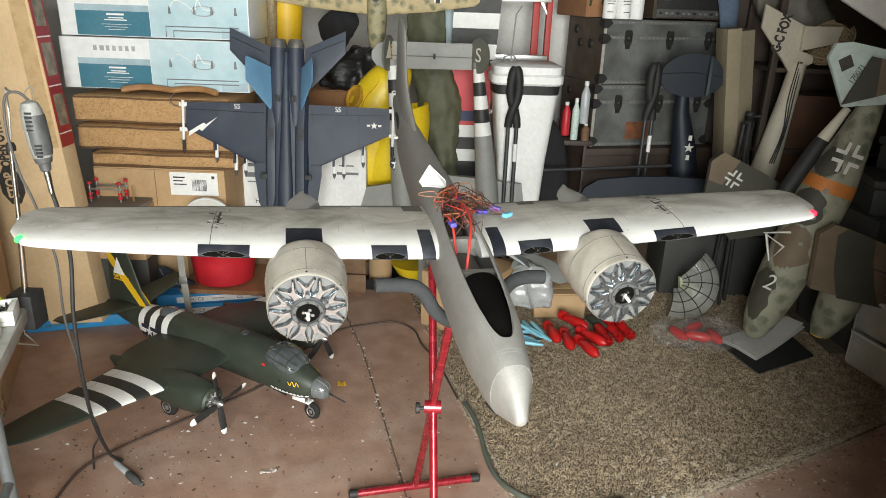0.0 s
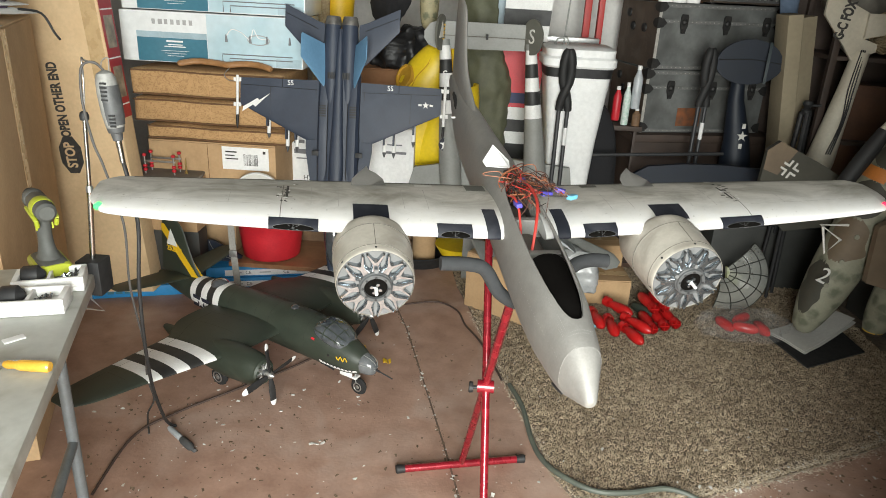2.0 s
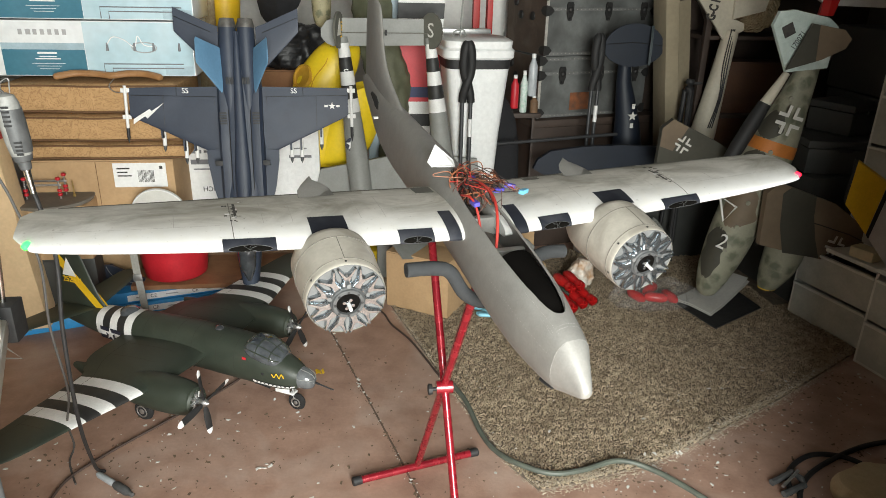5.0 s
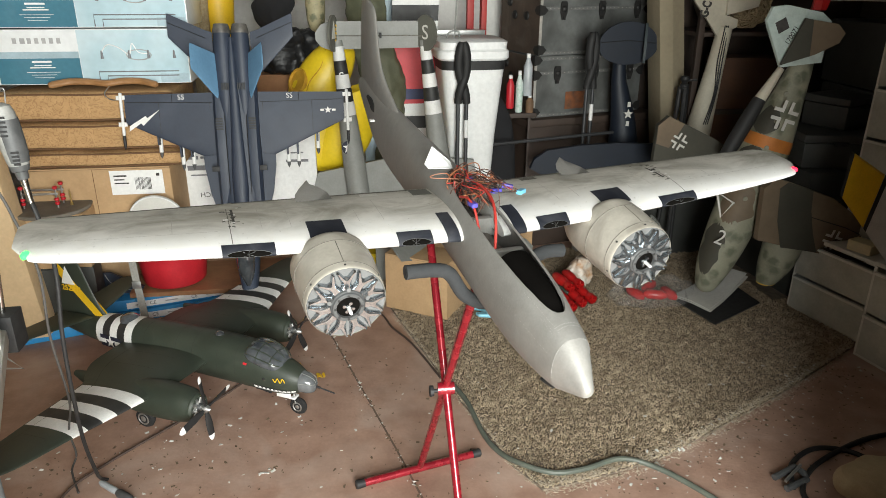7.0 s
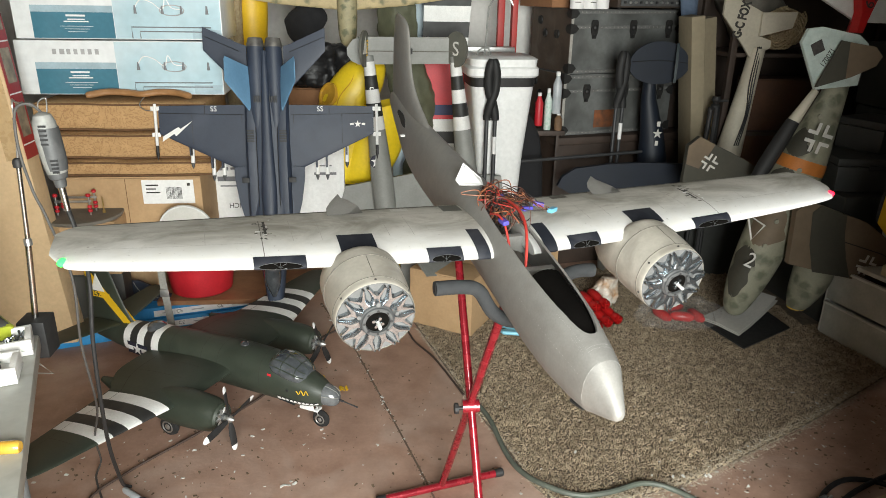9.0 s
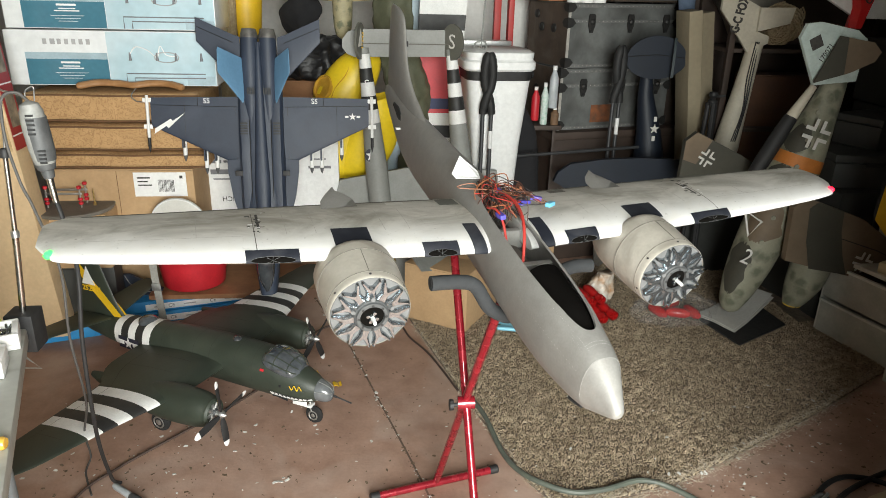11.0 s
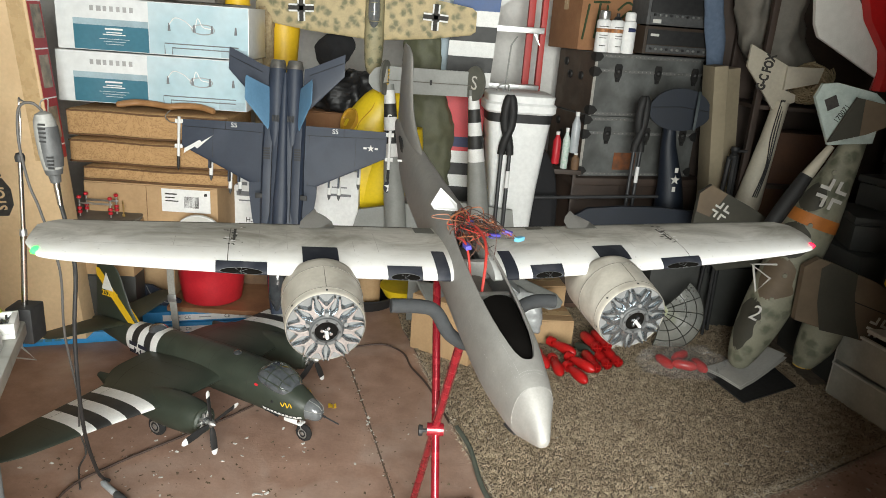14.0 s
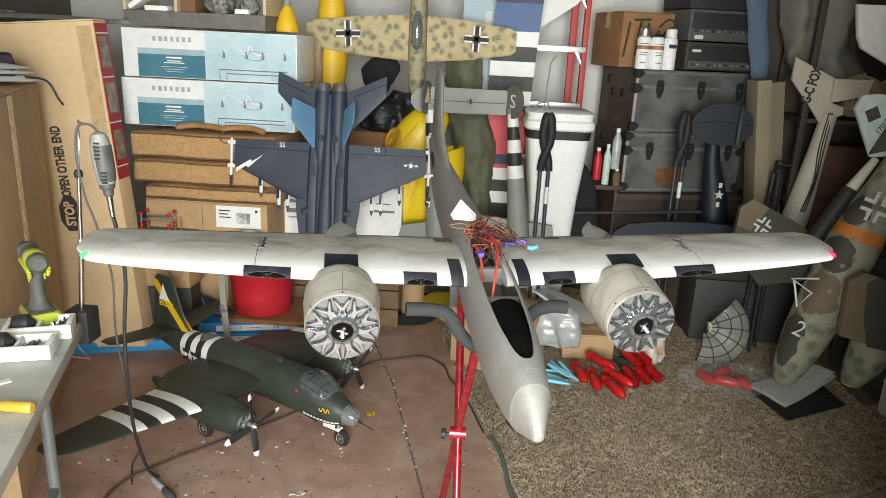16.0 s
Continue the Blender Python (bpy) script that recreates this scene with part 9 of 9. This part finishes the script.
    return t


drawer_unit(pose(1.965, 2.60, 0, 0, 0, -77), 0.39, 0.38, 0.36, 2, "low clear plastic drawers on the floor, half open")
drawer_unit(pose(1.985, 2.15, 0, 0, 0, -79), 0.42, 0.40, 0.40, 2, "low clear plastic drawers beside the carpet")
drawer_unit(pose(2.15, 2.56, 0.362, 0, 0, -77), 0.42, 0.40, 1.06, 5, "tall tower of translucent plastic drawers on the low unit")
yw = thing("model_wing", pose(0, 0, 0), "yellow and white model wing with black bands leaning on the drawers", "model wing")
base = [Vector(p) for p in ((1.585, 2.35, 0.804), (1.574, 2.35, 0.646), (1.670, 2.33, 0.532), (1.707, 2.33, 0.727))]
g = Geo()
g.prism([base[0], base[1], base[2], base[3]], (0.01, 0.012, 0.004))
part("yellow_panel", g, M_YELLOW, yw, "yellow wing panel")
e1, e2 = base[3] - base[0], base[2] - base[1]
g = Geo()
g.prism([base[3] + e1 * 0.02, base[2] + e2 * 0.02, base[2] + e2 * 0.14, base[3] + e1 * 0.14], (0.01, 0.012, 0.004))
part("black_band", g, M_BLACK, yw)
g = Geo()
g.prism([base[3] + e1 * 0.14, base[2] + e2 * 0.14, base[2] + e2 * 1.12, base[3] + e1 * 1.12], (0.01, 0.012, 0.004))
part("white_panel", g, M_OFFWHITE, yw, "white wing panel")
g = Geo()
g.prism([base[0] - e1 * 0.1, base[1] - e2 * 0.1, base[1] - e2 * 0.0, base[0] - e1 * 0.0], (0.01, 0.012, 0.004))
part("black_band", g, M_BLACK, yw)


# ---- on the floor ----
joint = part("floor_joint", Geo().tube([(-0.47, 3.2, -0.004), (-0.296, 2.71, -0.004), (-0.09, 1.943, -0.004), (0.02, 1.5, -0.004), (0.3, 0.4, -0.004), (0.6, -0.8, -0.004)], 0.0055, 6), M_JOINT)
tagged(joint, "dirt-filled saw joint in the concrete floor", "floor joint", kind="structure")
# carpet remnant: backing and tufts
CARPET = [(-0.16, 3.50), (-0.10, 3.15), (-0.05, 2.98), (0.07, 2.50), (0.135, 2.237), (0.20, 2.02), (0.245, 1.84), (0.313, 1.715), (0.46, 1.735), (0.70, 1.80), (0.92, 1.90), (1.30, 2.09), (1.75, 2.345), (2.3, 2.62), (2.3, 3.6)]
carpet = thing("carpet", pose(0, 0, 0), "taupe shag carpet remnant laid on the concrete", "carpet")
part("backing", Geo().prism([(x, y, 0.001) for x, y in CARPET], (0, 0, 0.006)), M_CARPETB, carpet)


def in_poly(x, y):
    c = False
    for (x0, y0), (x1, y1) in zip(CARPET, CARPET[1:] + CARPET[:1]):
        if (y0 > y) != (y1 > y) and x < (x1 - x0) * (y - y0) / (y1 - y0) + x0:
            c = not c
    return c


rc = np.random.RandomState(5)
verts, faces = [], []
step = 0.0062
for i in range(int(2.5 / step)):
    for j in range(int(1.9 / step)):
        x, y = -0.2 + step * (i + rc.uniform(-0.7, 0.7)), 1.68 + step * (j + rc.uniform(-0.7, 0.7))
        if not in_poly(x, y) or (x > 1.7 and y > 2.8):
            continue
        a, h, w_ = rc.uniform(0, 6.283), rc.uniform(0.006, 0.011), rc.uniform(0.0026, 0.0042)
        sw = noise.noise(Vector((x * 26, y * 26, 0.0)))
        h *= max(0.2, 0.9 + 0.8 * noise.noise(Vector((x * 55, y * 55, 4.0))) + 0.35 * noise.noise(Vector((x * 9, y * 9, 1.0))))
        lx, ly = 0.0025 * math.cos(5 * sw) + rc.normal(0, 0.0032), 0.0025 * math.sin(5 * sw) + rc.normal(0, 0.0032)
        k = len(verts)
        for q in range(3):
            verts.append((x + w_ * math.cos(a + 2.094 * q), y + w_ * math.sin(a + 2.094 * q), 0.006))
        for q in range(3):
            verts.append((x + lx + 0.8 * w_ * math.cos(a + 0.5 + 2.094 * q), y + ly + 0.7 * w_ * math.sin(a + 0.5 + 2.094 * q), 0.006 + h * (0.7 + 0.3 * (q % 2))))
        for q in range(3):
            faces.append((k + q, k + (q + 1) % 3, k + 3 + (q + 1) % 3, k + 3 + q))
        faces.append((k + 3, k + 4, k + 5))
me = bpy.data.meshes.new("pile")
me.from_pydata(verts, [], faces)
me.materials.append(M_PILE)
for p in me.polygons:
    p.use_smooth = True
pile = new("pile", me)
pile.parent = carpet
pile["kind"] = "stuff"

# frayed pale fibres along the carpet's free edge
verts, faces = [], []
for k in range(5200):
    u_ = rc.uniform(0, 1)
    if u_ < 0.8:
        x, y = np.interp(u_ / 0.8, [0, 0.12, 0.3, 0.45, 0.7, 1], [0.313, 0.46, 0.70, 0.92, 1.30, 1.75]), np.interp(u_ / 0.8, [0, 0.12, 0.3, 0.45, 0.7, 1], [1.715, 1.735, 1.80, 1.90, 2.09, 2.345])
        x, y = x - 0.4 * rc.normal(0, 0.014), y + rc.normal(0.004, 0.016)
    else:
        y = rc.uniform(1.72, 2.9)
        x = np.interp(y, [1.715, 1.84, 2.02, 2.237, 2.50, 2.98], [0.313, 0.245, 0.20, 0.135, 0.07, -0.05]) + rc.normal(0.0, 0.006)
    z, a, l_ = (0.012 if in_poly(x, y) else 0.001), rc.uniform(0, 6.283), rc.uniform(0.003, 0.011)
    k0, ca, sa = len(verts), math.cos(a), math.sin(a)
    verts += [(x, y, z), (x + 0.0016 * sa, y - 0.0016 * ca, z + 0.001), (x + l_ * ca, y + l_ * sa, z + rc.uniform(0.0005, 0.006)), (x, y, z + 0.0022)]
    faces += [(k0, k0 + 1, k0 + 2), (k0 + 1, k0 + 3, k0 + 2), (k0 + 3, k0, k0 + 2)]
me = bpy.data.meshes.new("fringe")
me.from_pydata(verts, [], faces)
me.materials.append(M_FRINGE)
fringe = new("fringe", me)
fringe.parent = carpet
fringe["kind"] = "stuff"

# debris specks
rd = random.Random(12)
g1, g2 = Geo(), Geo()
for k in range(1620):
    if k >= 1300:
        # crumbs swept along the carpet's free edge and over the bare floor beside it
        u_ = rd.uniform(0, 1)
        x, y = 0.40 + 1.2 * u_ + abs(rd.gauss(0, 0.06)), 1.70 + 0.55 * u_ - abs(rd.gauss(0, 0.09))
    elif k % 4 == 3:
        u_ = rd.uniform(0, 1)
        x, y = -0.47 + 0.77 * u_ + rd.gauss(0, 0.012), 3.2 - 2.3 * u_ + rd.gauss(0, 0.01)
        x = float(np.interp(-y, [-3.2, -2.71, -1.943, -1.5, -0.4], [-0.47, -0.296, -0.09, 0.02, 0.3])) + rd.gauss(0, 0.007)
    elif k % 3 == 0:
        x, y = rd.uniform(0.2, 1.6), rd.uniform(1.55, 2.3)
    elif k % 3 == 1:
        x, y = rd.uniform(-1.2, 0.25), rd.uniform(1.45, 2.6)
    else:
        x, y = rd.gauss(-0.75, 0.3), rd.gauss(1.9, 0.25)
    on = in_poly(x, y)
    z = 0.021 if on else 0.0002
    s = rd.choice((0.0018, 0.0022, 0.0026, 0.0032, 0.0042, 0.007))
    g = g1 if rd.random() < (0.26 if k < 1300 else 0.4) else g2
    g.m = pose(x, y, z, rd.uniform(-20, 20), rd.uniform(-20, 20), rd.uniform(0, 360))
    g.prism([(-s, -s * 0.5, 0), (s, -s * 0.35, 0), (s * 0.8, s * 0.5, 0), (-s * 0.6, s * 0.6, 0)], (0, 0, 0.0012))
tagged(part("floor_debris", g1, M_OFFWHITE), "pale foam crumbs and chips scattered on the floor", "debris", kind="stuff")
tagged(part("floor_dirt", g2, M_DIRT), "brown dirt crumbs and leaf bits scattered on the floor", "dirt", kind="stuff")
for x, y, r, L, W, mt, nm, lb in ((-0.489, 1.901, 20, 0.05, 0.008, M_OFFWHITE, "paper_scrap", "curled strip of white paper on the floor"), (0.797, 1.84, 8, 0.02, 0.018, M_PAPER, "paper_scrap", "small square of white paper on the floor"), (-0.341, 2.43, 12, 0.03, 0.028, M_YELLOW, "sticky_note", "small yellow paper square on the floor"), (0.06, 1.72, 75, 0.04, 0.010, M_MILKFRAME, "plastic_strip", "translucent plastic strip on the floor"), (0.93, 2.06, 40, 0.05, 0.02, M_PILE, "carpet_scrap", "torn scrap of carpet fluff on the floor"), (0.99, 1.97, -15, 0.03, 0.012, M_PILE, "carpet_scrap", "torn scrap of carpet fluff on the floor"), (0.7, 1.78, -35, 0.03, 0.005, M_OFFWHITE, "paper_scrap", "thin white paper strip on the floor")):
    g = Geo()
    n = 6
    g.loft([[(-L / 2 + L * i / n, -W / 2, 0.002 + 0.004 * math.sin(i * 1.1)), (-L / 2 + L * i / n, W / 2, 0.002 + 0.004 * math.sin(i * 1.1 + 0.4)), (-L / 2 + L * i / n, W / 2, 0.0035 + 0.004 * math.sin(i * 1.1 + 0.4)), (-L / 2 + L * i / n, -W / 2, 0.0035 + 0.004 * math.sin(i * 1.1))] for i in range(n + 1)])
    ob = part(nm, g, mt)
    ob.matrix_world = pose(x, y, 0.0, 0, 0, r)
    tagged(ob, lb, nm.replace("_", " "))
# cables and hose
for nm, pts, r, mt, lb in (("extension_cable", ((-1.05, 1.60), (-1.06, 1.86), (-0.98, 2.0), (-0.80, 2.2), (-0.62, 2.42), (-0.55, 2.65), (-0.43, 2.86), (-0.30, 2.94), (-0.18, 2.975), (-0.09, 2.90), (-0.05, 2.77), (0.02, 2.62), (0.10, 2.35)), 0.0042, M_CABLEBROWN, "thin dark brown cable lying on the concrete"),
                           ("garden_hose", ((0.125, 2.30), (0.165, 2.17), (0.19, 2.0), (0.22, 1.90), (0.27, 1.82), (0.36, 1.765), (0.46, 1.77), (0.58, 1.80), (0.68, 1.76), (0.775, 1.63), (0.85, 1.48), (0.95, 1.2)), 0.0085, M_HOSE, "thin grey-green hose lying round the carpet corner"),
                           ("black_cable", ((1.04, 1.62), (1.10, 1.72), (1.22, 1.78), (1.33, 1.74), (1.36, 1.62), (1.28, 1.52), (1.12, 1.50), (1.05, 1.58), (1.16, 1.70), (1.4, 1.80), (1.6, 1.82)), 0.008, M_BLACK, "coiled black cable lying in shadow")):
    c = part(nm, Geo().tube(smooth_curve([(x, y, r + (0.012 if in_poly(x, y) else 0.0005)) for x, y in pts], 8), r, 9), mt)
    tagged(c, lb, "cable" if "cable" in nm else "hose")
# cartons, bombs and sticks under the wing
carton("carton", pose(0.155, 3.02, 0.008, 0, 0, -33), (0.30, 0.34, 0.26), "open brown carton of model parts on the carpet", M_CARDB, tape=False)
carton("carton", pose(0.57, 3.16, 0.008, 0, 0, 4), (0.24, 0.18, 0.12), "small brown carton on the carpet", M_CARDB)
carton("carton", pose(0.46, 3.34, 0.008, 0, 0, 8), (0.42, 0.2, 0.22), "brown carton behind the red bombs", M_CARDB)
for k, (x, y, z, r, mt) in enumerate(((0.0, 2.98, 0.27, 30, M_GREYPAINT), (0.40, 3.05, 0.27, -20, M_GREYPAINT), (0.30, 3.10, 0.30, 70, M_CLEARISH))):
    pc = thing("model_part", pose(x + 0.08, y, z, 24, 14, r), "light grey model wing part lying on the cartons", "model part", "loose model parts")
    part("panel", Geo().loft(wing_rings([(-0.13, 0.06, 0, 0.14, 0.1), (0.1, 0.05, 0, 0.11, 0.1), (0.14, 0.02, 0, 0.04, 0.1)])), mt, pc)
cloth("plastic_bag", pose(0.415, 3.02, 0.0), [(0.10, 0.0, 0.08, 0.05), (0.17, 0.0, 0.09, 0.06), (0.25, 0.0, 0.08, 0.05), (0.29, 0.0, 0.03, 0.03)], M_BAGGREY, "crumpled clear grey plastic bag on the cartons", "plastic bag", 0.035, 18, 31)
bomb0 = None
for k, (xa, ya, xb, yb, z) in enumerate(((0.501, 2.93, 0.532, 2.76, 0.024), (0.564, 2.87, 0.578, 2.70, 0.024), (0.618, 2.80, 0.675, 2.65, 0.024), (0.640, 2.86, 0.722, 2.745, 0.034), (0.742, 2.80, 0.722, 2.94, 0.024), (0.798, 2.84, 0.776, 2.97, 0.024), (0.850, 2.875, 0.824, 2.99, 0.024), (0.585, 2.98, 0.66, 2.88, 0.045), (0.76, 2.92, 0.735, 3.03, 0.068), (0.81, 2.95, 0.79, 3.05, 0.068))):
    a, b_ = Vector((xa, ya, z)), Vector((xb, yb, z))
    d = (b_ - a).normalized()
    q = d.to_track_quat("Y", "Z").to_matrix().to_4x4()
    m = Matrix.Translation((a + b_) / 2 + Vector((0, 0, 0.016))) @ q
    if bomb0 is None:
        bomb0 = thing("model_bomb", m, "glossy red plastic model bomb on the carpet", "model bomb", "red bombs")
        part("casing", Geo().lathe((0, -0.055, 0), (0, 1, 0), [(0, 0.012), (0.03, 0.020), (0.06, 0.0235), (0.10, 0.0225), (0.122, 0.014), (0.13, 0.004)], 20), M_REDGLOSS, bomb0)
        part("tail_ring", Geo().lathe((0, -0.085, 0), (0, 1, 0), [(0, 0.0225), (0.026, 0.0225), (0.026, 0.020), (0, 0.020)], 18, cap=False), M_REDGLOSS, bomb0)
        for j in range(4):
            part("tail_fin", Geo().box((-0.001, -0.085, 0.0) if j % 2 else (0.0, -0.085, -0.001), (0.001, -0.045, 0.021 if j < 2 else -0.021) if j % 2 else (0.021 if j < 2 else -0.021, -0.045, 0.001)), M_REDGLOSS, bomb0)
    else:
        copy_thing(bomb0, m)
og = thing("model_bomb", pose(0.735, 2.96, 0.045, 0, 0, 40), "dull dark green model bomb among the red ones", "model bomb")
part("casing", Geo().lathe((0, -0.055, 0), (0, 1, 0), [(0, 0.012), (0.03, 0.020), (0.08, 0.0225), (0.11, 0.014), (0.118, 0.004)], 20), M_OLIVE, og)
stick0 = None
for k in range(9):
    xa, ya, xb, yb = ((0.401, 2.973, 0.447, 2.857), (0.42, 2.876, 0.493, 2.768), (0.362, 2.819, 0.446, 2.765), (0.352, 2.748, 0.415, 2.733), (0.362, 2.871, 0.42, 2.876), (0.435, 2.93, 0.475, 2.81), (0.34, 2.80, 0.43, 2.79), (0.385, 2.90, 0.455, 2.80), (0.33, 2.85, 0.40, 2.82))[k]
    m = pose((xa + xb) / 2, (ya + yb) / 2, 0.028 + 0.0165 * (k % 2), 0, 0, math.degrees(math.atan2(yb - ya, xb - xa)) - 90)
    if stick0 is None:
        stick0 = thing("blue_tube", m, "light blue plastic tube lying in a bundle", "plastic tube", "blue tubes")
        part("tube", Geo().lathe((0, -0.07, 0), (0, 1, 0), [(0, 0.004), (0.004, 0.0085), (0.11, 0.0085), (0.12, 0.006), (0.14, 0.005)], 12), M_LTBLUE, stick0)
    else:
        copy_thing(stick0, m)
# crumpled packaging, bag of red parts, mat and papers
cloth("crisp_packet", pose(0.86, 3.10, 0.0), [(0.012, 0.0, 0.07, 0.05), (0.05, 0.0, 0.08, 0.05), (0.10, 0.01, 0.06, 0.03), (0.14, 0.03, 0.03, 0.02)], M_PACKET, "crumpled white printed packet on the carpet", "packet", 0.03, 20, 41)
redbag = thing("parts_bag", pose(1.15, 2.88, 0.02), "clear plastic bag of red model parts on the carpet", "bag of parts")
for k, (x, y, r) in enumerate(((-0.08, 0.0, 20), (0.0, 0.04, -50), (0.07, -0.02, 10), (-0.01, -0.05, 70))):
    g = Geo()
    g.m = pose(x, y, 0.025 + 0.012 * (k % 2), 0, 0, r)
    part("red_part", g.lathe((0, -0.05, 0), (0, 1, 0), [(0, 0.012), (0.02, 0.022), (0.08, 0.022), (0.1, 0.012)], 16), M_REDGLOSS, redbag, "red plastic part")
g = Geo()
bmesh.ops.create_icosphere(g.bm, subdivisions=4, radius=1.0)
for v in g.bm.verts:
    n_ = noise.noise(v.co * 2.2)
    v.co = Vector((v.co.x * 0.19, v.co.y * 0.12, max(v.co.z, -0.3) * 0.075 + 0.02)) * (1 + 0.25 * n_)
    v.co += Vector((0, 0, 0.012 * noise.noise(v.co * 40)))
part("bag_film", g, M_FILM, redbag, "clear crinkled plastic film", 80)
matt = part("rubber_mat", Geo().prism([(1.241, 2.819, 0.022), (1.302, 2.58, 0.022), (1.605, 2.748, 0.022), (1.584, 2.99, 0.022)], (0, 0, 0.006)), M_MATBLACK)
tagged(matt, "black rubber mat lying on the carpet", "mat")
g = Geo()
for k in range(2):
    rings = []
    for i in range(13):
        f = i / 12
        lift = 0.031 + 0.006 * k + (0.035 + 0.012 * k) * f ** 2 + 0.004 * noise.noise((f * 5, k * 3.1, 0))
        a_, b_ = Vector((1.235 + 0.01 * k, 2.86, lift)).lerp(Vector((1.56 - 0.012 * k, 3.03, lift)), f), Vector((1.335, 2.685 + 0.012 * k, lift - 0.002)).lerp(Vector((1.635 - 0.01 * k, 2.915, lift + 0.014)), f)
        rings.append([a_, a_.lerp(b_, 0.5) + Vector((0, 0, 0.006)), b_, b_ - Vector((0, 0, 0.002)), a_.lerp(b_, 0.5) + Vector((0, 0, 0.004)), a_ - Vector((0, 0, 0.002))])
    g.loft(rings)
tagged(part("folded_paper", g, M_PAPERGREY), "folded grey-white packing foam sheet on the mat", "packing sheet")
# framed clear canopy lying on the carpet
cp = thing("model_canopy", Matrix.Translation((1.15, 3.25, 0.135)) @ Matrix.Diagonal((0.88, 0.88, 0.88, 1)) @ Matrix.Rotation(radians(62), 4, "X"), "clear framed model canopy lying tilted on the carpet", "model canopy")
fan = lambda r, a: (r * math.cos(radians(a)), r * math.sin(radians(a)), 0.085 * math.sin(math.pi * (r - 0.02) / 0.26) + 0.02 * math.cos(radians(a)))
RAYS = (48, 22, -4, -30, -56, -82, -108)
g = Geo()
g.loft([[fan(r, 48 - 156 * j / 26) for j in range(27)] for r in (0.035, 0.07, 0.105, 0.14, 0.175, 0.2, 0.218)], cap=False, closed=False)
part("glazing", g, M_CANOPYGLASS, cp, "clear plastic glazing")
for a in RAYS:
    part("frame_rail", Geo().tube([fan(r, a) for r in (0.035, 0.07, 0.105, 0.14, 0.175, 0.2, 0.218)], 0.0028, 5), M_CANOPYFRAME, cp)
for r in (0.06, 0.115, 0.17, 0.218):
    part("frame_hoop", Geo().tube([fan(r, 48 - 156 * j / 26) for j in range(27)], 0.0028, 5), M_CANOPYFRAME, cp)
part("cockpit_insert", Geo().loft([[(0.02 + 0.05 * k, y_ - 0.03 * k, z_) for y_, z_ in ((-0.035, 0.0), (0.035, 0.0), (0.03, 0.03), (-0.03, 0.03))] for k in range(3)]), M_LIMEDULL, cp, "dull lime green cockpit insert")
part("insert_seat", Geo().box((0.075, -0.085, 0.02), (0.13, -0.03, 0.06), 0.01), M_OFFWHITE, cp)
fl = thing("yellow_funnel", pose(-0.115, 3.45, 0.0), "yellow plastic funnel on the floor under the wing", "funnel")
part("bowl", Geo().lathe((0, 0, 0.0), (0, 0, 1), [(0, 0.03), (0.05, 0.04), (0.06, 0.09), (0.11, 0.12), (0.115, 0.122)], 28), M_YELLOWB, fl)
lidb = thing("black_tray", pose(-0.32, 3.50, 0.0), "low black plastic tray on the floor", "tray")
part("dish", Geo().lathe((0, 0, 0), (0, 0, 1), [(0, 0.16), (0.06, 0.19), (0.065, 0.185), (0.02, 0.15)], 32), M_BLACK, lidb)
cloth("offcut_board", pose(1.33, 1.60, 0.0), [(0.0, 0.0, 0.16, 0.10), (0.02, 0.0, 0.16, 0.10), (0.04, 0.0, 0.14, 0.09)], M_PALEWOOD, "pale rough board offcut lying on the floor", "board", 0.015, 15, 51)
mo = thing("metal_clamp", pose(1.06, 1.63, 0.0, 0, 0, 20), "small dark metal clamp on the floor", "clamp")
part("frame", Geo().tube([(-0.05, 0, 0.015), (0.04, 0, 0.015), (0.05, 0.02, 0.02), (0.05, 0.05, 0.02), (-0.04, 0.05, 0.015)], 0.010, 8), M_GUNMETAL, mo)
part("screw", Geo().cyl((-0.03, 0.02, 0.02), (0.06, 0.04, 0.03), 0.005, n=8), M_STEEL, mo)

# white printed box behind the jet
wbx = thing("white_box", pose(-0.66, 3.38, 0.0), "white printed carton on a crate behind the navy jet", "box")
part("body", Geo().box((-0.315, -0.09, 0.402), (0.315, 0.09, 0.72), 0.003), M_PAPER, wbx)
cr = thing("wooden_crate", pose(-0.66, 3.40, 0.0), "dark worn wooden crate under the white box", "crate")
for k in range(4):
    part("plank", Geo().box((-0.31, -0.10, 0.1 * k), (0.31, -0.082, 0.1 * k + 0.094), 0.003), M_WOODMID, cr)
    part("plank", Geo().box((-0.31, 0.082, 0.1 * k), (0.31, 0.10, 0.1 * k + 0.094), 0.003), M_WOODMID, cr)
part("lid", Geo().box((-0.31, -0.10, 0.385), (0.31, 0.10, 0.40), 0.002), M_WOODMID, cr)
for k, (x, z, w_, h_) in enumerate(((-0.25, 0.662, 0.11, 0.006), (-0.25, 0.625, 0.05, 0.016), (-0.19, 0.628, 0.06, 0.010), (-0.25, 0.575, 0.13, 0.022), (-0.24, 0.55, 0.08, 0.006), (0.19, 0.64, 0.07, 0.006), (0.18, 0.60, 0.10, 0.012))):
    part("print_bar", Geo().box((x, -0.0915, z), (x + w_, -0.0905, z + h_)), M_INK2, wbx)
lettering("printed_word", "INCH", 0.032, facing(-0.17, -0.0912, 0.462) @ Matrix.Rotation(math.pi, 4, "Z"), M_INK, wbx)
cpk = part("cream_packet", Geo().box((-0.05, -0.035, 0.0), (0.05, 0.035, 0.045), 0.008), M_CREAM)
cpk.matrix_world = pose(1.84, 2.50, 0.362, 0, 0, -70)
tagged(cpk, "small cream packet lying on the low drawers", "packet")
